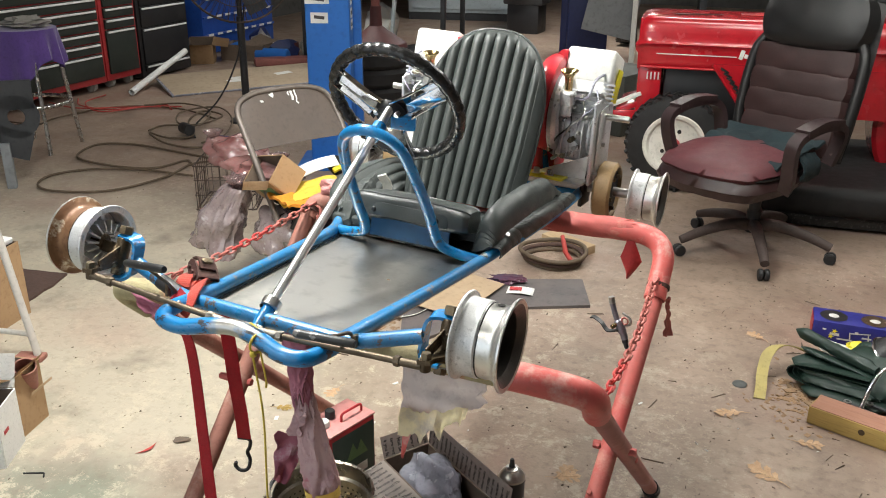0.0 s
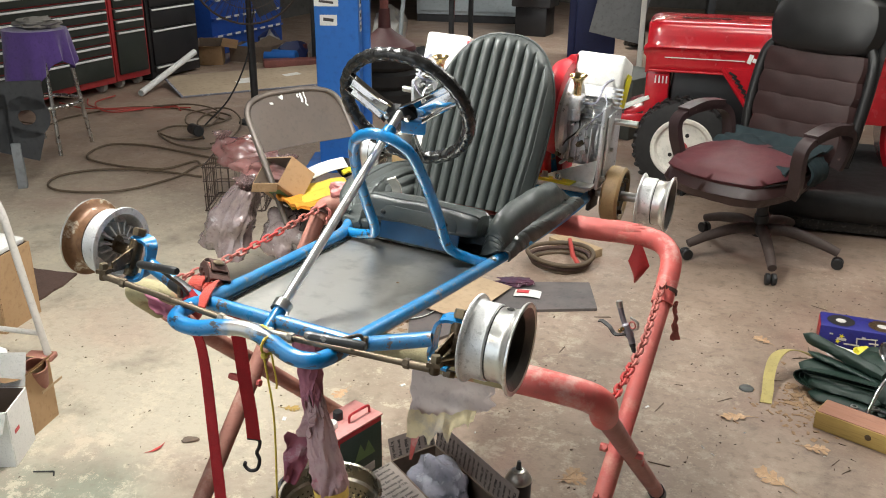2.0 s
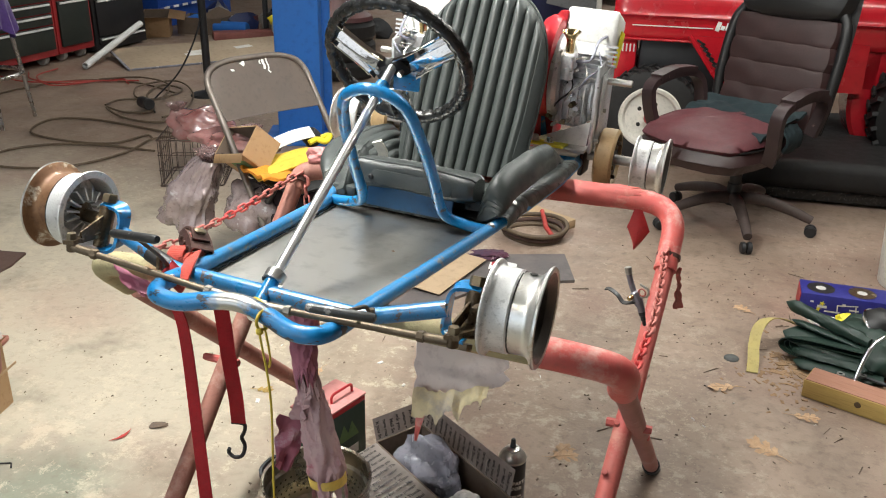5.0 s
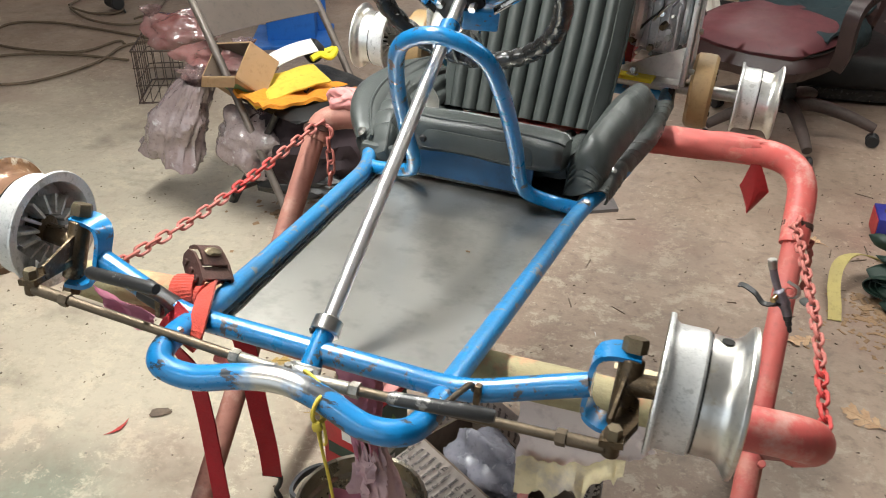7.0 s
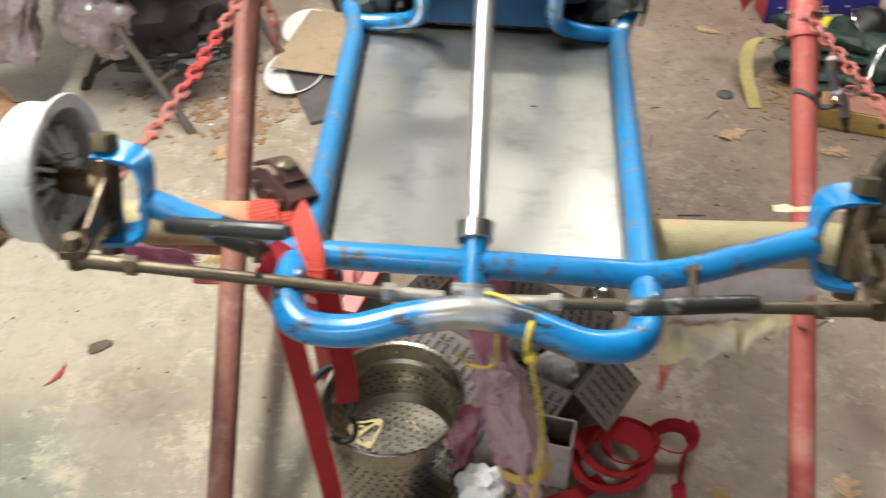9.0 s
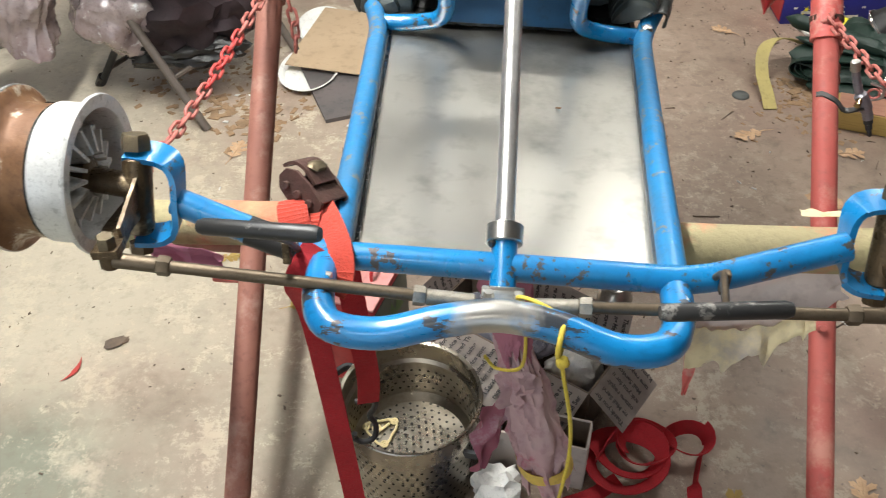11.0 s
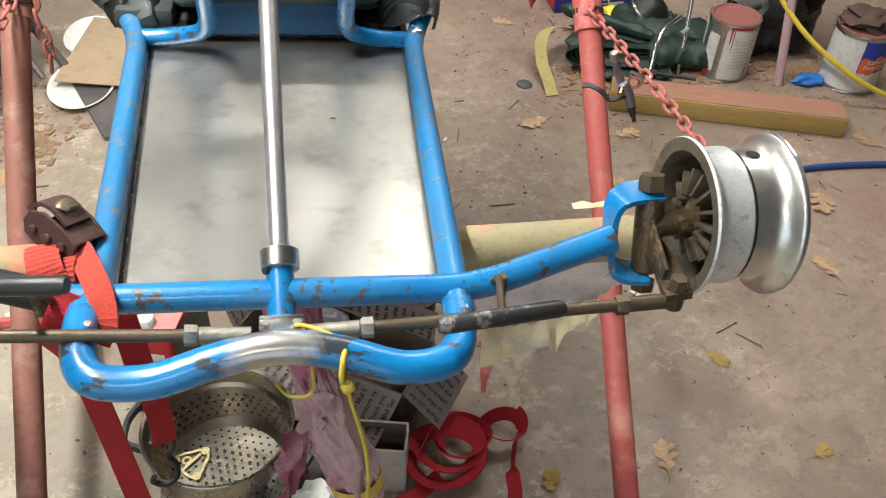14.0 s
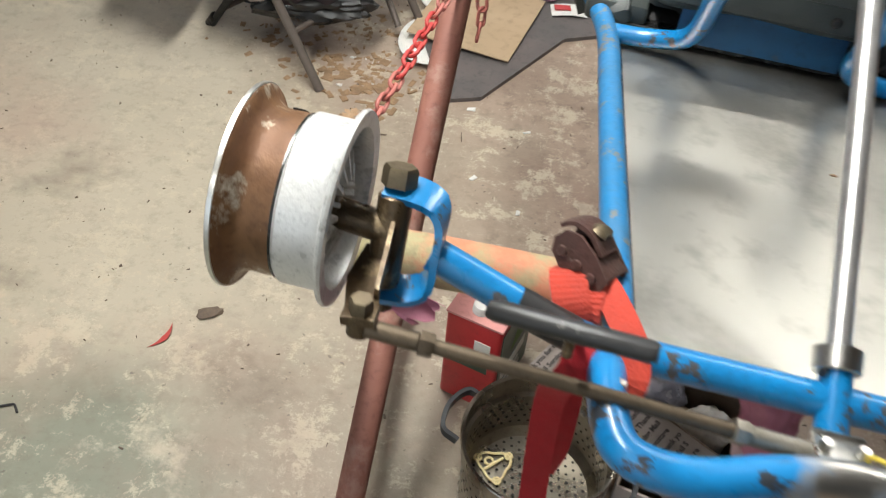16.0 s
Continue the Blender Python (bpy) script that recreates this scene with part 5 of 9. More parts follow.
part("leg", tube(B(), [(0.521, 0.195, 0.697), (0.5435, 0.955, 0.012)], 0.0195, 16), "pink_leg", rb, "faded pink tube leg")
part("rubber_foot", tube(B(), [(0.5425, 0.92, 0.043), (0.544, 0.967, 0.0)], 0.023, 14), "black_metal", rb, "black rubber leg tip")
part("leg", tube(B(), [(-0.4515, 0.24, 0.682), (-0.44, 0.965, 0.0)], 0.0205, 16), "brown_pipe", rb)
for s, x in ((1, 0.50), (-1, -0.385)):
    yy = 0.46 if s > 0 else 0.42
    zz = 0.452 if s > 0 else 0.43
    part("pivot_bolt", hexbolt(B(), (x - s * 0.03, yy, zz), (x + s * 0.06, yy, zz), 0.009), "red_frame", rb)
for k, (px, py, pz) in enumerate([(0.505, 0.33, 0.535), (0.548, 0.55, 0.37), (0.49, 0.36, 0.40)]):
    part("weld_nut", rod(B(), (px, py, pz), (px, py - 0.010, pz + 0.012), 0.0055, 10), "red_frame", rb)
# torn paper flags of the masking left on the stand
def flag(parent, base, dirs, w, h, seed, material, name="paper_scrap", label="torn scrap of painted masking paper"):
    d, n = Vector(dirs[0]).normalized(), Vector(dirs[1]).normalized()

    def fn(u, v):
        ww = w * (1 - 0.55 * v) * (0.8 + 0.5 * noise.noise(V(v * 4, seed, 0)))
        return Vector(base) + d * (u - 0.5) * ww + n * h * v + d.cross(n) * 0.02 * noise.noise(V(u * 3, v * 3, seed))

    part(name, sheet(B(), fn, 8, 12, 0.0006), material, parent, label)


flag(rb, (-0.325, 0.085, 0.80), [(1, -0.1, -0.25), (0.25, -0.25, -1)], 0.13, 0.032, 8, "paper_magenta")
def scrap(u, v):
    """A flat pointed piece, widest near its middle, slightly bowed."""
    w = 0.050 * (0.35 + 1.3 * v if v < 0.5 else 2.0 * (1 - v) * 1.0 + 0.02)
    return V(0.447 + (u - 0.45) * w + 0.012 * v * (1 - v), 0.828 - 0.010 * math.sin(math.pi * u) * v, 0.775 - 0.088 * v - 0.010 * u * v)


part("paper_scrap", sheet(B(), scrap, 6, 14, 0.0008), "paint_red", ra, "flat pointed scrap of dark red masking paper", smooth=False)
flag(ra, (0.556, 0.745, 0.675), [(0, 1, 0.6), (0.1, 0.0, -1)], 0.032, 0.085, 5, "chain")
# torn paper on the rear tube and over the bar ends
def ridge(p):
    """A sharp crease where the noise passes through nought."""
    return 0.5 - min(0.5, 2.3 * abs(noise.noise(p)))


def sleeve(parent, a, b, r, seed, material, label, ragged=0.02, crumple=0.0):
    a, b = Vector(a), Vector(b)
    m = along(a, b)
    L = (b - a).length

    def fn(u, v):
        ang = 2 * math.pi * u * 1.02
        c, q = math.cos(ang), math.sin(ang)
        e = ragged * (noise.noise(V(c * 2, q * 2, seed)) + 0.5 * noise.noise(V(c * 6, q * 6, seed + 3))) * (max(0.0, (v - 0.7) / 0.3) + max(0.0, (0.25 - v) / 0.25))
        rr = r(v) if callable(r) else r
        k = 0.12 * noise.noise(V(c * 1.6 + seed, q * 1.6, v * 7))
        k += crumple * (ridge(V(c * 1.1 + v * 1.2 + seed, q * 1.1, v * 2.6)) + 0.6 * ridge(V(c * 2.3, q * 2.3 - v * 2, v * 6 + seed)) - 0.3)
        return m @ V(rr * (1 + k) * c, rr * (1 + k) * q, L * v + e)

    return part("paper_sleeve", sheet(B(), fn, 72, 40, 0.0006), material, parent, label)


sleeve(ra, (0.22, 0.845, 0.792), (0.44, 0.848, 0.792), 0.0262, 2, "red_frame", "peeling salmon paper round the tube", 0.05)
sleeve(rb, (0.002, 0.085, 0.805), (0.022, 0.055, 0.675), lambda v: 0.036 - 0.020 * v ** 0.7, 6, "paper_magenta", "magenta oversprayed masking paper", 0.03, 0.30)
sleeve(rb, (0.014, 0.068, 0.70), (0.068, 0.040, 0.468), lambda v: 0.017 + 0.013 * min(1.0, v * 1.6), 9, "paper_pink", "pink oversprayed masking paper hanging down", 0.06, 0.42)
flag(rb, (0.006, 0.046, 0.605), [(-0.55, -0.6, 0.5), (-0.25, -0.25, -1)], 0.085, 0.10, 12, "paper_magenta")
flag(rb, (0.022, 0.048, 0.66), [(0.8, -0.5, 0.2), (-0.1, -0.3, -1)], 0.06, 0.05, 14, "paper_pink")
bm = B()
mtp = along((0.014, 0.068, 0.70), (0.068, 0.040, 0.468))
sheet(bm, lambda u, v: mtp @ V((0.0322 + 0.002 * noise.noise(V(u * 9, v, 2))) * math.cos(u * 6.2832), (0.0322 + 0.002 * noise.noise(V(u * 9, v, 5))) * math.sin(u * 6.2832), 0.196 + 0.016 * v + 0.006 * math.sin(u * 6.28)), 28, 2, 0.0006)
part("tape_band", bm, "masking_tape", rb, "band of yellow masking tape")
bm = bag(B(), (0.040, 0.028, 0.024), (-0.318, 0.793, 0.815), 21)
part("paper_wad", bm, "can_pink", ra, "bunched pink-red paper on the bar")
part("centre_post", rod(B(), (0.002, 0.095, 0.795), (0.040, 0.043, 0.56), 0.015, 14), "brown_pipe", rb)
# hanging masking paper under the front elbow
def torn(u):
    """Height of the torn lower edge of the hanging film."""
    return 0.668 + 0.062 * u ** 1.3 + 0.010 * noise.noise(V(u * 6, 1.3, 0)) + 0.006 * noise.noise(V(u * 19, 4.3, 0))


def hang(u, v):
    x = 0.200 + 0.155 * u
    z = 0.782 + (torn(u) - 0.782) * v
    y = 0.104 + 0.016 * noise.noise(V(u * 2.6, v * 2, 3)) * v - 0.018 * v + 0.006 * ridge(V(u * 2.2, v * 1.6, 8))
    return V(x + 0.012 * noise.noise(V(v * 5, u, 2)) * v, y, z)


part("paper_sheet", sheet(B(), hang, 40, 24, 0.0006), "paper_grey", rb, "pale masking film hanging in a sheet")


def hang2(u, v):
    x = 0.204 + 0.125 * u
    q = 0.022 * (1 - u) ** 0.5 + 0.030 * max(0.0, noise.noise(V(u * 7, 2.2, 5))) + 0.016 * max(0.0, noise.noise(V(u * 21, 2.2, 9))) + 0.002
    z = torn(u * 0.82) + 0.020 * (1 - u * 0.6) - (0.020 * (1 - u * 0.6) + q) * v
    y = 0.079 + 0.012 * noise.noise(V(u * 2.6, 2.0, 3)) - 0.012 * v + 0.005 * noise.noise(V(u * 6, v * 2, 2))
    return V(x, y, z)


part("paper_fold", sheet(B(), hang2, 40, 8, 0.0006), "paper_cream", rb, "cream torn edge of the masking paper")


def drip(u, v):
    return V(0.210 + 0.022 * (u - 0.2) * (1 - v * 0.8), 0.088 - 0.018 * v + 0.004 * noise.noise(V(u * 3, v * 4, 1)), 0.665 - 0.068 * v)


part("paper_tail", sheet(B(), drip, 5, 10, 0.0006), "red_fresh", rb, "red-stained paper tail")


def paper_edge(u, v):
    return V(0.30 + 0.075 * u, 0.118 + 0.004 * noise.noise(V(u * 2.5, v, 1)) + (0.010 + 0.014 * noise.noise(V(u * 5, 3, 1))) * v, 0.819 + 0.012 * v * noise.noise(V(u * 3, v * 2, 5)))


part("paper_edge", sheet(B(), paper_edge, 24, 3, 0.0006), "paper_cream", rb, "curled paper along the tube")

# chains
def link_mesh(material):
    bm = B()
    L, W = 0.0135, 0.0068
    loop = [V(L * 0.55 + W * math.cos(a), W * math.sin(a), 0) for a in [radians(-90 + 22.5 * k) for k in range(9)]]
    loop += [V(-L * 0.55 + W * math.cos(a), W * math.sin(a), 0) for a in [radians(90 + 22.5 * k) for k in range(9)]]
    tube(bm, loop, 0.0026, 8, closed=True)
    return mesh_of("chain_link", bm, material)


CH = link_mesh("chain"), link_mesh("chain_red")


def chain(parent, pts, which, tag):
    pts = curve_pts(pts, 40)
    step, acc, out = 0.0232, 0.0, [(pts[0], (pts[1] - pts[0]).normalized())]
    for a, b in zip(pts, pts[1:]):
        acc += (b - a).length
        if acc >= step:
            acc -= step
            out.append((b, (b - a).normalized()))
    head = None
    for k, (p, d) in enumerate(out):
        m = Matrix.Translation(p) @ d.to_track_quat("X", "Z").to_matrix().to_4x4() @ pose(0, 0, 0, 40 + 90 * (k % 2) + rnd(-12, 12))
        me = CH[1 if which(k / len(out)) else 0]
        if head is None:
            ring_b = tube(B(), [V(0.012 * math.cos(a), 0.012 * math.sin(a), 0) for a in [radians(24 * j) for j in range(15)]], 0.003, 8, closed=True)
            head = part("chain", ring_b, "chain", parent, tag)
            head.matrix_local = m
            inv = m.inverted()
        ob = new("chain_link", me)
        ob.parent = head
        ob.matrix_local = inv @ m


chain(ra, [(0.522, 0.745, 0.716), (0.532, 0.60, 0.722), (0.542, 0.40, 0.731), (0.540, 0.18, 0.745)], lambda k: k > 0.72, "painted steel chain between the frames")
chain(ra, [(-0.358, 0.742, 0.782), (-0.383, 0.56, 0.764), (-0.404, 0.38, 0.758), (-0.436, 0.16, 0.765)], lambda k: 0.25 < k < 0.5, "painted steel chain between the frames")
chain(ra, [(-0.342, 0.742, 0.765), (-0.332, 0.73, 0.705), (-0.335, 0.722, 0.655)], lambda k: False, "loose end of the chain")
for a, b in (((0.5295, 0.757, 0.697), (0.530, 0.763, 0.704)), ((-0.3655, 0.744, 0.760), (-0.366, 0.751, 0.768))):
    part("clamp_ring", tube(B(), [a, b], 0.0265, 16), "ratchet", ra, "thin wire band round the tube")


# ---- straps, rope and tools on the kart ----
KM = kart.matrix_world


def K(*p):
    return KM @ Vector(p)


tie = thing("tie_down_strap", pose(0, 0, 0), "red ratchet tie-down strap hanging from the kart's front tube", "strap")
loop_pts = curve_pts([K(-0.170, 0.055, 0.006), K(-0.163, 0.032, 0.020), K(-0.150, 0.004, 0.020), K(-0.139, -0.022, 0.016), K(-0.135, -0.040, 0.002), K(-0.142, -0.046, -0.014)], 9)
loop_s = part("strap_loop", ribbon(B(), loop_pts, 0.021, [V(1, 0.6 - 0.5 * k / 46, 0.5 - 0.3 * k / 46) for k in range(len(loop_pts))], 0.0025, 0.0016), "strap_orange", tie, "bright orange-red webbing over the tube")
d1 = curve_pts([K(-0.160, -0.02, 0.016), K(-0.176, -0.032, -0.02), V(-0.178, 0.012, 0.76), V(-0.167, 0.006, 0.55), V(-0.158, 0.0, 0.34), V(-0.150, 0.004, 0.14), V(-0.142, 0.02, 0.004)], 8)
part("long_tail", ribbon(B(), d1, 0.024, [V(1, -0.2 + 1.1 * (k / len(d1)) ** 2, 0) for k in range(len(d1))], 0.0022), "strap", tie, "long red webbing tail")
d2 = curve_pts([K(-0.155, 0.055, -0.01), V(-0.156, 0.090, 0.76), V(-0.152, 0.094, 0.66), V(-0.150, 0.101, 0.58), V(-0.156, 0.112, 0.515)], 7)
part("hook_strap", ribbon(B(), d2, 0.027, (1, 0.25, 0), 0.0024), "strap", tie, "shorter red webbing with a hook")
hk = [p + V(-0.002, -0.018, 0.035) for p in (V(-0.172, 0.135, 0.474), V(-0.148, 0.138, 0.474), V(-0.150, 0.14, 0.455), V(-0.157, 0.14, 0.44), V(-0.150, 0.138, 0.425), V(-0.152, 0.13, 0.408), V(-0.166, 0.125, 0.404), V(-0.178, 0.125, 0.412), V(-0.176, 0.126, 0.420))]
part("hook", tube(B(), curve_pts(hk, 4), 0.0038, 10), "black_metal", tie, "black coated steel hook")
rb_t = B()
# two D-shaped cheek plates
for px in (-0.024, 0.024):
    cheek = [(-0.034, -0.012), (0.010, -0.014), (0.024, -0.008), (0.030, 0.004), (0.026, 0.016), (0.012, 0.022), (-0.010, 0.018), (-0.034, 0.008)]
    lo_v = [rb_t.verts.new(V(px - 0.0022, y, z)) for y, z in cheek]
    hi_v = [rb_t.verts.new(V(px + 0.0022, y, z)) for y, z in cheek]
    rb_t.faces.new(lo_v)
    rb_t.faces.new(hi_v[::-1])
    for a in range(8):
        rb_t.faces.new((lo_v[a], lo_v[(a + 1) % 8], hi_v[(a + 1) % 8], hi_v[a]))
box(rb_t, (0.050, 0.022, 0.004), (0, -0.022, 0.010), (12, 0, 0), 0.0015)
rt = part("ratchet", rb_t, "ratchet", tie, "rusty ratchet buckle")
rt.matrix_world = Matrix.Translation(K(-0.178, 0.052, 0.026)) @ pose(0, 0, 0, 18, 24, 62) @ Matrix.Scale(0.80, 4)
for k in range(3):
    rr = part("ratchet_bar", rod(B(), (-0.03, -0.02 + 0.018 * k, 0.0), (0.03, -0.02 + 0.018 * k, 0.0), 0.005, 10), "ratchet", rt)
hnd = part("ratchet_handle", ribbon(B(), curve_pts([(0, -0.012, 0.018), (0.0, 0.008, 0.026), (0.002, 0.026, 0.022), (0.0, 0.036, 0.010)], 4), 0.038, (1, 0, 0), 0.004), "ratchet", rt)
part("pawl", blob(B(), (0.014, 0.009, 0.005), (0.0, 0.006, 0.029), 0.4, 6, sub=2), "bolt", rt, "tan rusted pawl")
part("strap_knot", ribbon(B(), curve_pts([K(-0.186, 0.048, 0.016), K(-0.190, 0.030, 0.024), K(-0.186, 0.012, 0.020), K(-0.180, 0.002, 0.008), K(-0.178, 0.006, -0.008)], 9), 0.027, (1, 0.25, 0.1), 0.004, 0.0016), "strap_orange", tie, "bunched orange-red webbing")
part("strap_knot", ribbon(B(), curve_pts([K(-0.170, 0.040, 0.010), K(-0.172, 0.024, 0.018), K(-0.172, 0.010, 0.012), K(-0.170, 0.004, -0.004)], 9), 0.022, (1, -0.3, 0.3), 0.004, 0.0016), "strap_orange", tie)

rope = thing("twine", pose(0, 0, 0), "yellow twine tied round the kart's front bumper", "twine")
bc = [K(0.048, -0.100, 0.003) + (KM.to_3x3() @ V(0.25 * 0.0148 * math.cos(a), 0.0152 * math.cos(a), 0.0152 * math.sin(a))) for a in [radians(20 * k) for k in range(18)]]
part("loop", tube(B(), bc, 0.0023, 8, closed=True), "twine", rope)
part("knot", blob(B(), (0.0055, 0.005, 0.006), tuple(K(0.049, -0.114, -0.010)), 0.3, 2, sub=2), "twine", rope)
part("tail", tube(B(), curve_pts([K(0.049, -0.114, -0.012), V(0.062, -0.12, 0.75), V(0.05, -0.11, 0.55), V(0.06, -0.10, 0.36), V(0.075, -0.08, 0.15), V(0.085, -0.06, 0.012)], 8), 0.0017, 8), "twine", rope)
part("tail", tube(B(), curve_pts([K(0.045, -0.092, 0.018), K(0.03, -0.084, 0.022), K(0.012, -0.07, 0.016), K(0.02, -0.062, -0.01), V(0.022, -0.05, 0.78), V(0.0, -0.02, 0.74), V(-0.012, 0.0, 0.735)], 6), 0.0017, 8), "twine", rope)

gun = thing("air_blow_gun", Matrix.Translation((0.498, 0.487, 0.722)) @ pose(0, 0, 0, 0, 0, -20) @ Matrix.Scale(0.60, 4), "steel air blow gun hung on the chain of the stand", "air gun")
part("body", tube(B(), curve_pts([(-0.036, 0.0, 0.075), (-0.018, 0.0, 0.03), (0.0, 0.0, 0.0), (0.018, 0, -0.03), (0.024, 0, -0.045)], 5), [0.0095] * 8 + [0.0155] * 6 + [0.012] * 7, 14), "gun_grey", gun, "violet-grey cast body")
part("nozzle", lathe(B(), [(0, 0), (0.0105, 0), (0.0105, 0.014), (0.008, 0.016), (0.008, 0.03), (0.0055, 0.033), (0.0055, 0.046), (0.003, 0.05), (0, 0.05)], 14, along((0.023, 0, -0.043), (0.040, 0, -0.09))), "dark_steel", gun, "stepped dark nozzle")
part("trigger", ribbon(B(), curve_pts([(0.006, -0.012, -0.012), (-0.03, -0.022, -0.022), (-0.055, -0.022, -0.002), (-0.085, -0.020, 0.008), (-0.10, -0.02, 0.004)], 4), 0.015, (0, 1, 0.2), 0.004), "black_worn", gun, "worn black lever")
part("coupler", rod(B(), (-0.040, 0, 0.092), (-0.034, 0, 0.068), 0.011), "steel_bare", gun)
part("valve", rod(B(), (-0.008, -0.012, 0.004), (-0.010, -0.032, 0.0), 0.0075), "brass", gun, "brass valve stem")
part("guard", tube(B(), curve_pts([(0.012, 0.004, 0.0), (0.036, 0.004, 0.012), (0.034, 0.004, 0.034), (0.006, 0.004, 0.044)], 5), 0.004, 8), "steel_bare", gun, "bright hanging hook")
part("hook_ring", tube(B(), [V(0.018 + 0.012 * math.cos(a), 0.0, 0.02 + 0.012 * math.sin(a)) for a in [radians(30 * k) for k in range(12)]], 0.0028, 8, closed=True), "chain", gun)

# ---- under the kart ----
# perforated steamer pot
pot = thing("perforated_pot", pose(-0.138, 0.362, 0.0, 0, 0, -20), "dull steel perforated steamer pot standing on the floor", "cooking pot")
PR = 0.115
body = lathe(B(), [(0, 0.004), (PR - 0.012, 0.004), (PR - 0.003, 0.012), (PR - 0.001, 0.17), (PR + 0.004, 0.175), (PR + 0.004, 0.214), (PR + 0.008, 0.2175), (PR + 0.0065, 0.2195), (PR + 0.0015, 0.2165),
                   (PR + 0.0015, 0.178), (PR - 0.004, 0.172), (PR - 0.006, 0.092), (PR - 0.018, 0.078), (0, 0.074)], 72)
pb = part("pot_body", body, "pot", pot)
dots = B()
for row in range(9):
    for k in range(44):
        a = 2 * math.pi * (k + 0.5 * (row % 2)) / 44
        for rr, sg in ((PR - 0.0060, -1), (PR - 0.0004, 1)) if row > 4 else ((PR - 0.0004, 1),):
            m = pose(0, 0, 0, 0, 0, math.degrees(a)) @ pose(rr, 0, 0.03 + row * 0.0155, 0, 90 * sg, 0)
            vs = [dots.verts.new(m @ V(0.0028 * math.cos(b), 0.0028 * math.sin(b), 0.0005)) for b in [radians(45 * j) for j in range(8)]]
            dots.faces.new(vs)
for i in range(-7, 8):
    for j in range(-7, 8):
        x, y = i * 0.0145 + (j % 2) * 0.007, j * 0.0135
        if x * x + y * y < 0.098 ** 2:
            vs = [dots.verts.new(V(x + 0.0026 * math.cos(b), y + 0.0026 * math.sin(b), 0.0782)) for b in [radians(45 * q) for q in range(8)]]
            dots.faces.new(vs)
tagged(part("perforations", dots, "hole", pb, "rows of small round holes", smooth=False), kind="stuff")
part("base_ring", tube(B(), [V(0.062 * math.cos(a), 0.062 * math.sin(a), 0.0752) for a in [radians(8 * k) for k in range(45)]], 0.0018, 6, closed=True), "pot", pb)
for s in (-1, 1):
    hp2 = curve_pts([(s * (PR + 0.002), -0.045, 0.172), (s * (PR + 0.03), -0.042, 0.182), (s * (PR + 0.042), 0.0, 0.186), (s * (PR + 0.03), 0.042, 0.182), (s * (PR + 0.002), 0.045, 0.172)], 5)
    h = part("handle", ribbon(B(), hp2, 0.014, (0, 0, 1), 0.007), "dark_steel", pot, "dark curved side handle")
gk = B()
gr = [V(0.026 * math.cos(a) * (1 + 0.18 * math.cos(3 * a)), 0.026 * math.sin(a) * (1 + 0.18 * math.cos(3 * a)), 0) for a in [radians(15 * k) for k in range(24)]]
tube(gk, gr, 0.0026, 6, closed=True)
tube(gk, [V(-0.022, 0, 0), V(0.02, 0.004, 0)], 0.0026, 6)
for k in range(3):
    a = radians(120 * k + 5)
    c = V(0.03 * math.cos(a), 0.03 * math.sin(a), 0)
    tube(gk, [c + V(0.006 * math.cos(b), 0.006 * math.sin(b), 0) for b in [radians(45 * j) for j in range(8)]], 0.0024, 6, closed=True)
tube(gk, [V(-0.004 + 0.007 * math.cos(b), 0.010 + 0.007 * math.sin(b), 0) for b in [radians(45 * j) for j in range(8)]], 0.0024, 6, closed=True)
solo("gasket", gk, "gasket", "cream carburettor gasket lying in the steel pot", "gasket", m=pose(-0.198, 0.388, 0.0815, 0, 0, 40))
cloth = blob(B(), (0.075, 0.05, 0.03), (0, 0, 0.022), 0.4, 8, sub=3, freq=2.2)
solo("rag", cloth, mat("dark_dotted_rag", (0.03, 0.032, 0.05), (0.05, 0.05, 0.07), 30, 0.9, bump=0.4, c3=(0.5, 0.5, 0.52), s3=60, t3=(0.66, 0.7)), "dark blue speckled rag on the floor beside the pot", "rag", m=pose(-0.005, 0.222, 0.0, 0, 0, 20))
solo("paper_scrap", blob(B(), (0.04, 0.035, 0.03), (0, 0, 0.023), 0.6, 12, sub=3, freq=2.8), "paper_white", "crumpled grey-white paper lying beside the pot", "paper", m=pose(0.012, 0.295, 0.03, 0, 0, 10))

# red tin of solvent
can = thing("solvent_tin", pose(-0.247, 0.640, 0.0, 0, 0, -17), "red and dark green oblong solvent tin dusted with overspray", "tin can")
cb = box(B(), (0.106, 0.166, 0.225), (0, 0, 0.1125), (0, 0, 0), 0.008, 3)
can_body = part("can_body", cb, "can_red", can)
part("green_panel", box(B(), (0.0015, 0.152, 0.205), (0.0535, 0, 0.108), (0, 0, 0)), "can_green", can_body, "dark green printed side")
lid = part("can_top", box(B(), (0.108, 0.168, 0.006), (0, 0, 0.2265), (0, 0, 0), 0.0025), "can_pink", can, "tin top pink with overspray")
part("cap", lathe(B(), [(0, 0.016), (0.014, 0.016), (0.0155, 0.014), (0.0165, 0), (0, 0)], 24, pose(0.0, -0.055, 0.23)), "paper_white", can, "white screw cap")
part("cap", lathe(B(), [(0, 0.022), (0.012, 0.022), (0.0135, 0.02), (0.0135, 0), (0, 0)], 24, pose(-0.018, -0.015, 0.23)), "black_metal", can, "black screw cap")
part("handle", tube(B(), fil([(0.02, -0.01, 0.229), (0.02, -0.01, 0.252), (0.02, 0.065, 0.252), (0.02, 0.065, 0.229)], 0.012), 0.0035, 8), "can_red", can, "folded tin handle")
bm = B()
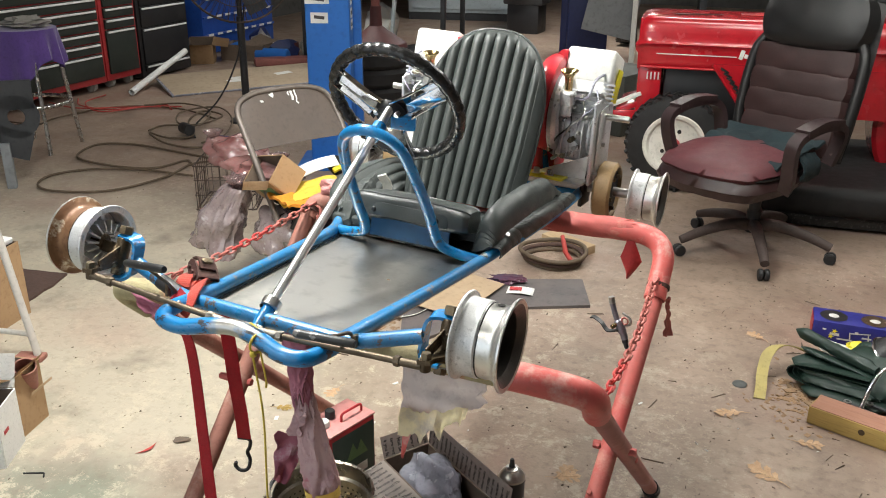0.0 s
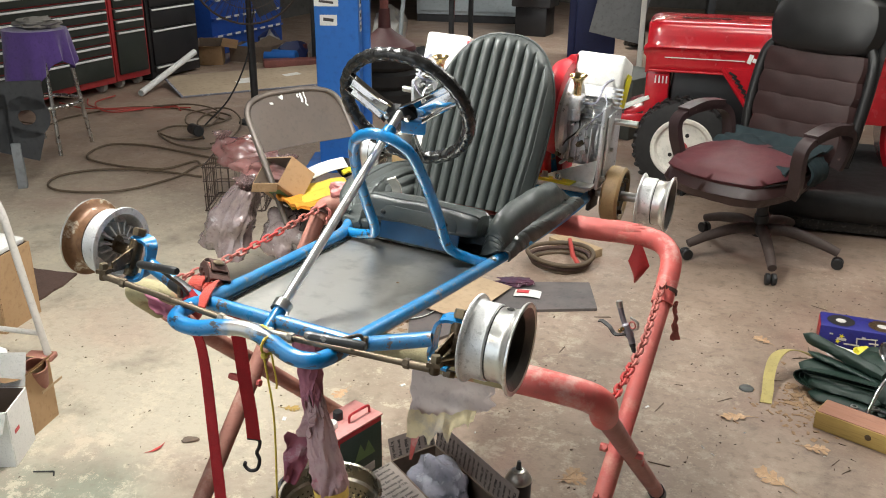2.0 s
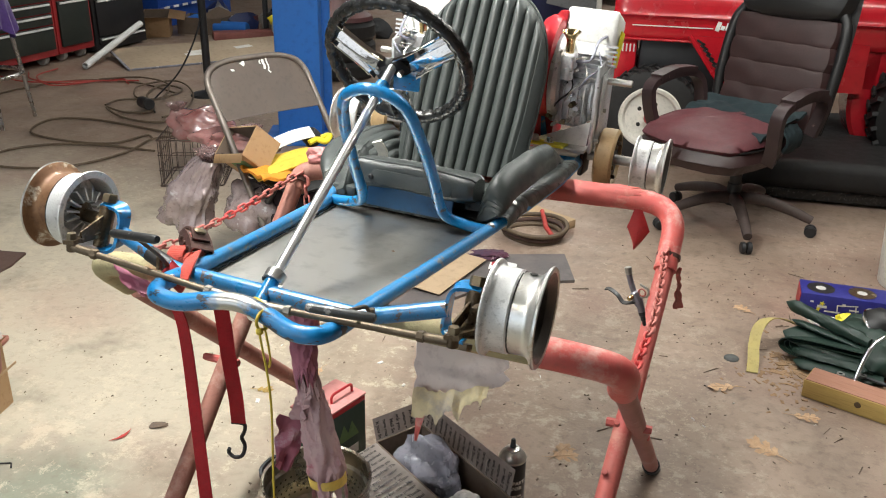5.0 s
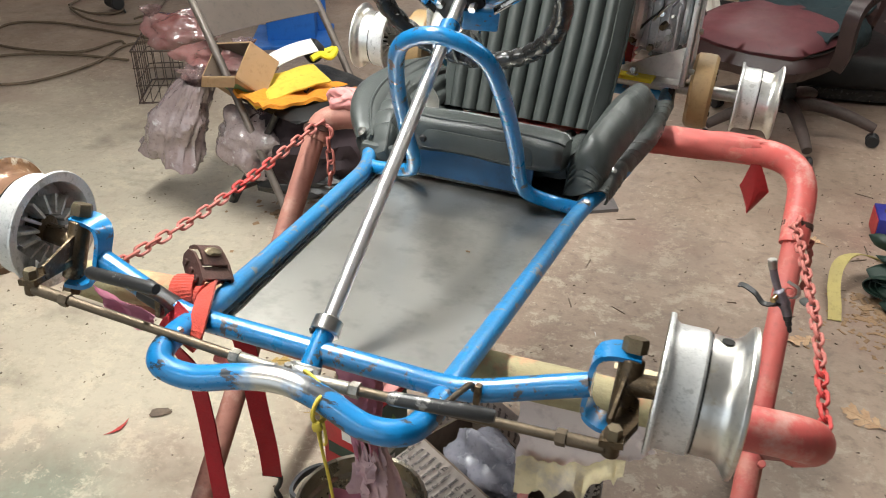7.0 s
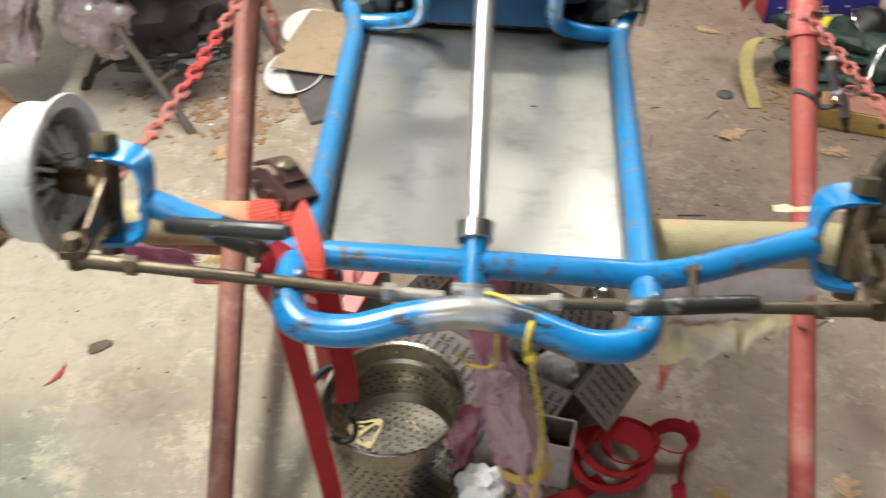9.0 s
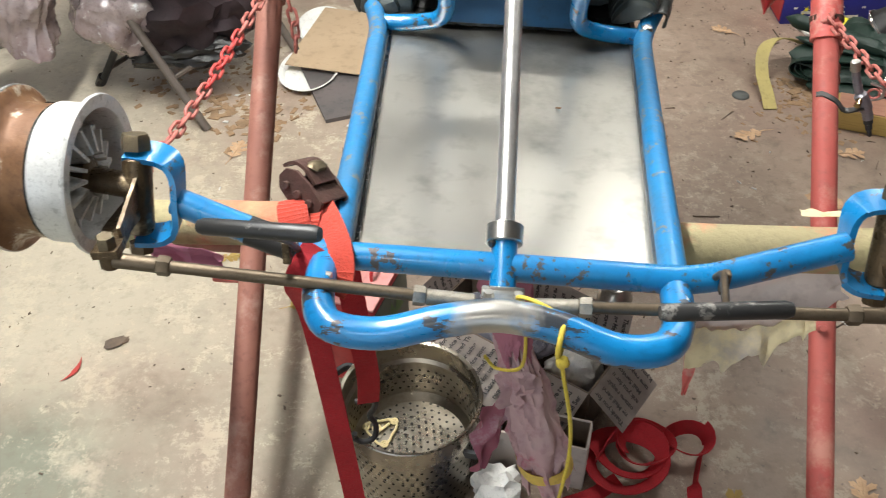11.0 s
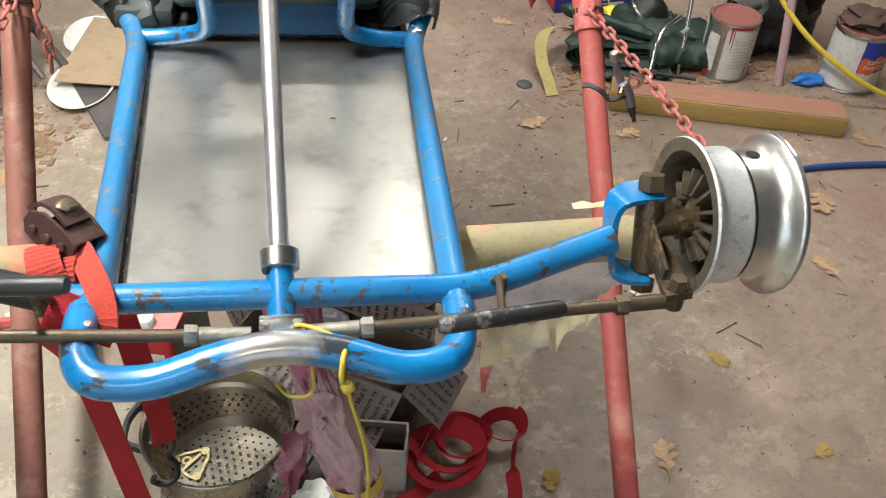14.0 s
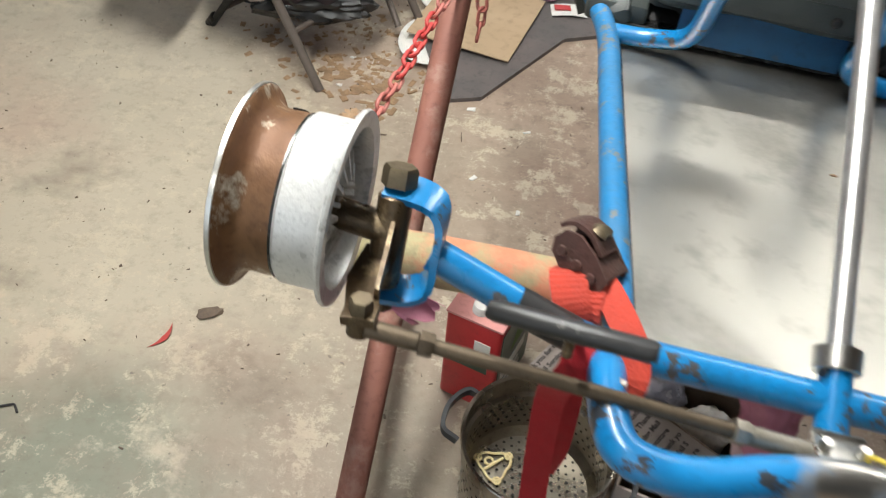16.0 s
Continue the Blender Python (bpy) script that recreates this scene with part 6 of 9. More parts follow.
for k, (w, h, z) in enumerate([(0.11, 0.026, 0.085), (0.07, 0.012, 0.055), (0.09, 0.008, 0.035)]):
    box(bm, (0.001, w, h), (0.0548, -0.008, z))
part("print_bars", bm, "paper_white", can_body, "pale printed bars")
tri = B()
for y0 in (0.0, 0.03):
    vs = [tri.verts.new(V(0.0552, y0 - 0.03, 0.125)), tri.verts.new(V(0.0552, y0 + 0.02, 0.125)), tri.verts.new(V(0.0552, y0 - 0.005, 0.175))]
    tri.faces.new(vs)
part("print_peak", tri, "green_print", can_body, "pale green peak shape")
part("front_label", box(B(), (0.03, 0.001, 0.025), (0.02, -0.0838, 0.17)), "paper_white", can_body, "small white label")
part("front_mark", box(B(), (0.07, 0.001, 0.03), (0.0, -0.0838, 0.12), (0, 0, 0)), "can_green", can_body, "dark printed shape")

# shipping carton with open flaps
def carton(name, m, size, material, inside, label, flaps, text=False, t=0.004, wall=""):
    """An open box: four walls, a floor and folded-out flaps (side: (length, degrees outwards from upright))."""
    c = thing(name, m, label, "cardboard box")
    sx, sy, sz = size
    for nm, dims, at in (("wall", (sx, t, sz), (0, -sy / 2, sz / 2)), ("wall", (sx, t, sz), (0, sy / 2, sz / 2)), ("wall", (t, sy - t, sz), (-sx / 2, 0, sz / 2)), ("wall", (t, sy - t, sz), (sx / 2, 0, sz / 2)),
                         ("bottom", (sx - t, sy - t, t), (0, 0, t / 2))):
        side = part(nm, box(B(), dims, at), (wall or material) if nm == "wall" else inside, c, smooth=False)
        # thin darker faces put the shade of the open box into colour
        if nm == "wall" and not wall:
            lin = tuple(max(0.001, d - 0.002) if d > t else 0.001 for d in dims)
            part("lining", box(B(), lin, tuple(q - math.copysign(t * 0.5 + 0.001, q) if d <= t else q for q, d in zip(at, dims))), inside, side, "inner face coloured darker for the shade inside", smooth=False)
    for side, length, ang in flaps:
        ax, wid, edge = {"front": (0, sx, V(0, -sy / 2, sz)), "back": (180, sx, V(0, sy / 2, sz)), "left": (-90, sy, V(-sx / 2, 0, sz)), "right": (90, sy, V(sx / 2, 0, sz))}[side]
        f = Matrix.Translation(edge) @ pose(0, 0, 0, 0, 0, ax) @ pose(0, 0, 0, ang, 0, 0)
        bm2 = B()
        nx = 8
        g = [[bm2.verts.new(f @ V(-wid / 2 + wid * i / nx, 0.0012 * noise.noise(V(i * 0.7, j, length * 9)), length * j / 4 + 0.002)) for j in range(5)] for i in range(nx + 1)]
        fs = [bm2.faces.new((g[i][j], g[i + 1][j], g[i + 1][j + 1], g[i][j + 1])) for i in range(nx) for j in range(4)]
        bmesh.ops.solidify(bm2, geom=fs, thickness=t * 0.8)
        fl = part("flap", bm2, material, c, "opened cardboard flap", smooth=False)
        if text:
            tb = B()
            phrase = "Thank you for using Mail Service postage required " * 3
            n = max(2, int(wid / 0.0185))
            for q in range(n):
                xx = -wid / 2 + wid * (q + 0.5) / n
                word = phrase[(q * 17) % 49:][:max(6, int(length / 0.0072))]
                put_text(tb, word, 0.0135, f @ pose(xx, 0.0046, length * 0.5, 90, 0, 180) @ pose(0, 0, 0, 0, 0, -90), 0.0005)
                put_text(tb, word, 0.0135, f @ pose(xx, -0.0046, length * 0.5, 90, 0, 0) @ pose(0, 0, 0, 0, 0, 90), 0.0005)
            part("print", tb, "ink", fl, "rows of dark printed wording", smooth=False)
    return c


# walls use the dark board so that the inside reads as shaded
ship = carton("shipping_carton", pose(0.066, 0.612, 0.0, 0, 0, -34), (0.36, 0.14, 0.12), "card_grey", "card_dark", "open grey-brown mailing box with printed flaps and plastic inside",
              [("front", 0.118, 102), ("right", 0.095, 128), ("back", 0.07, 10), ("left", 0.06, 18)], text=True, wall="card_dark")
solo("plastic_bag", bag(B(), (0.095, 0.060, 0.075), (0, 0, 0.062), 5), "plastic_bag", "crumpled clear plastic bag inside the mailing box", "plastic bag", m=pose(0.030, 0.640, 0.03, 0, 0, -34))
solo("plastic_bag", bag(B(), (0.055, 0.04, 0.05), (0, 0, 0.044), 15), "paper_white", "crumpled white plastic in the mailing box", "plastic bag", m=pose(0.155, 0.550, 0.02, 0, 0, 20))
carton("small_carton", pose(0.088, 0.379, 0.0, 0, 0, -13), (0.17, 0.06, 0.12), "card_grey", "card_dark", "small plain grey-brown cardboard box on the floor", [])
solo("dark_part", box(B(), (0.06, 0.045, 0.035), (0, 0, 0.0175), (0, 0, 0), 0.006), "black_metal", "black plastic block lying beside the mailing box", "part", m=pose(-0.03, 0.470, 0.0, 0, 0, 20))

# spray can
spray = thing("spray_can", pose(0.236, 0.650, 0.0, 0, 0, 14), "black aerosol can of brake parts cleaner on the floor", "spray can")
SR = 0.033
sc = part("can_body", lathe(B(), [(0, 0.002), (SR - 0.003, 0), (SR, 0.004), (SR, 0.168), (SR - 0.0005, 0.172), (0, 0.172)], 40), "spray_black", spray)
part("shoulder", lathe(B(), [(SR + 0.0006, 0.170), (SR + 0.0012, 0.173), (SR + 0.0004, 0.176), (SR - 0.006, 0.187), (0.017, 0.195), (0.0165, 0.199), (0.0125, 0.201), (0, 0.201)], 40), "tin", spray, "bare tin shoulder")
part("bottom_rim", lathe(B(), [(SR + 0.0008, 0.0), (SR + 0.0014, 0.002), (SR + 0.0006, 0.005), (SR, 0.005), (SR, 0.0)], 40), "tin", spray)
part("nozzle", lathe(B(), [(0, 0.225), (0.004, 0.225), (0.0055, 0.222), (0.006, 0.212), (0.0075, 0.203), (0, 0.201)], 18), "black_metal", spray, "black spray button")
tx = B()
for body_t, z, sz in (("BRAKE PARTS", 0.118, 0.0135), ("CLEANER", 0.103, 0.0135), ("LIMPIADOR DE", 0.080, 0.0085), ("PIEZAS DE FRENO", 0.071, 0.0085)):
    put_text(tx, body_t, sz, pose(0, 0, z), 0.0004, wrap=SR + 0.0006)
part("writing", tx, "paper_white", sc, "white lettering", smooth=False)
bm = B()
sheet(bm, lambda u, v: V((SR + 0.0007) * math.sin(-0.62 + 0.7 * u), -(SR + 0.0007) * math.cos(-0.62 + 0.7 * u), 0.137 + 0.014 * v), 8, 1, 0.0003)
part("badge", bm, "label_orange", sc, "red printed shape")
bm = B()
for k in range(5):
    sheet(bm, lambda u, v, k=k: V((SR + 0.0006) * math.sin(-0.9 + 1.8 * u), -(SR + 0.0006) * math.cos(-0.9 + 1.8 * u), 0.02 + 0.008 * k + 0.003 * v), 10, 1, 0.0002)
part("print_bars", bm, "label_white", sc, "small print as pale bars")

# heap of red webbing
heap = thing("strap_heap", pose(0, 0, 0), "loose coils of red webbing on the floor", "strap")
for k, (cx, cy, r0, z0, tl, ph) in enumerate([(0.365, 0.425, 0.034, 0.016, 55, 0.0), (0.255, 0.395, 0.050, 0.02, 35, 1.0), (0.245, 0.375, 0.058, 0.02, 25, 2.2), (0.285, 0.41, 0.04, 0.022, 50, 3.0)]):
    pts, sides = [], []
    for q in range(30):
        a = 2 * math.pi * q / 26 + ph
        pts.append(V(cx + r0 * math.cos(a) * 1.15, cy + r0 * math.sin(a), z0 + 0.006 * math.sin(a * 2 + k) + 0.0006 * q))
        sides.append(V(math.cos(a) * math.cos(radians(tl)), math.sin(a) * math.cos(radians(tl)), math.sin(radians(tl))))
    part("coil", ribbon(B(), pts, 0.027, sides, 0.002), "strap", heap)
part("run", ribbon(B(), curve_pts([(0.385, 0.40, 0.014), (0.375, 0.37, 0.012), (0.365, 0.335, 0.008), (0.36, 0.29, 0.004), (0.34, 0.24, 0.003)], 5), 0.026, [V(0.3, 0.2, 1)] * 10 + [V(1, 0, 0.3)] * 11, 0.002), "strap", heap)
part("run", ribbon(B(), curve_pts([(0.23, 0.345, 0.012), (0.18, 0.31, 0.012), (0.11, 0.285, 0.006), (0.03, 0.25, 0.004), (-0.06, 0.215, 0.003)], 5), 0.027, (0.2, 1, 0.15), 0.002), "strap", heap)
part("run", ribbon(B(), curve_pts([(0.19, 0.37, 0.03), (0.23, 0.42, 0.05), (0.28, 0.45, 0.035), (0.33, 0.43, 0.012)], 5), 0.027, (0.3, 0.2, 1), 0.002), "strap", heap)

# ---- dry leaves and litter ----
def oak_leaf(size, seed):
    """Oak leaf: pairs of broad toothed lobes either side of a midrib, curled a little."""
    bm2 = B()
    rl = random.Random(int(seed * 10))

    def lift(p):
        r = p.length / size
        return V(p.x, p.y, 0.002 + size * (0.10 * r * r * (0.5 + noise.noise(V(p.x * 20, p.y * 20, seed))) + 0.03 * max(0.0, noise.noise(V(p.x * 45, p.y * 45, seed)))))

    def blade(base, heading, length, w0, w1, teeth):
        d, q = V(math.cos(heading), math.sin(heading), 0), V(-math.sin(heading), math.cos(heading), 0)
        prof = [(0.0, w0), (0.3, w0 * 0.8), (0.6, w1), (0.78, w1 * (1.15 if teeth else 0.9)), (0.84, w1 * 0.55), (1.0, w1 * 0.08)]
        rows = [[bm2.verts.new(lift(base + d * length * t + q * w * k)) for k in (-1, 0, 1)] for t, w in prof]
        for a, b in zip(rows, rows[1:]):
            for k in range(2):
                bm2.faces.new((a[k], b[k], b[k + 1], a[k + 1]))

    blade(V(-size * 0.45, 0, 0), 0.0, size * 0.75, size * 0.02, size * 0.09, False)
    blade(V(size * 0.12, 0, 0), rl.uniform(-0.1, 0.1), size * 0.40, size * 0.08, size * 0.10, True)
    for t, ln in ((-0.26, 0.26), (-0.05, 0.36), (0.16, 0.32)):
        for side in (-1, 1):
            blade(V(size * (t + rl.uniform(-0.03, 0.03)), 0, 0), side * rl.uniform(0.75, 1.05), size * ln * rl.uniform(0.85, 1.15), size * 0.075, size * rl.uniform(0.06, 0.085), True)
    tube(bm2, [V(-size * 0.70, 0.004, 0.002), V(-size * 0.5, 0, 0.003), V(size * 0.4, 0, 0.0035)], 0.0008, 5)
    return bm2


LEAVES = [mesh_of("leaf", oak_leaf(0.088 + 0.012 * k, k * 2.3), "leaf") for k in range(3)] + [mesh_of("leaf", oak_leaf(0.06, 9.1), "leaf_yellow")]
for k, (x, y, a, j) in enumerate([(0.83, 1.165, 150, 2), (0.30, 0.95, 70, 0), (0.70, 1.46, 200, 1), (0.662, 0.328, 80, 0), (0.968, 0.297, 20, 3), (0.936, 1.373, 5, 0),
                                  (1.72, 1.16, 60, 1), (1.24, 0.78, 100, 0), (0.31, 0.93, 30, 0), (1.62, 1.26, 120, 2), (0.43, 0.31, 60, 3), (-0.43, 0.78, 30, 3), (-0.70, 1.36, 80, 0), (1.06, 0.98, 160, 3), (0.86, 0.55, 300, 3),
                                  (-0.62, 0.93, 15, 3), (1.35, 1.02, 250, 2), (1.42, 0.52, 45, 0), (-0.52, 1.08, 260, 0), (0.74, 2.05, 140, 0)]):
    ob = new("dry_leaf", LEAVES[j])
    ob.matrix_world = pose(x, y, 0.001, rnd(-4, 4), rnd(-4, 4), a) @ Matrix.Scale(rnd(0.85, 1.1), 4)
    tagged(ob, "dry yellowed leaf lying on the concrete floor" if j == 3 else "curled dry brown oak leaf on the concrete floor", "leaf", "dry leaves")


def litter(name, n, spots, size, material, label, seed, flat=0.25, slim=(0.15, 0.6)):
    rg = random.Random(seed)
    verts, faces = [], []
    for _ in range(n):
        x0, y0, sx, sy = rg.choice(spots)
        x, y = rg.gauss(x0, sx), rg.gauss(y0, sy)
        s = size * rg.uniform(0.4, 1.5)
        a = rg.uniform(0, 6.28)
        l, w, h = s, s * rg.uniform(*slim), s * flat * rg.uniform(0.4, 1.2)
        ca, sa = math.cos(a), math.sin(a)
        b = len(verts)
        zt = rg.uniform(0, 0.004)
        for px, py, pz in ((-l, -w, 0), (l, -w * 0.7, 0), (l * 0.8, w, 0), (-l * 0.9, w * 0.8, 0), (-l, -w, h), (l, -w * 0.6, h * 0.8), (l * 0.8, w, h + zt), (-l * 0.9, w * 0.8, h * 0.7)):
            verts.append((x + px * ca - py * sa, y + px * sa + py * ca, pz + 0.0005))
        faces += [tuple(b + q for q in f) for f in ((4, 5, 6, 7), (0, 1, 5, 4), (1, 2, 6, 5), (2, 3, 7, 6), (3, 0, 4, 7))]
    me = bpy.data.meshes.new(name)
    me.from_pydata(verts, [], faces)
    me.materials.append(M[material])
    tagged(new(name, me), label, "litter", kind="stuff")


litter("wood_chips", 620, [(0.87, 1.60, 0.07, 0.09), (0.93, 1.66, 0.06, 0.05), (1.35, 1.72, 0.25, 0.06), (1.05, 1.62, 0.12, 0.04), (1.65, 1.55, 0.1, 0.1), (-0.62, 1.62, 0.10, 0.10), (-0.72, 1.80, 0.12, 0.08), (-0.95, 1.75, 0.1, 0.1)], 0.008, "chips", "brown wood chips and broken leaves on the floor", 4, 0.07, (0.3, 0.9))
litter("leaf_litter", 420, [(1.22, 1.66, 0.07, 0.04), (1.48, 1.66, 0.10, 0.04), (1.60, 1.64, 0.05, 0.03), (0.98, 1.72, 0.08, 0.05), (1.45, 1.80, 0.2, 0.08), (-0.80, 1.60, 0.10, 0.06), (-0.68, 1.50, 0.07, 0.05)], 0.014, "chips", "broken brown leaves drifted against the clutter", 6, 0.12, (0.35, 0.9))
litter("floor_crumbs", 1100, [(0.5, 1.3, 0.8, 0.8), (-0.9, 1.0, 0.6, 0.6), (0.7, 0.6, 0.5, 0.5), (0.9, 2.1, 0.3, 0.4), (-2.0, 3.0, 1.0, 0.8)], 0.003, "crumbs", "dark crumbs and grit on the concrete floor", 5, 0.5)
litter("twigs", 60, [(0.7, 1.5, 0.45, 0.45), (1.1, 1.1, 0.3, 0.3), (0.3, 1.9, 0.4, 0.3)], 0.022, "crumbs", "thin dry twigs and pine needles on the floor", 6, 0.08, (0.03, 0.08))
litter("paper_bits", 26, [(-0.72, 1.62, 0.05, 0.05), (0.4, 1.0, 0.5, 0.4), (-0.3, 1.3, 0.3, 0.3)], 0.009, "paper_white", "small white scraps on the floor", 7, 0.2)
for x, y, a in ((-0.86, 0.575, 70),):
    solo("red_scrap", sheet(B(), lambda u, v: V(0.07 * (u - 0.5), 0.012 * (v - 0.5) * (1 - abs(2 * u - 1)) + 0.012 * (2 * u - 1) ** 2, 0.002 + 0.004 * u), 10, 3, 0.0008), "red_cord", "thin red plastic shaving on the concrete floor", "scrap", m=pose(x, y, 0.001, 0, 0, a))
solo("dark_scrap", blob(B(), (0.028, 0.014, 0.006), (0, 0, 0.005), 0.6, 3, sub=2), "crumbs", "dark crushed scrap on the concrete floor", "scrap", m=pose(-0.80, 0.655, 0, 0, 0, 30))
solo("hex_key", tube(B(), fil([(-0.03, 0, 0.003), (0.028, 0, 0.003), (0.034, -0.02, 0.003)], 0.004), 0.0022, 6), "black_metal", "small black hexagon key on the floor", "tool", m=pose(-1.08, 0.36, 0, 0, 0, 25))
solo("bottle_cap", lathe(B(), [(0, 0.006), (0.02, 0.006), (0.024, 0.003), (0.025, 0), (0, 0)], 20), "grey_plate", "flat grey disc lying on the floor", "disc", m=pose(0.715, 1.66, 0.0))

# ---- floor panel, cardboard and plate behind the kart ----
pan_b = B()
ol = [(-0.475, 1.50), (-0.385, 1.535), (-0.19, 1.90), (0.106, 2.05), (0.013, 2.29), (-0.37, 2.13), (-0.60, 1.80)]
prism(pan_b, ol, 0.0, 0.012)
solo("dark_board", pan_b, "dark_mat", "dark grey flat board with a black edge lying on the floor", "board", smooth=False)
solo("cardboard_sheet", box(B(), (0.31, 0.37, 0.004), (0, 0, 0.026), (1, 2, 0), 0.001), "card_pale", "plain tan cardboard sheet lying on a foam plate", "cardboard", m=pose(-0.452, 1.925, 0.003, 0, 0, -11))
solo("foam_plate", lathe(B(), [(0, 0.006), (0.10, 0.006), (0.115, 0.018), (0.125, 0.020), (0.112, 0.010), (0.1, 0.002), (0, 0.002)], 40), "foam", "white foam plate under the cardboard sheet", "plate", m=pose(-0.565, 1.775, 0.0) @ Matrix.Diagonal((0.75, 1.1, 1, 1)))
solo("foam_plate", lathe(B(), [(0, 0.006), (0.09, 0.006), (0.105, 0.018), (0.112, 0.020), (0.10, 0.010), (0.09, 0.002), (0, 0.002)], 40), "foam", "white foam plate beside the cardboard sheet", "plate", m=pose(-0.575, 2.06, 0.0) @ Matrix.Diagonal((0.7, 1.1, 1, 1)))
mag = thing("leaflet", pose(-0.19, 2.06, 0.016, 0, 0, 10), "pink and white printed leaflet on the grey panel", "leaflet")
part("page", sheet(B(), lambda u, v: V(0.11 * (u - 0.5), 0.07 * (v - 0.5), 0.006 * math.sin(u * 3)), 8, 2, 0.001), "paper_white", mag)
part("print", box(B(), (0.05, 0.03, 0.002), (-0.02, 0.005, 0.008), (0, 0, 0)), "can_red", mag, "red printed patch")
solo("work_gloves", blob(B(), (0.07, 0.035, 0.014), (0, 0, 0.012), 0.6, 22, sub=3, freq=3), mat("dark_print_cloth", (0.05, 0.03, 0.06), (0.10, 0.03, 0.05), 20, 0.8, bump=0.4, c3=(0.6, 0.55, 0.55), s3=16, t3=(0.62, 0.66)), "dark patterned cloth glove lying on the grey panel", "glove", m=pose(-0.27, 2.14, 0.014, 0, 0, 20))
blk = box(B(), (0.26, 0.09, 0.04), (0, 0, 0.02), (0, 0, 0), 0.003)
solo("wood_block", blk, "wood_pale", "short offcut of pale timber on the floor", "wood", m=pose(-0.15, 2.66, 0, 0, 0, -28))
lp = thing("hose_coil", pose(-0.17, 2.47, 0.0), "grey-brown hose coiled loosely on the floor", "hose")
for k in range(3):
    part("coil", tube(B(), [V((0.125 + 0.012 * k) * math.cos(a), (0.12 + 0.01 * k) * math.sin(a), 0.012 + 0.02 * k + 0.006 * math.sin(2 * a)) for a in [radians(10 * q) for q in range(36)]], 0.010, 10, closed=True), "brown_mat" if k == 1 else "brown_hose", lp)
part("red_end", tube(B(), [(0.0, 0.16, 0.06), (0.05, 0.04, 0.03), (0.115, -0.05, 0.012)], 0.011, 10), "red_cord", lp, "red hose end")

# ---- right side clutter ----
beam = thing("timber_beam", pose(1.255, 1.435, 0.0, 0, 0, -19), "weathered rectangular timber beam on the floor", "wood beam")
part("plank", box(B(), (0.66, 0.095, 0.058), (0, 0, 0.030), (0, 0, 0), 0.003), "wood", beam)
part("plank_top", box(B(), (0.652, 0.088, 0.002), (0, 0, 0.0605), (0, 0, 0)), "wood_top", beam, "faded red-brown top face")
part("knot", lathe(B(), [(0, 0.001), (0.008, 0.001), (0.01, 0), (0, 0)], 12, pose(-0.17, -0.0478, 0.034, 90, 0, 0)), "rust_dark", beam, "dark knot")
tarp = thing("vinyl_bag", pose(1.10, 1.86, 0.0, 0, 0, -8), "folded dark green vinyl cover heaped on the floor", "cover")
# rolls fan out from one gathered end; each is a flattened, creased tube
for k, (tip, end, r0, flat_z, lean) in enumerate([
        ((-0.235, -0.010, 0.135), (0.04, -0.130, 0.105), 0.021, 0.95, 0.0), ((-0.205, -0.060, 0.098), (0.05, -0.125, 0.075), 0.034, 0.30, 0.3),
        ((-0.222, -0.110, 0.072), (0.05, -0.150, 0.055), 0.046, 0.34, -0.2), ((-0.190, -0.140, 0.036), (0.07, -0.165, 0.035), 0.052, 0.36, 0.1),
        ((-0.170, -0.190, 0.016), (0.10, -0.190, 0.02), 0.045, 0.30, 0.0), ((-0.08, 0.000, 0.060), (0.26, -0.07, 0.060), 0.085, 0.62, 0.0),
        ((0.00, -0.110, 0.050), (0.28, -0.120, 0.045), 0.075, 0.60, 0.0), ((-0.05, 0.075, 0.07), (0.16, 0.03, 0.07), 0.040, 0.8, 0.0)]):
    tip, end = V(*tip), V(*end)
    along_v = (end - tip).normalized()
    side_v = along_v.cross(V(0, 0, 1)).normalized()
    bm2 = B()
    g = []
    for i in range(33):
        u = i / 32
        cap = max(0.05, math.sin(math.pi * min(0.5, max(0.0, u * 3.2 + 0.02)))) * (1 if u < 0.93 else 0.75)
        row = []
        for j in range(26):
            a = 2 * math.pi * j / 26
            cr = noise.noise(V(u * 4, math.cos(a) * 1.5, k * 3.7)) * 0.20 + (0.5 - min(0.5, 2.6 * abs(noise.noise(V(u * 5 + math.cos(a) * 0.8, a * 1.1, k + 5.0))))) * 0.22
            rr = r0 * cap * (1 + cr)
            p = tip.lerp(end, u) + side_v * rr * math.cos(a) + V(0, 0, 1) * (rr * flat_z * math.sin(a) + lean * rr * math.cos(a))
            p.z = max(0.002, p.z)
            row.append(bm2.verts.new(p))
        g.append(row)
    for i in range(32):
        for j in range(26):
            bm2.faces.new((g[i][j], g[i][(j + 1) % 26], g[i + 1][(j + 1) % 26], g[i + 1][j]))
    bm2.faces.new(g[0][::-1])
    bm2.faces.new(g[-1])
    part("fold", bm2, "tarp", tarp)
for k in range(4):
    g = 0.012 * k
    p = curve_pts([(0.03, -0.14, 0.085 - g), (-0.10, -0.125, 0.080 - g), (-0.185 + 1.4 * g, -0.120, 0.072 - 0.8 * g), (-0.212 + 1.6 * g, -0.125, 0.048), (-0.18 + 1.4 * g, -0.135, 0.026 + 0.5 * g), (-0.08, -0.15, 0.020 + 0.6 * g), (0.05, -0.165, 0.022 + 0.6 * g)], 5)
    part("edge_fold", ribbon(B(), p, 0.10 - 0.010 * k, (0.25, 1, 0.10 * (k - 1.5)), 0.003), "tarp", tarp, "layered folded edge")
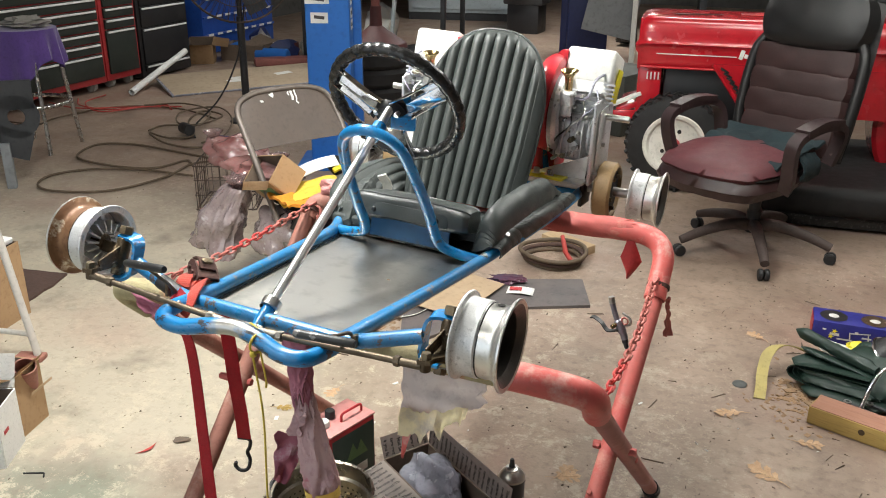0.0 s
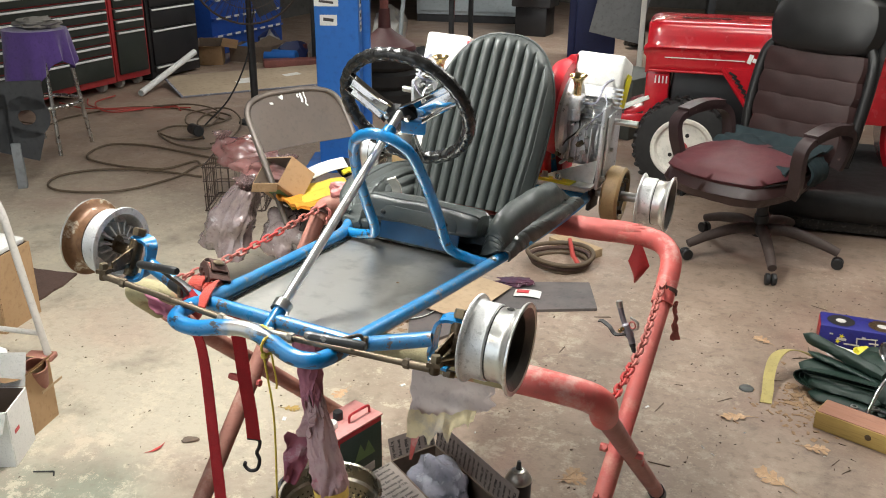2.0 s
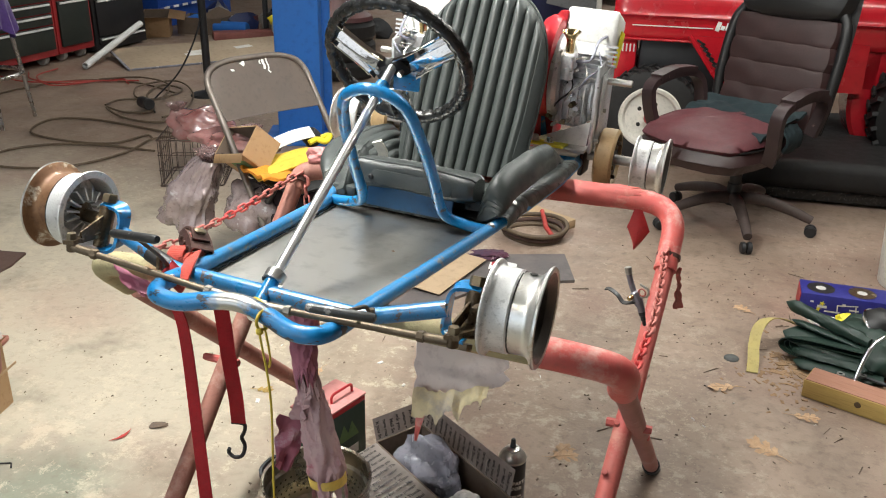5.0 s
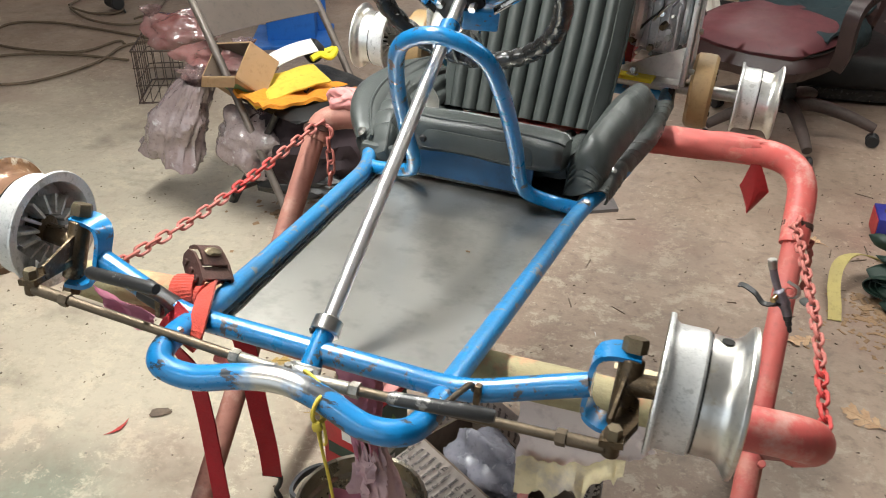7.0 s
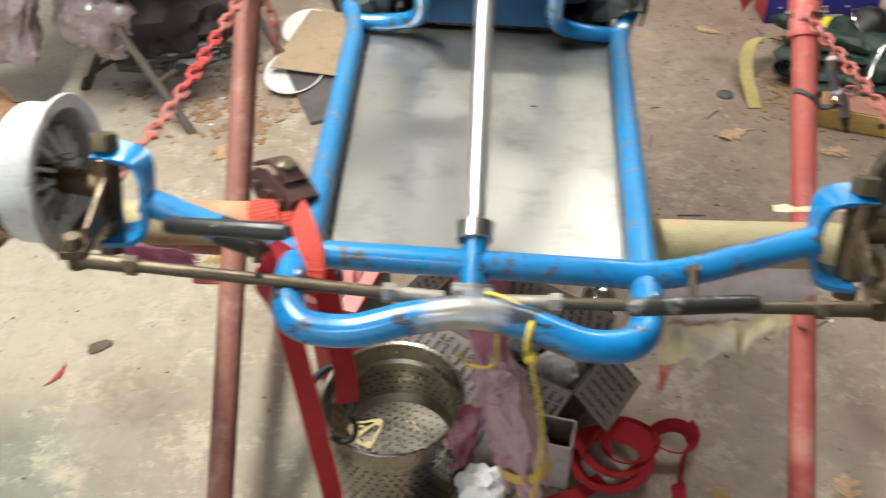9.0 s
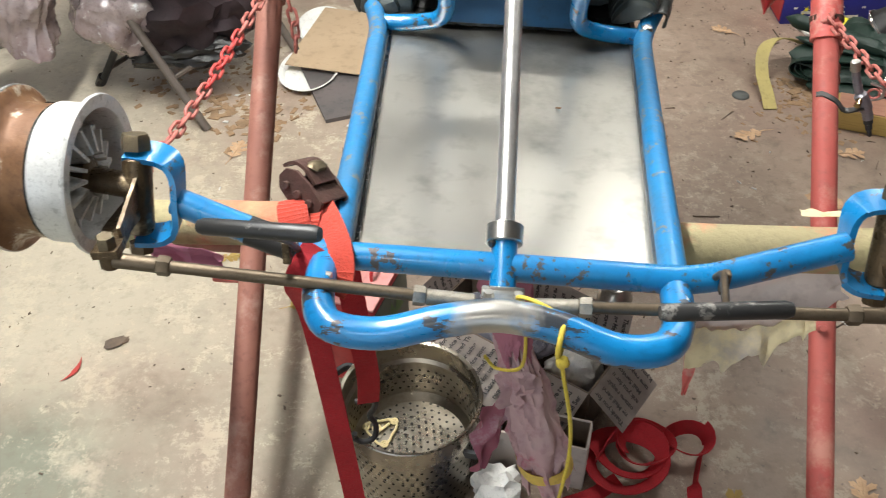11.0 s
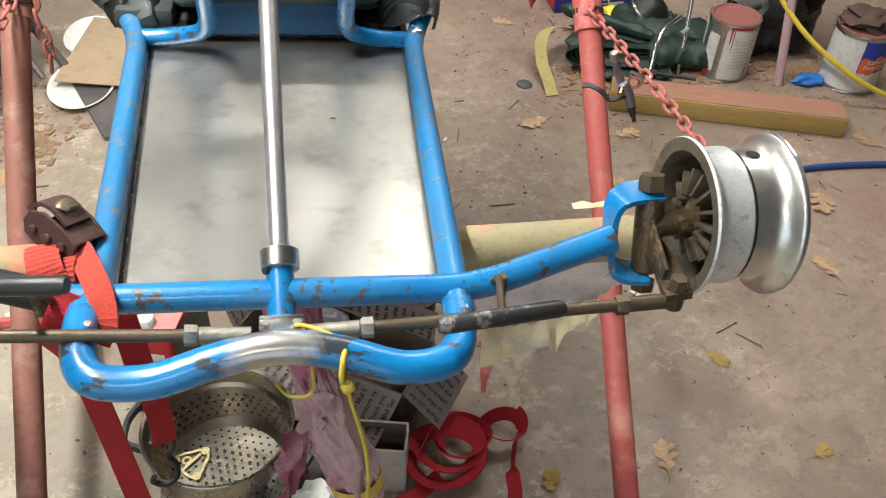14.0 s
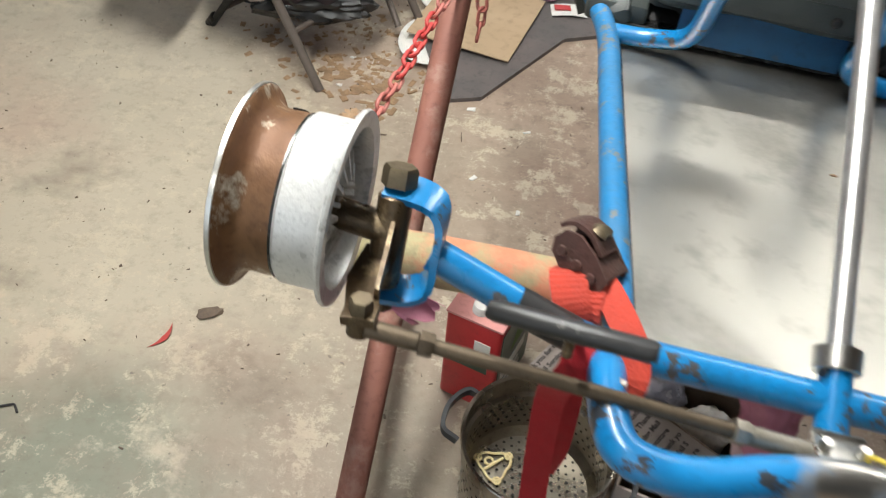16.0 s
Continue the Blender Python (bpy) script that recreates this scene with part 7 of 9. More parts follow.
ys = curve_pts([(0.782, 1.585, 0.003), (0.782, 1.64, 0.02), (0.779, 1.707, 0.04), (0.786, 1.77, 0.072), (0.815, 1.812, 0.092), (0.865, 1.845, 0.085), (0.93, 1.86, 0.06)], 6)
NY = len(ys)
solo("webbing_strap", ribbon(B(), ys, 0.036, [V(1, 0.2, 0.1).lerp(V(0.35, -0.7, 0.35), min(1.0, max(0.0, (i / NY - 0.45) * 3))) for i in range(NY)], 0.003), "strap_yellow", "dirty yellow webbing strap looped over the floor", "strap")
lb = thing("lamp_carton", pose(1.105, 2.165, 0.0, 0, 0, 2), "blue printed driving-lamp carton lying on the floor", "carton")
part("box_body", box(B(), (0.36, 0.125, 0.085), (0, 0, 0.0425), (0, 0, 0), 0.003), "box_blue", lb)
part("box_end", box(B(), (0.002, 0.11, 0.07), (-0.1812, 0, 0.0425)), "can_red", lb, "red carton end")
for x in (-0.11, 0.03):
    part("printed_lamp", lathe(B(), [(0.018, 0.0), (0.045, 0.0), (0.048, 0.001), (0.018, 0.0012)], 28, pose(x, 0.0, 0.0852)), "black_metal" if x < 0 else "rust_dark", lb, "round printed lamp shape")
    part("printed_glass", lathe(B(), [(0, 0.0012), (0.018, 0.001), (0.018, 0.0), (0, 0)], 20, pose(x, 0.0, 0.0852)), "label_white", lb)
st = B()
for k in range(9):
    box(st, (0.012 + 0.02 * (k % 3), 0.0008, 0.006 + 0.004 * (k % 2)), (-0.14 + 0.036 * k, -0.0631, 0.056 - 0.016 * (k % 3)), (0, 0, 0))
part("print_bars", st, "label_white", lb, "pale print bars and stars")
cn = B()
for bx, bz, bw, bh in ((-0.02, 0.055, 0.07, 0.004), (-0.02, 0.022, 0.056, 0.004), (-0.052, 0.038, 0.004, 0.034), (0.010, 0.038, 0.004, 0.034)):
    box(cn, (bw, 0.0008, bh), (bx, -0.0634, bz), (0, -6, 0))
part("print_frame", cn, "label_white", lb, "pale printed outline")
for sx, sz in ((-0.105, 0.052), (-0.115, 0.030)):
    sb = B()
    prism(sb, [((0.011 if q % 2 == 0 else 0.0045) * math.cos(math.pi * q / 5), (0.011 if q % 2 == 0 else 0.0045) * math.sin(math.pi * q / 5)) for q in range(10)], 0.0, 0.0009)
    sb.transform(pose(sx, -0.0628, sz, 90, 0, 0))
    part("printed_star", sb, "yellow", lb, "yellow printed star", smooth=False)
yc = blob(B(), (0.045, 0.04, 0.028), (0, 0, 0.024), 0.4, 31, sub=3)
solo("yellow_rag", yc, "yellow", "bright yellow plastic scrap on the heap", "rag", m=pose(1.085, 1.955, 0.035))
solo("white_paper", blob(B(), (0.07, 0.04, 0.02), (0, 0, 0.016), 0.5, 33, sub=3), "paper_white", "crumpled white paper on the heap", "paper", m=pose(1.02, 1.945, 0.035, 0, 0, -20))
hl = thing("headlamp", pose(1.165, 1.88, 0.095, 38, 0, 70), "round chromed headlamp shell lying on the clutter", "lamp")
part("shell", lathe(B(), [(0, 0.065), (0.03, 0.058), (0.055, 0.038), (0.068, 0.0), (0.066, -0.004), (0, -0.004)], 32), "leather_black", hl)
part("bezel", tube(B(), [V(0.067 * math.cos(a), 0.067 * math.sin(a), 0.0) for a in [radians(12 * k) for k in range(30)]], 0.006, 8, closed=True), "chrome", hl, "chrome bezel")
solo("handle_bar", tube(B(), curve_pts([(0, 0, 0.006), (0.010, 0.032, 0.05), (0.030, 0.070, 0.10), (0.065, 0.117, 0.135), (0.14, 0.17, 0.15)], 6), 0.007, 10), "chrome", "bent chromed bar leaning on the clutter", "bar", m=pose(1.078, 1.583, 0.0, 0, 0, 0))
wr = thing("wrenches", pose(1.105, 1.612, 0.0, 0, 0, -10), "small heap of steel wrenches on the floor", "tools")
for k in range(7):
    a = V(rnd(-0.09, 0.03), rnd(-0.03, 0.03), 0.008 + 0.004 * k)
    b = a + V(rnd(0.06, 0.13), rnd(-0.05, 0.05), rnd(-0.004, 0.006))
    w = part("wrench", ribbon(B(), [a, b], 0.012, (0, 1, 0), 0.005), "steel_bare" if k % 2 else "dark_steel", wr)
    part("wrench_head", lathe(B(), [(0.006, 0), (0.012, 0), (0.012, 0.006), (0.006, 0.006)], 14, Matrix.Translation(a)), "steel_bare", w)
# upright chrome rail with bolts, and pink pipe
fork = thing("chrome_lever", pose(1.20, 1.66, 0.0), "slim chrome lever standing among the clutter", "lever")
part("shaft", tube(B(), [(0, 0, 0), (0.02, 0.05, 0.16), (0.03, 0.09, 0.30)], 0.007, 10), "chrome", fork)
part("knob", rod(B(), (-0.008, 0.02, 0.13), (0.022, 0.04, 0.135), 0.009), "tin", fork)
solo("pink_pipe", tube(B(), [(0, 0, 0), (-0.01, 0.04, 0.2), (-0.02, 0.07, 0.38)], 0.014, 12), "paper_pink", "pink-painted pipe standing among the paint cans", "pipe", m=pose(1.498, 1.575, 0.0))


def tin(name, m, r, h, label, wrap, lid_mat="tin"):
    c = thing(name, m, label, "paint can")
    b2 = part("can_body", lathe(B(), [(0, 0.002), (r, 0.0), (r + 0.002, 0.003), (r, 0.006), (r, h - 0.008), (r + 0.0025, h - 0.005), (r + 0.0015, h), (r - 0.006, h), (r - 0.010, h - 0.006), (0, h - 0.006)], 40), "tin", c)
    part("lid", lathe(B(), [(0, h - 0.003), (r - 0.012, h - 0.003), (r - 0.008, h + 0.002), (r - 0.001, h + 0.001), (r - 0.002, h - 0.004), (0, h - 0.005)], 40), lid_mat, c, "dirty lid")
    for mt, a0, a1, z0, z1 in wrap:
        bm2 = B()
        sheet(bm2, lambda u, v: V((r + 0.0008) * math.cos(radians(a0 + (a1 - a0) * u)), (r + 0.0008) * math.sin(radians(a0 + (a1 - a0) * u)), z0 + (z1 - z0) * v), 16, 1, 0.0004)
        part("label", bm2, mt, b2, "printed paper label")
    return c, b2


c1, c1b = tin("paint_can", pose(1.352, 1.675, 0.0, 0, 0, 0), 0.075, 0.19, "white-labelled paint can with red drips on the floor", [("label_white", 232, 350, 0.012, 0.172), ("label_white", 188, 218, 0.03, 0.15), ("label_white", 0, 170, 0.02, 0.17)], "lid_rust")
for a, z0, z1, w in ((-118, 0.13, 0.19, 5), (-112, 0.10, 0.185, 2.2), (-62, 0.0, 0.05, 3), (-60, 0.03, 0.085, 1.2), (-158, 0.0, 0.04, 16), (-90, 0.176, 0.19, 90)):
    sheet(dr := B(), lambda u, v: V(0.0766 * math.cos(radians(a + w * (u - 0.5) * (0.4 + 0.6 * v))), 0.0766 * math.sin(radians(a + w * (u - 0.5) * (0.4 + 0.6 * v))), z0 + (z1 - z0) * v), 6, 4, 0.0004)
    part("paint_drip", dr, "paint_red", c1b, "dried dark red paint drip")
bars = B()
for k in range(9):
    sheet(bars, lambda u, v: V(0.0764 * math.cos(radians(-105 + 45 * u)), 0.0764 * math.sin(radians(-105 + 45 * u)), 0.05 + 0.011 * k + 0.002 * v), 6, 1, 0.0002)
part("print_bars", bars, "card_grey", c1b, "faint small print")
c2, c2b = tin("cleaner_can", pose(1.725, 1.575, 0.0, 0, 0, 8), 0.085, 0.19, "blue, white and orange can of carburetor parts cleaner", [("label_white", 150, 236, 0.012, 0.175), ("label_blue", 236, 345, 0.075, 0.175), ("label_white", 236, 345, 0.012, 0.075)], "lid_rust")
ob2 = B()
sheet(ob2, lambda u, v: V(0.0864 * math.cos(radians(238 + 84 * u)), 0.0864 * math.sin(radians(238 + 84 * u)), 0.070 + 0.048 * v + 0.018 * u + 0.006 * math.sin(u * 18)), 20, 2, 0.0003)
part("orange_flash", ob2, "label_orange", c2b, "orange printed flash")
tx = B()
for body_t, z in (("Carburetor", 0.112), ("Parts Cleaner", 0.095)):
    put_text(tx, body_t, 0.0175, pose(0, 0, z, 0, 0, 8), 0.0003, wrap=0.0874)
part("writing", tx, "label_white", c2b, "white lettering", smooth=False)
solo("brown_rag", blob(B(), (0.07, 0.06, 0.025), (0, 0, 0.02), 0.5, 41, sub=3), "brown_mat", "brown rag lying on the cleaner can", "rag", m=pose(1.725, 1.585, 0.188))
solo("dark_bag", blob(B(), (0.15, 0.10, 0.16), (0, 0, 0.13), 0.35, 43, sub=4), "leather_black", "black bag slumped behind the paint cans", "bag", m=pose(1.56, 1.82, 0.0))
solo("white_tray", box(B(), (0.22, 0.16, 0.03), (0, 0, 0.015), (0, 0, 0), 0.008), "paper_white", "white plastic tray on the black bag", "tray", m=pose(1.62, 1.80, 0.262, 5, 0, -10))
solo("blue_cloth", blob(B(), (0.05, 0.025, 0.015), (0, 0, 0.012), 0.5, 45, sub=3), "blue_post", "small bright blue cloth on the floor", "rag", m=pose(1.60, 1.575, 0.0))
solo("yellow_hose", tube(B(), curve_pts([(1.42, 1.95, 0.42), (1.44, 1.72, 0.30), (1.50, 1.58, 0.20), (1.60, 1.48, 0.12), (1.74, 1.42, 0.05), (1.95, 1.36, 0.010), (2.3, 1.3, 0.009)], 8), 0.008, 10), "yellow_hose", "yellow air hose trailing over the floor", "hose")
bh = thing("air_hose", pose(0, 0, 0), "blue rubber air hose lying on the floor", "hose")
part("hose", tube(B(), curve_pts([(1.325, 1.142, 0.009), (1.42, 1.150, 0.009), (1.60, 1.140, 0.009), (1.85, 1.10, 0.009), (2.3, 1.02, 0.009)], 8), 0.0085, 10), "blue_hose", bh)
part("coupling", tube(B(), [(1.272, 1.139, 0.009), (1.285, 1.139, 0.009), (1.30, 1.140, 0.009), (1.33, 1.142, 0.009)], [0.005, 0.0075, 0.0065, 0.0095], 10), "bolt", bh, "brass coupling")
bk = thing("bucket", pose(1.36, 2.52, 0.0), "white plastic bucket standing on the floor", "bucket")
part("bucket_body", lathe(B(), [(0, 0.004), (0.125, 0.0), (0.13, 0.006), (0.15, 0.34), (0.158, 0.345), (0.155, 0.36), (0.146, 0.36), (0.126, 0.012), (0, 0.01)], 40), "engine_white", bk)
part("bail", tube(B(), [V(0.155 * math.cos(a), 0.155 * math.sin(a) * 0.3 - 0.1, 0.31 - 0.1 * math.sin(a)) for a in [radians(10 * k) for k in range(19)]], 0.003, 6), "wire", bk)
solo("wood_board", box(B(), (0.4, 0.14, 0.03), (0, 0, 0.016), (0, 0, 0), 0.003), "wood", "short yellow-brown board on the floor", "wood board", m=pose(1.60, 0.66, 0, 0, 0, -60))

# ---- office chair ----
ch = thing("office_chair", Matrix.Translation((0.64, 2.95, 0)) @ pose(0, 0, 0, 0, 0, -29), "worn oxblood and black high-back swivel office chair", "office chair")
# its front faces -y
for k, a in enumerate((-47, 25, 97, 169, 241)):
    d = V(math.cos(radians(a)), math.sin(radians(a)), 0)
    leg = part("base_arm", tube(B(), curve_pts([d * 0.03 + V(0, 0, 0.135), d * 0.12 + V(0, 0, 0.14), d * 0.25 + V(0, 0, 0.11), d * 0.345 + V(0, 0, 0.075)], 5), [0.030 - 0.0007 * q for q in range(16)], 12), "base_plastic", ch, "dusty curved base arm")
    for s in (-1, 1):
        q = V(-d.y, d.x, 0) * 0.013 * s + d * 0.348
        part("caster", lathe(B(), [(0, -0.010), (0.022, -0.010), (0.026, -0.006), (0.026, 0.006), (0.022, 0.010), (0, 0.010)], 20, Matrix.Translation(q + V(0, 0, 0.026)) @ V(-d.y, d.x, 0).to_track_quat("Z", "Y").to_matrix().to_4x4()), "black_metal", leg, "black caster wheel")
part("gas_column", lathe(B(), [(0, 0.10), (0.032, 0.10), (0.032, 0.20), (0.026, 0.20), (0.026, 0.33), (0, 0.33)], 24), "black_metal", ch)
part("mechanism", box(B(), (0.2, 0.24, 0.05), (0, 0.02, 0.345), (0, 0, 0), 0.012), "black_metal", ch)
def pad(nm, size, m, material, puff=0.03, label="", sub=14, parent=None, expo=0.25, round_off=0.10):
    """A stuffed pad with rounded edges."""
    bm2 = B()
    sx, sy, sz = size
    n = sub
    top_v, low_v = [], []
    for sgn, store in ((1, top_v), (-1, low_v)):
        for i in range(n + 1):
            row = []
            for j in range(n + 1):
                u, v = 2 * i / n - 1, 2 * j / n - 1
                k = max(0.0, (1 - u ** 8) * (1 - v ** 8)) ** expo
                cx = u * math.sqrt(max(0, 1 - v * v * round_off)) * sx / 2
                cy = v * math.sqrt(max(0, 1 - u * u * round_off)) * sy / 2
                z = sgn * (sz / 2 * k + puff * k * (1 - u * u) * (1 - v * v) * (sgn > 0))
                z += 0.004 * noise.noise(V(cx * 14, cy * 14, sgn))
                row.append(bm2.verts.new(m @ V(cx, cy, z)))
            store.append(row)
    for i in range(n):
        for j in range(n):
            bm2.faces.new((top_v[i][j], top_v[i + 1][j], top_v[i + 1][j + 1], top_v[i][j + 1]))
            bm2.faces.new((low_v[i][j], low_v[i][j + 1], low_v[i + 1][j + 1], low_v[i + 1][j]))
    bmesh.ops.remove_doubles(bm2, verts=bm2.verts, dist=1e-4)
    return part(nm, bm2, material, parent or ch, label)


pad("seat_shell", (0.57, 0.57, 0.11), pose(0, -0.035, 0.392, 2), "leather_brown", 0.0, "thick dark brown lower cushion", 22, expo=0.42, round_off=0.34)
pad("seat", (0.54, 0.55, 0.070), pose(0, -0.037, 0.455, 3), "vinyl_red", 0.022, "cracked oxblood vinyl seat", 26, expo=0.42, round_off=0.34)
part("seat_piping", tube(B(), [V(0.262 * math.copysign(abs(math.cos(a)) ** 0.66, math.cos(a)), -0.03 + 0.262 * math.copysign(abs(math.sin(a)) ** 0.66, math.sin(a)), 0.436) for a in [radians(6 * k) for k in range(60)]], 0.006, 8, closed=True), "leather_black", ch, "torn dark seam round the seat")
BKM = pose(-0.025, 0.235, 0.45, -14)
def bk_pad(z, h, w, mt, th=0.085, label="", puff=0.004, expo=0.09, round_off=0.10):
    pad("back_panel", (w, h, th), BKM @ pose(0, 0, z, 90, 0, 0), mt, puff, label, 20, expo=expo, round_off=round_off)


for z, h, w in ((0.075, 0.172, 0.50), (0.20, 0.128, 0.52), (0.305, 0.118, 0.525), (0.41, 0.128, 0.525)):
    bk_pad(z, h, w, "leather_brown", label="dark brown leather back section")
bk_pad(0.59, 0.29, 0.55, "leather_black", 0.11, "black padded headrest", 0.03, 0.30, 0.34)
pad("back_shell", (0.55, 0.74, 0.05), BKM @ pose(0, 0.05, 0.34, 90, 0, 0), "leather_black", 0.0)
for s in (-1, 1):
    part("back_wing", tube(B(), curve_pts([BKM @ V(s * 0.255, 0.0, 0.0), BKM @ V(s * 0.272, -0.01, 0.2), BKM @ V(s * 0.265, -0.01, 0.42), BKM @ V(s * 0.23, 0.0, 0.5)], 6), 0.024, 10), "leather_black", ch, "black stitched side seam")
    arm = curve_pts([(s * 0.27, 0.17, 0.47), (s * 0.30, 0.18, 0.60), (s * 0.31, 0.10, 0.655), (s * 0.31, -0.06, 0.66), (s * 0.31, -0.175, 0.635), (s * 0.305, -0.20, 0.58), (s * 0.29, -0.17, 0.47), (s * 0.26, -0.13, 0.40)], 6)
    part("armrest", ribbon(B(), arm, 0.052, (1, 0, 0), 0.032), "arm_plastic", ch, "looped brown plastic armrest")
    part("arm_top", ribbon(B(), curve_pts([(s * 0.31, 0.12, 0.668), (s * 0.31, -0.02, 0.680), (s * 0.31, -0.15, 0.660)], 6), 0.062, (1, 0, 0), 0.026), "arm_plastic", ch)
# the seat sits forward of the column
for ob in ch.children:
    if ob.name.split(".")[0] not in ("base_arm", "gas_column", "mechanism"):
        ob.location += V(0.0, -0.03, 0) if ob.name.startswith("back_") else V(0.0 if ob.name.startswith("arm") else -0.06, -0.10, 0)
CSM = ch.matrix_world @ Matrix.Translation((-0.06, -0.10, 0))
jk = B()
sheet(jk, lambda u, v: V(-0.22 + 0.48 * u, -0.01 + 0.26 * v - 0.10 * u * (1 - v), 0.505 + 0.03 * noise.noise(V(u * 4, v * 4, 2)) + 0.04 * v * v + 0.012 * noise.noise(V(u * 11, v * 9, 5)) - 0.03 * (1 - v) ** 4), 30, 18, 0.012)
solo("jacket", jk, "denim", "dark teal jacket dropped on the office chair seat", "jacket", m=CSM)
sl = B()
sheet(sl, lambda u, v: V(0.25 + 0.035 * math.sin(v * 3), 0.06 + 0.12 * u, 0.50 - 0.11 * v + 0.015 * noise.noise(V(u * 5, v * 5, 8))), 14, 14, 0.012)
solo("jacket_sleeve", sl, "denim", "dark teal jacket sleeve hanging beside the chair seat", "jacket", m=CSM)

# ---- folding chair with clutter ----
fF = V(0.886, -0.463, 0)
fS = V(0.463, 0.886, 0)
FM = Matrix.Translation((-1.21, 1.675, 0)) @ Matrix((fF, fS, V(0, 0, 1))).transposed().to_4x4() @ Matrix.Diagonal((1, 1, 0.965, 1))
# x forward from the back feet, y across
fc = thing("folding_chair", FM, "beige steel folding chair with chipped paint, piled with clutter", "folding chair")
W2 = 0.44
back_f = fil([(0.455, 0.0, 0.0), (0.09, 0.0, 0.55), (-0.085, 0.0, 0.79), (-0.11, 0.10, 0.825), (-0.11, W2 - 0.10, 0.825), (-0.085, W2, 0.79), (0.09, W2, 0.55), (0.455, W2, 0.0)], 0.07, 6)
part("front_frame", tube(B(), back_f, 0.0125, 12), "chair_tube", fc, "bent brown steel tube frame")
part("back_panel", sheet(B(), lambda u, v: V(-0.095 + 0.135 * v - 0.012 * math.sin(math.pi * u), 0.012 + (W2 - 0.024) * u, 0.815 - 0.19 * v - 0.03 * (2 * u - 1) ** 4 * (1 - v)), 16, 6, 0.004), "beige_metal", fc, "beige back panel with paint chips")
for u0, v0, v1, w in ((0.60, 0.02, 0.20, 0.010), (0.64, 0.0, 0.28, 0.006), (0.57, 0.03, 0.10, 0.006), (0.26, 0.12, 0.16, 0.012), (0.38, 0.02, 0.07, 0.022)):
    part("paint_drip", ribbon(B(), [V(-0.095 + 0.135 * v - 0.012 * math.sin(math.pi * u0) + 0.005, 0.012 + (W2 - 0.024) * (u0 + 0.02 * noise.noise(V(v * 20, u0 * 9, 0))), 0.815 - 0.19 * v + 0.002) for v in [v0 + (v1 - v0) * q / 6 for q in range(7)]], w, (0, 1, 0), 0.001), "paper_white", fc, "splash of white paint")
for y in (0.03, W2 - 0.03):
    part("rear_leg", tube(B(), [(0.0, y, 0.0), (0.33, y, 0.44)], 0.011, 10), "black_metal", fc, "dark rear leg")
    part("foot_cap", tube(B(), [(-0.008, y, 0.0), (0.02, y, 0.036)], 0.0145, 10), "rubber", fc)
part("brace", tube(B(), [(0.05, 0.03, 0.07), (0.05, W2 - 0.03, 0.07)], 0.008, 8), "chair_tube", fc)
part("brace", tube(B(), [(0.36, 0.0, 0.14), (0.36, W2, 0.14)], 0.008, 8), "chair_tube", fc)
pad("seat", (0.40, 0.40, 0.045), Matrix() @ pose(0.24, W2 / 2, 0.435), "leather_black", 0.012, "dark padded seat", 12, fc)


def on_chair(x, y, z, rx=0, ry=0, rz=0):
    return FM @ pose(x, y, z, rx, ry, rz)


CBN = V(-0.42, -0.60, 0.68).normalized()
CBM = Matrix.Translation(on_chair(0.145, 0.055, 0.515).translation - CBN * 0.03) @ CBN.to_track_quat("Z", "Y").to_matrix().to_4x4() @ pose(0, 0, 0, 0, 0, 18)
carton("brown_carton", CBM, (0.18, 0.12, 0.12), "card", "card_dark", "small open brown cardboard box with green print, tipped over", [("front", 0.03, 110)])
solo("green_print_panel", box(B(), (0.10, 0.001, 0.06), (0, 0, 0)), "green_print", "green printed panel of the brown box", "print", m=CBM @ pose(0, -0.0622, 0.05))
solo("envelope", sheet(B(), lambda u, v: V(0.26 * (u - 0.5), 0.13 * (v - 0.5), 0.02 * math.sin(u * 2.5) + 0.008 * noise.noise(V(u * 4, v * 4, 1))), 14, 8, 0.006), "envelope", "yellow padded envelope on the folding chair", "envelope", m=on_chair(0.255, 0.12, 0.485, 8, -6, 78))
solo("orange_cloth", sheet(B(), lambda u, v: V(0.34 * (u - 0.5), 0.20 * (v - 0.5), 0.022 * noise.noise(V(u * 7, v * 4, 3)) + 0.01), 26, 14, 0.012), "orange_cloth", "crumpled orange cloth on the folding chair seat", "cloth", m=on_chair(0.29, 0.14, 0.468, 0, 4, 82))
solo("white_card", sheet(B(), lambda u, v: V(0.16 * (u - 0.5), 0.07 * (v - 0.5), 0.01 * math.sin(u * 3)), 10, 3, 0.003), "paper_white", "white card leaning over the clutter on the chair", "card", m=on_chair(0.16, 0.22, 0.55, 20, -14, 70))
solo("yellow_clip", tube(B(), curve_pts([(0, 0, 0.01), (0.03, 0.01, 0.02), (0.06, -0.01, 0.015), (0.08, 0.02, 0.03), (0.05, 0.03, 0.02)], 5), 0.012, 8), "yellow", "bright yellow plastic strap on the chair", "strap", m=on_chair(0.21, 0.26, 0.525, 0, 0, 60))
solo("black_bottle_cap", lathe(B(), [(0, 0.05), (0.03, 0.05), (0.036, 0.04), (0.038, 0), (0, 0)], 20), "black_metal", "black round cap among the clutter", "cap", m=on_chair(0.1, 0.36, 0.50, 40, 0, 0))
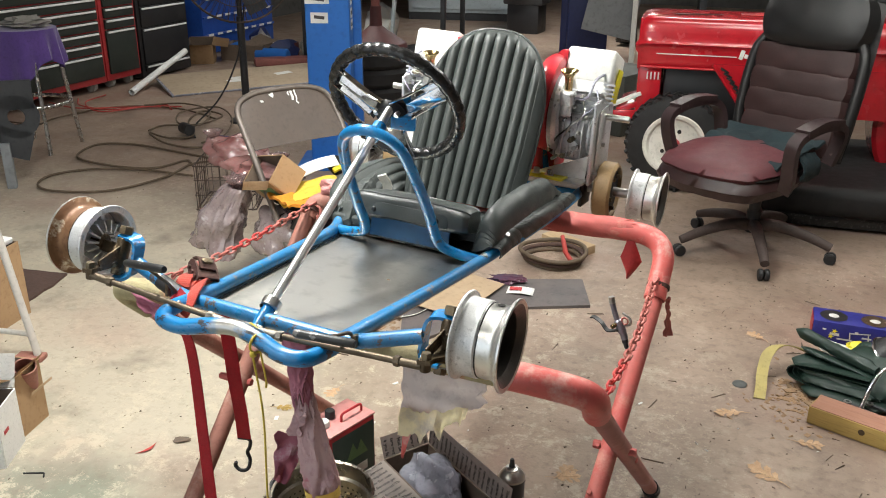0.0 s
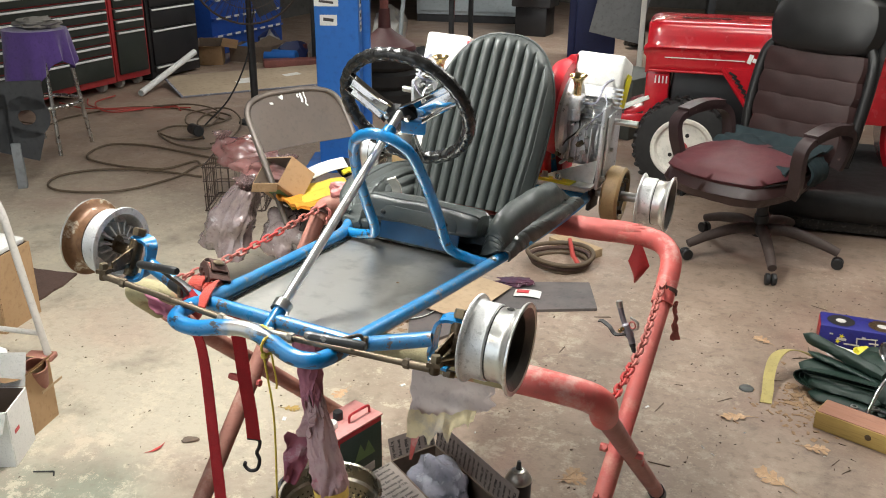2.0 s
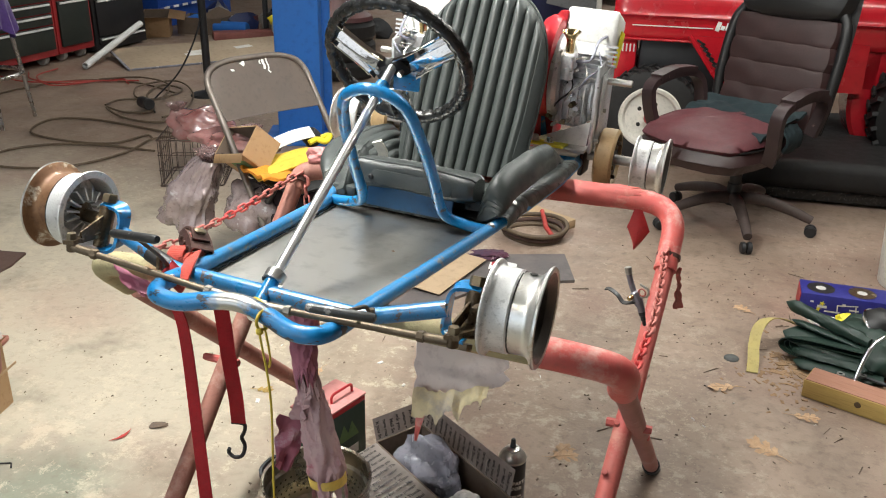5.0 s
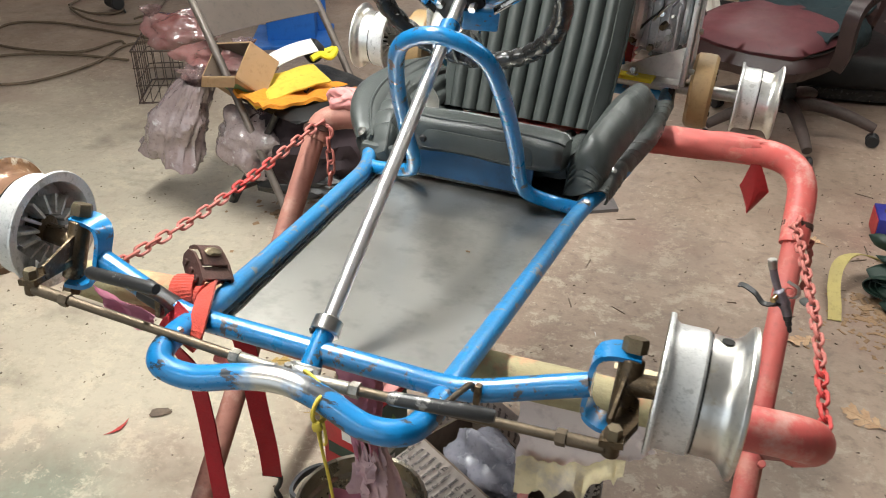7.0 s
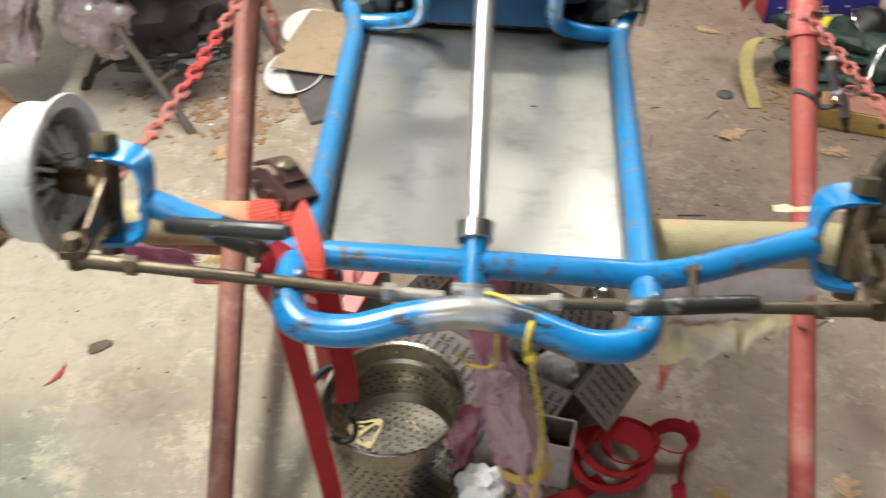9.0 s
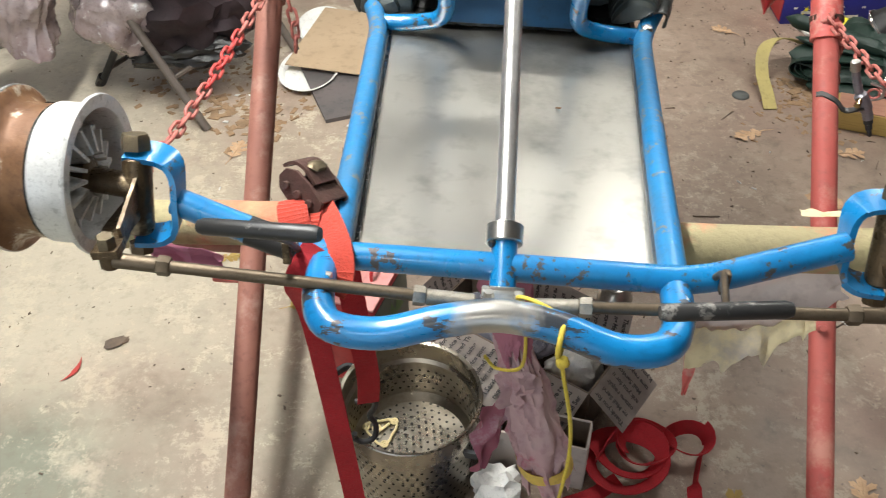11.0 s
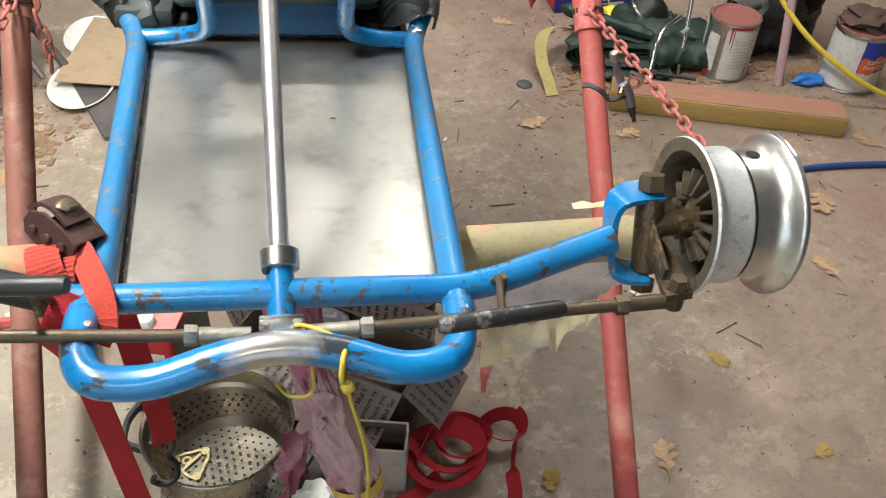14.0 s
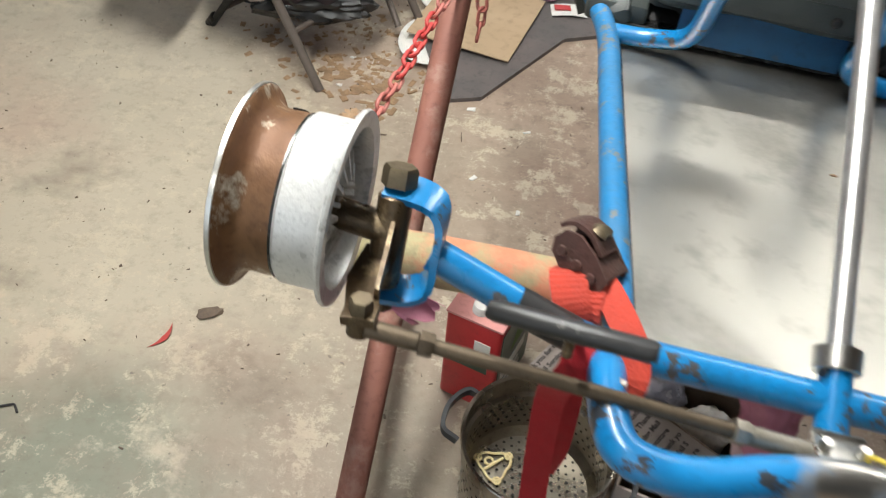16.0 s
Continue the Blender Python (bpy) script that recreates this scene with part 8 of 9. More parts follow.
jacket_ob = solo("dark_jacket", blob(B(), (0.22, 0.20, 0.19), (0, 0, 0.16), 0.3, 51, sub=4, freq=1.8), mat("dark_maroon_cloth", (0.035, 0.018, 0.022), (0.02, 0.013, 0.016), 8, 0.75, bump=0.4, bscale=60), "dark maroon jacket bundled under the folding chair", "jacket", m=on_chair(0.22, 0.22, 0.12, 0, 0, 20))
part("sleeve", blob(B(), (0.16, 0.06, 0.05), (0.05, -0.13, 0.045), 0.35, 52, rot=(0, 0, 15), sub=4, freq=2.0), "leather_black", jacket_ob, "dark jacket sleeve")
def drape(u, v):
    """Slack hanging film: gathered at the top, flaring into long folds."""
    a = 2 * math.pi * u
    c, s = math.cos(a), math.sin(a)
    k = 1 + 0.45 * noise.noise(V(c * 1.1, s * 1.1, v * 2.6 + 5)) + 0.22 * (0.5 - min(0.5, 2.0 * abs(noise.noise(V(c * 1.9 + v, s * 1.9 - v * 0.6, v * 2.2))))) + 0.16 * (0.5 - min(0.5, 2.4 * abs(noise.noise(V(c * 3.5, s * 3.5 + v, v * 5.5 + 2)))))
    r = (0.030 + 0.052 * v ** 0.6) * k * (1 - 0.75 * max(0.0, (v - 0.93) / 0.07) ** 2)
    return V(r * c * 1.1 - 0.05 * v, r * s * 0.85 - 0.05 * v, 0.28 * (1 - v) + 0.02 * noise.noise(V(c * 2, s * 2, 7)) * v)


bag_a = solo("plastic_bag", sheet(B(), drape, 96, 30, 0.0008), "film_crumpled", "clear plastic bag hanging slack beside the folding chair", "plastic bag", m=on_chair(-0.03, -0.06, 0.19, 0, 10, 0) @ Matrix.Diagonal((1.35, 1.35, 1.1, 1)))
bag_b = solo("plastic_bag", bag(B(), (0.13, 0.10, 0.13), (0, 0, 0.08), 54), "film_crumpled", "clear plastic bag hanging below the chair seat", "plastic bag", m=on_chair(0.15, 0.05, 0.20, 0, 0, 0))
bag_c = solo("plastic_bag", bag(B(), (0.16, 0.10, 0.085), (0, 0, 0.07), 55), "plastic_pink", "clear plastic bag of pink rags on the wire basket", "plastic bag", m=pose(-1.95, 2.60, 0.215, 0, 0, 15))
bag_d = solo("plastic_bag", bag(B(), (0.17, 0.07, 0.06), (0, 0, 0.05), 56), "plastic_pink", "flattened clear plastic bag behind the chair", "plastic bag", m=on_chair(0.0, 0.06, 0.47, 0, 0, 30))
for ob, p, sz in ((bag_a, (0.0, 0.0, 0.275), 0.04), (bag_b, (0.05, 0.02, 0.185), 0.04), (bag_c, (-0.11, 0.0, 0.13), 0.05), (bag_d, (0.08, 0.0, 0.10), 0.04)):
    def neck(u, v, p=p, sz=sz):
        a = 2 * math.pi * u
        r = sz * (0.32 + 0.9 * abs(v - 0.35)) * (1 + 0.22 * math.sin(7 * a + 5 * v) + 0.12 * math.sin(13 * a))
        return V(p[0] + r * math.cos(a), p[1] + r * math.sin(a), p[2] - 0.02 + sz * 1.3 * v)
    part("bag_neck", sheet(B(), neck, 48, 6, 0.0006), "plastic_film", ob, "gathered plastic neck")
# grey rods and cans behind the chair
for k, (x, y, h, r, mt, lab) in enumerate([(-0.52, 2.42, 0.20, 0.033, "label_white", "white aerosol can standing on the floor"), (-0.62, 2.46, 0.2, 0.033, "strap_yellow", "yellow-brown aerosol can standing on the floor"), (-0.73, 2.38, 0.19, 0.033, "tan_drum", "tan aerosol can standing on the floor")]):
    a = thing("aerosol_can", pose(x, y, 0), lab, "spray can", "spray cans behind the chair")
    part("can_body", lathe(B(), [(0, 0), (r, 0), (r, h - 0.04), (r - 0.004, h - 0.035), (0, h - 0.035)], 24), mt, a)
    part("cap", lathe(B(), [(0, h), (r - 0.006, h), (r - 0.003, h - 0.004), (r - 0.003, h - 0.036), (0, h - 0.036)], 24), "engine_alu", a)
solo("brace_rod", tube(B(), [(-0.90, 1.98, 0.42), (-0.66, 1.76, 0.05)], 0.010, 8), "chair_tube", "brown steel rod leaning behind the chair", "rod")

# ---- wire basket ----
wb = thing("wire_basket", pose(-1.99, 2.60, 0, 0, 0, 24), "rusty square wire basket on the floor", "wire basket")
HX = 0.155
for z in (0.006, 0.085, 0.165, 0.24):
    part("ring", tube(B(), fil([(-HX, -HX, z), (HX, -HX, z), (HX, HX, z), (-HX, HX, z), (-HX, -HX + 0.001, z)], 0.02), 0.004 if z in (0.006, 0.24) else 0.0025, 6), "wire", wb)
for k in range(8):
    q = -HX + 2 * HX * (k + 0.5) / 8
    for p in ([(q, -HX, 0), (q, -HX, 0.24)], [(q, HX, 0), (q, HX, 0.24)], [(-HX, q, 0), (-HX, q, 0.24)], [(HX, q, 0), (HX, q, 0.24)], [(q, -HX, 0.005), (q, HX, 0.005)]):
        part("wire", tube(B(), p, 0.0022, 5), "wire", wb)

# ---- hoses on the floor ----
ho = thing("welding_hose", pose(0, 0, 0), "dusty brown hose snaking in loops over the floor", "hose")
part("run", tube(B(), curve_pts([(-2.64, 3.09, 0.01), (-2.71, 3.12, 0.01), (-2.78, 2.91, 0.01), (-3.06, 2.85, 0.01), (-3.38, 2.92, 0.01), (-3.48, 3.20, 0.01), (-3.26, 3.30, 0.01), (-2.92, 3.27, 0.01), (-2.71, 3.24, 0.01), (-2.50, 3.21, 0.01)], 7), 0.0068, 8), "brown_hose", ho)
part("run", tube(B(), curve_pts([(-2.50, 3.21, 0.012), (-2.62, 3.06, 0.012), (-2.59, 2.78, 0.012), (-2.70, 2.46, 0.012), (-2.97, 2.33, 0.012), (-3.15, 2.38, 0.012), (-3.22, 2.56, 0.012), (-3.08, 2.75, 0.012), (-2.80, 2.85, 0.012), (-2.46, 2.87, 0.012)], 7), 0.0068, 8), "brown_hose", ho)
part("run", tube(B(), curve_pts([(-3.41, 3.62, 0.016), (-3.41, 3.78, 0.016), (-3.21, 3.90, 0.016), (-3.21, 4.20, 0.016), (-3.44, 4.27, 0.016), (-3.34, 3.97, 0.016), (-3.04, 3.63, 0.016), (-3.15, 3.51, 0.016), (-3.36, 3.57, 0.016), (-3.10, 3.40, 0.016), (-2.85, 3.37, 0.016), (-2.74, 3.49, 0.016)], 7), 0.0068, 8), "brown_hose", ho)
part("run", tube(B(), curve_pts([(-3.94, 4.20, 0.03), (-3.71, 4.38, 0.03), (-3.37, 4.26, 0.03), (-3.15, 3.86, 0.03), (-3.33, 3.84, 0.03), (-3.53, 4.14, 0.03), (-3.39, 4.38, 0.03), (-3.05, 4.10, 0.03), (-2.81, 3.66, 0.03), (-2.83, 3.45, 0.03)], 7), 0.0062, 8), "brown_hose", ho)
part("run", tube(B(), curve_pts([(-4.61, 3.44, 0.01), (-4.28, 3.47, 0.01), (-4.31, 3.68, 0.01), (-4.21, 4.08, 0.01), (-3.99, 4.25, 0.01), (-3.63, 4.28, 0.01), (-3.20, 4.12, 0.01)], 7), 0.0062, 8), "brown_hose", ho)
part("torch_end", rod(B(), (-3.155, 3.677, 0.050), (-3.035, 3.597, 0.060), 0.038, 16), "black_metal", ho, "black plug end")
ec = thing("extension_cord", pose(0, 0, 0), "red extension cord bunched on the floor", "cord")
for k in range(3):
    part("strand", tube(B(), curve_pts([(-4.75 + 0.1 * k, 4.05 + 0.2 * k, 0.012), (-4.35, 3.92 + 0.05 * k, 0.03 + 0.01 * k), (-4.1, 4.1 - 0.08 * k, 0.02), (-3.9, 4.25 + 0.05 * k, 0.012), (-3.7, 4.35 - 0.06 * k, 0.012)], 6), 0.0055, 6), "red_cord", ec)

# ---- stool with cloth ----
st = thing("bar_stool", pose(-3.79, 3.04, 0, 0, 0, 12), "chromed round stool draped with a purple cloth", "stool")
for k in range(4):
    a = radians(45 + 90 * k)
    d = V(math.cos(a), math.sin(a), 0)
    part("leg", tube(B(), curve_pts([d * 0.14 + V(0, 0, 0.70), d * 0.18 + V(0, 0, 0.6), d * 0.25, ], 6), 0.013, 10), "chrome_stool", st)
part("foot_ring", tube(B(), [V(0.215 * math.cos(a), 0.215 * math.sin(a), 0.30) for a in [radians(10 * k) for k in range(36)]], 0.013, 10, closed=True), "chrome_stool", st, "chrome foot ring")
part("seat", lathe(B(), [(0, 0.70), (0.17, 0.70), (0.185, 0.715), (0.185, 0.74), (0.17, 0.755), (0, 0.755)], 32), "black_metal", st)
dc = B()
NCL = 72
rings = []
for j in range(13):
    row = []
    for k in range(NCL):
        a = 2 * math.pi * k / NCL
        if j < 5:
            r, z = 0.19 * j / 4 + 0.002, 0.765
        else:
            q = (j - 4) / 8
            r = 0.193 + 0.018 * q + 0.028 * q * math.sin(a * 9 + 2 * math.sin(a * 2))
            z = 0.765 - q * (0.30 - 0.14 * math.cos(a - 0.63) + 0.05 * math.sin(a * 2 + 0.5) + 0.035 * math.sin(a * 5))
        row.append(dc.verts.new((r * math.cos(a), r * math.sin(a), z)))
    rings.append(row)
for a, b in zip(rings, rings[1:]):
    for k in range(NCL):
        dc.faces.new((a[k], a[(k + 1) % NCL], b[(k + 1) % NCL], b[k]))
solo("cloth", dc, "purple", "purple cloth hanging in folds over the stool", "cloth", m=st.matrix_world)
solo("rag", blob(B(), (0.13, 0.11, 0.035), (0, 0, 0.03), 0.6, 61, sub=3, freq=3), "rag", "grey rag heaped on the purple cloth", "rag", m=pose(-3.79, 3.06, 0.765))

# ---- tool chests along the west wall ----
def chest(name, y0, y1, x, z0, h, depth, body_m, drawer_m, rows, label, handle="pvc", casters=True, cols=1):
    """A drawer cabinet whose front faces +x."""
    t = thing(name, pose(x, (y0 + y1) / 2, 0), label, "tool chest")
    w = y1 - y0
    part("body", box(B(), (depth, w, h), (-depth / 2, 0, z0 + h / 2), (0, 0, 0), 0.008), body_m, t)
    cw = (w - 0.05) / cols
    for c in range(cols):
        zc = z0 + 0.05
        rws = rows[c] if isinstance(rows[0], (list, tuple)) else rows
        total = sum(rws)
        for r in rws:
            hh = (h - 0.09) * r / total
            yc = -w / 2 + 0.025 + cw * (c + 0.5)
            d = part("drawer", box(B(), (0.02, cw - 0.02, hh - 0.012), (0.010, yc, zc + hh / 2), (0, 0, 0), 0.004), drawer_m, t)
            # plain white pulls: the gleam of metal put into their colour
            part("handle", box(B(), (0.018, cw - 0.05, 0.016), (0.024, yc, zc + hh - 0.022), (0, 0, 0), 0.005), handle, d, "bright full-width drawer pull")
            zc += hh
    if casters:
        for yy in (-w / 2 + 0.1, w / 2 - 0.1):
            part("caster", lathe(B(), [(0, -0.02), (0.05, -0.02), (0.055, 0), (0.05, 0.02), (0, 0.02)], 20, pose(-0.08, yy, 0.055, 90, 0, 0)), "rag", t, "grey caster wheel")
            part("caster_fork", box(B(), (0.05, 0.055, 0.04), (-0.08, yy, 0.09), (0, 0, 0), 0.005), "tin", t)
    return t


chest("roller_cabinet", 3.00, 4.65, -4.70, 0.073, 1.1, 0.5, "toolbox_red", "drawer_grey", [2.2, 1, 1, 1, 1, 1, 1, 1, 1, 1], "red roller tool cabinet with dark drawers and bright pulls")
chest("side_cabinet", 4.67, 5.09, -4.71, 0.073, 1.1, 0.5, "toolbox_red", "drawer_grey", [4.08, 1, 1, 1, 1, 1, 1, 1], "red tool cabinet with a dark door and small drawers")
chest("black_cabinet", 5.12, 5.80, -4.72, 0.02, 1.18, 0.5, "drawer_black", "drawer_black", [0.37, 1.73, 1, 1, 1, 0.8], "black steel tool cabinet with wide drawers", casters=False)
chest("tall_cabinet", 1.92, 2.98, -4.72, 0.073, 1.1, 0.5, "toolbox_red", "drawer_grey", [1, 1, 1, 1, 1, 1, 1, 1, 1], "red tool cabinet with dark drawers")
bins = thing("parts_cabinet", pose(-5.05, 7.1, 0), "blue small-parts drawer cabinet with white labels", "parts cabinet")
part("body", box(B(), (0.4, 1.3, 1.3), (-0.2, 0, 0.66), (0, 0, 0), 0.006), "bin_blue", bins)
for r in range(6):
    part("shelf_edge", box(B(), (0.03, 1.28, 0.02), (0.01, 0, 0.20 + 0.18 * r)), "bin_blue", bins)
    for c in range(8):
        part("label", box(B(), (0.004, 0.085, 0.022), (0.028, -0.55 + 0.155 * c, 0.205 + 0.18 * r)), "paper_white", bins, "white bin label")

# pvc pipe, leaning cartons, cardboard on the floor
pv = B()
lathe(pv, [(0.022, 0), (0.027, 0), (0.027, 1.02), (0.022, 1.02), (0.022, 0)], 24, along((-4.362, 4.550, 0.030), (-4.548, 5.45, 0.20)))
solo("plastic_pipe", pv, "pvc", "white plastic drain pipe leaning on a box", "pipe")
carton("tipped_carton", pose(-4.85, 6.15, 0.0, 12, 0, 30), (0.24, 0.24, 0.22), "card", "card_dark", "brown cardboard box tipped among junk", [("front", 0.15, 70), ("right", 0.15, 100)])
carton("low_carton", pose(-4.55, 6.5, 0.0, 0, 0, 10), (0.45, 0.3, 0.16), "card_dark", "card_dark", "low dark cardboard box on the floor", [])
fl = B()
box(fl, (1.75, 0.655, 0.012), (0, 0, 0.0), (0, 0, 0), 0.004)
flat = solo("flat_carton", fl, "card_flat", "flattened long grey-tan carton with taped silver edges", "cardboard", m=Matrix.Translation((-3.745, 5.53, 0.038)) @ pose(0, 0, 0, 0, 0, 52.2) @ pose(0, 0, 0, 5, 0, 0))
part("edge_tape", box(B(), (0.02, 0.66, 0.016), (-0.866, 0, 0), (0, 0, 0), 0.003), "plastic_bag", flat, "crumpled silver tape along the short edge")
part("edge_tape", box(B(), (1.70, 0.012, 0.015), (0.0, -0.3235, 0), (0, 0, 0), 0.003), "plastic_bag", flat, "crumpled silver tape along the long edge")
for k, (x, y) in enumerate(((-0.05, -0.06), (0.0, 0.02), (0.42, 0.05))):
    solo("shipping_label", box(B(), (0.16, 0.07, 0.002), (0, 0, 0)), "paper_white", "white paper label stuck on the long carton", "label", "labels on the long carton", m=flat.matrix_world @ pose(x - 0.2, y, 0.0075, 0, 0, 6 * k))
for k in range(16):
    x, y = -4.9 + rnd(0, 2.2), 6.35 + rnd(0, 0.9)
    mt = random.choice(["dark_steel", "rubber", "brown_mat", "blue_post", "rag", "card_dark", "navy"])
    solo("junk_part", blob(B(), (rnd(0.08, 0.2), rnd(0.08, 0.16), rnd(0.05, 0.14)), (0, 0, 0.08), 0.5, 70 + k, sub=2, freq=2.2), mt, {"dark_steel": "dark steel part in a junk heap", "rubber": "black rubber part in a junk heap", "brown_mat": "brown sack in a junk heap", "blue_post": "blue tin in a junk heap", "rag": "grey rag in a junk heap", "card_dark": "dark carton in a junk heap", "navy": "navy cloth in a junk heap"}[mt], "junk", "junk by the tool chests", m=pose(x, y, 0, 0, 0, rnd(0, 90)))
solo("yellow_tool", blob(B(), (0.13, 0.08, 0.07), (0, 0, 0.06), 0.4, 91, sub=3), "yellow", "yellow power tool lying in the junk", "power tool", m=pose(-3.02, 6.55, 0.15))
solo("white_sack", blob(B(), (0.16, 0.12, 0.2), (0, 0, 0.16), 0.35, 92, sub=3), "paper_white", "white sack standing among junk", "sack", m=pose(-3.2, 6.9, 0.2))

solo("blue_roll", rod(B(), (-0.17, 0, 0.07), (0.17, 0.05, 0.07), 0.065, 20, 0.012), "blue_post", "blue plastic roll lying behind the long carton", "roll", m=pose(-4.22, 6.42, 0.0))
saw = thing("circular_saw", pose(-3.70, 6.52, 0.0, 0, 0, 20), "yellow circular saw with a grey blade guard", "power tool")
part("motor_housing", blob(B(), (0.12, 0.07, 0.06), (0, 0, 0.17), 0.25, 141, sub=3), "yellow", saw)
part("blade_guard", lathe(B(), [(0.03, 0.0), (0.10, 0.0), (0.105, 0.012), (0.10, 0.03), (0.03, 0.03)], 28, pose(0.02, -0.08, 0.115, 90, 0, 0)), "tin", saw, "round grey blade guard")
part("foot_plate", box(B(), (0.26, 0.12, 0.006), (0, -0.03, 0.004), (0, 0, 0), 0.002), "tin", saw)
part("grip", tube(B(), fil([(-0.10, 0.02, 0.17), (-0.13, 0.02, 0.23), (0.02, 0.02, 0.25), (0.06, 0.02, 0.20)], 0.03), 0.016, 10), "black_metal", saw, "black handle")
solo("parts_tray", box(B(), (0.62, 0.16, 0.07), (0, 0, 0.035), (0, 0, 0), 0.01), "lid_rust", "low dull red parts tray on the floor", "tray", m=pose(-4.02, 6.38, 0.0, 0, 0, 40))
solo("plastic_sack", bag(B(), (0.15, 0.13, 0.24), (0, 0, 0.20), 151), "pvc", "white plastic sack slumped on the floor", "sack", m=pose(-3.45, 6.35, 0.0))
solo("plastic_sack", bag(B(), (0.13, 0.12, 0.18), (0, 0, 0.15), 157), "rubber", "black plastic sack slumped on the floor", "sack", m=pose(-3.78, 6.72, 0.0))
for k in range(3):
    solo("paint_tin", lathe(B(), [(0, 0.0), (0.07, 0.0), (0.072, 0.005), (0.072, 0.15), (0.068, 0.155), (0, 0.15)], 20), ("tin", "maroon", "rag")[k], ("bare tin among the junk", "maroon tin among the junk", "grey tin among the junk")[k], "tin", m=pose(-4.36 + 0.17 * k, 6.72 + 0.05 * k, 0.0))

# ---- pedestal fan ----
fan = thing("pedestal_fan", pose(-2.985, 4.20, 0, 0, 0, 38), "black pedestal fan with a dusty wire cage", "fan")
FZ, FR = 1.10, 0.39
part("base", lathe(B(), [(0, 0.03), (0.04, 0.03), (0.12, 0.014), (0.13, 0.0), (0, 0)], 32), "black_metal", fan)
part("pole", rod(B(), (0, 0, 0.02), (0, 0, 0.75), 0.027, 14), "black_metal", fan)
part("inner_pole", rod(B(), (0, 0, 0.75), (0, 0, FZ), 0.019, 14), "black_metal", fan)
cage = part("cage", tube(B(), [V(FR * math.cos(a), -0.02, FZ + FR * math.sin(a)) for a in [radians(10 * k) for k in range(36)]], 0.008, 8, closed=True), "wire", fan, "dusty round wire cage")
for k in range(56):
    a = 2 * math.pi * k / 56
    part("cage_wire", tube(B(), curve_pts([(q * FR * math.cos(a), y, FZ + q * FR * math.sin(a)) for q, y in ((0.13, -0.14), (0.68, -0.13), (1.0, -0.02), (0.66, 0.08))], 3), 0.0022, 4), "wire", cage)
for q, y in ((0.35, -0.142), (0.7, -0.128)):
    part("cage_ring", tube(B(), [V(q * FR * math.cos(a), y, FZ + q * FR * math.sin(a)) for a in [radians(10 * k) for k in range(36)]], 0.003, 6, closed=True), "wire", cage)
for k in range(4):
    a = math.pi / 2 * k + 0.4
    part("blade", ribbon(B(), [V(0.05 * math.cos(a), -0.02, FZ + 0.05 * math.sin(a)), V(0.34 * math.cos(a), -0.04, FZ + 0.34 * math.sin(a))], 0.16, (-math.sin(a), 0.5, math.cos(a)), 0.003), "dark_steel", fan)
part("motor", rod(B(), (0, 0.0, FZ), (0, 0.16, FZ), 0.085, 18), "black_metal", fan)
solo("fan_cord", tube(B(), curve_pts([(-2.95, 4.22, 0.85), (-2.99, 4.16, 0.5), (-3.08, 4.02, 0.2), (-3.2, 3.85, 0.012), (-3.0, 3.6, 0.012)], 6), 0.006, 6), "black_metal", "black power cord of the fan trailing to the floor", "cord")
# dark shelf stand behind the fan
tb = thing("work_table", pose(-3.2, 6.9, 0), "dark steel work table loaded with junk", "table")
part("top", box(B(), (1.6, 0.6, 0.03), (0, 0, 0.70), (0, 0, 0), 0.004), "dark_steel", tb)
for x in (-0.75, 0.75):
    for y in (-0.25, 0.25):
        part("leg", box(B(), (0.04, 0.04, 0.69), (x, y, 0.345), (0, 0, 0), 0.003), "dark_steel", tb)

# ---- blue lift post ----
post = thing("lift_post", Matrix.Translation((-1.82, 3.40, 0)) @ pose(0, 0, 0, 0, 0, 21.5), "tall blue steel lift post with paper stickers", "lift post")
part("column", box(B(), (0.255, 0.17, 2.6), (0.0, 0.085, 1.3), (0, 0, 0), 0.006), "blue_post", post)
part("flange", box(B(), (0.31, 0.05, 2.6), (0.02, 0.195, 1.3), (0, 0, 0), 0.004), "blue_post", post)
part("base_plate", box(B(), (0.42, 0.40, 0.02), (0, 0.1, 0.01), (0, 0, 0), 0.003), "blue_post", post)
for x, z, w, h in ((-0.055, 0.985, 0.14, 0.045), (-0.045, 0.885, 0.10, 0.06)):
    s2 = part("sticker", box(B(), (w, 0.002, h), (x, -0.0015, z)), "paper_white", post, "white paper sticker")
    part("sticker_print", box(B(), (w * 0.6, 0.001, h * 0.3), (x, -0.003, z + h * 0.05), (0, 6, 0)), "ink", s2, "dark printed bars")
for z in (0.98, 0.905, 0.84):
    s2 = part("sticker", box(B(), (0.002, 0.075, 0.055), (0.1295, 0.09, z)), "paper_white", post, "white side sticker")
    part("sticker_print", box(B(), (0.001, 0.045, 0.02), (0.131, 0.09, z)), "ink", s2)

# ---- far workshop ----
def block(name, m, size, material, label, category, bevel=0.01):
    return solo(name, box(B(), size, (0, 0, size[2] / 2), (0, 0, 0), bevel), material, label, category, m=m)


lk = thing("steel_locker", pose(-3.75, 10.6, 0, 0, 0, 12), "pale blue-grey steel cabinet with two doors", "cabinet")
part("body", box(B(), (1.5, 0.6, 1.7), (0, 0, 0.95), (0, 0, 0), 0.01), "locker", lk)
for x in (-0.36, 0.36):
    d = part("door", box(B(), (0.69, 0.02, 1.6), (x, -0.31, 0.95), (0, 0, 0), 0.006), "locker", lk)
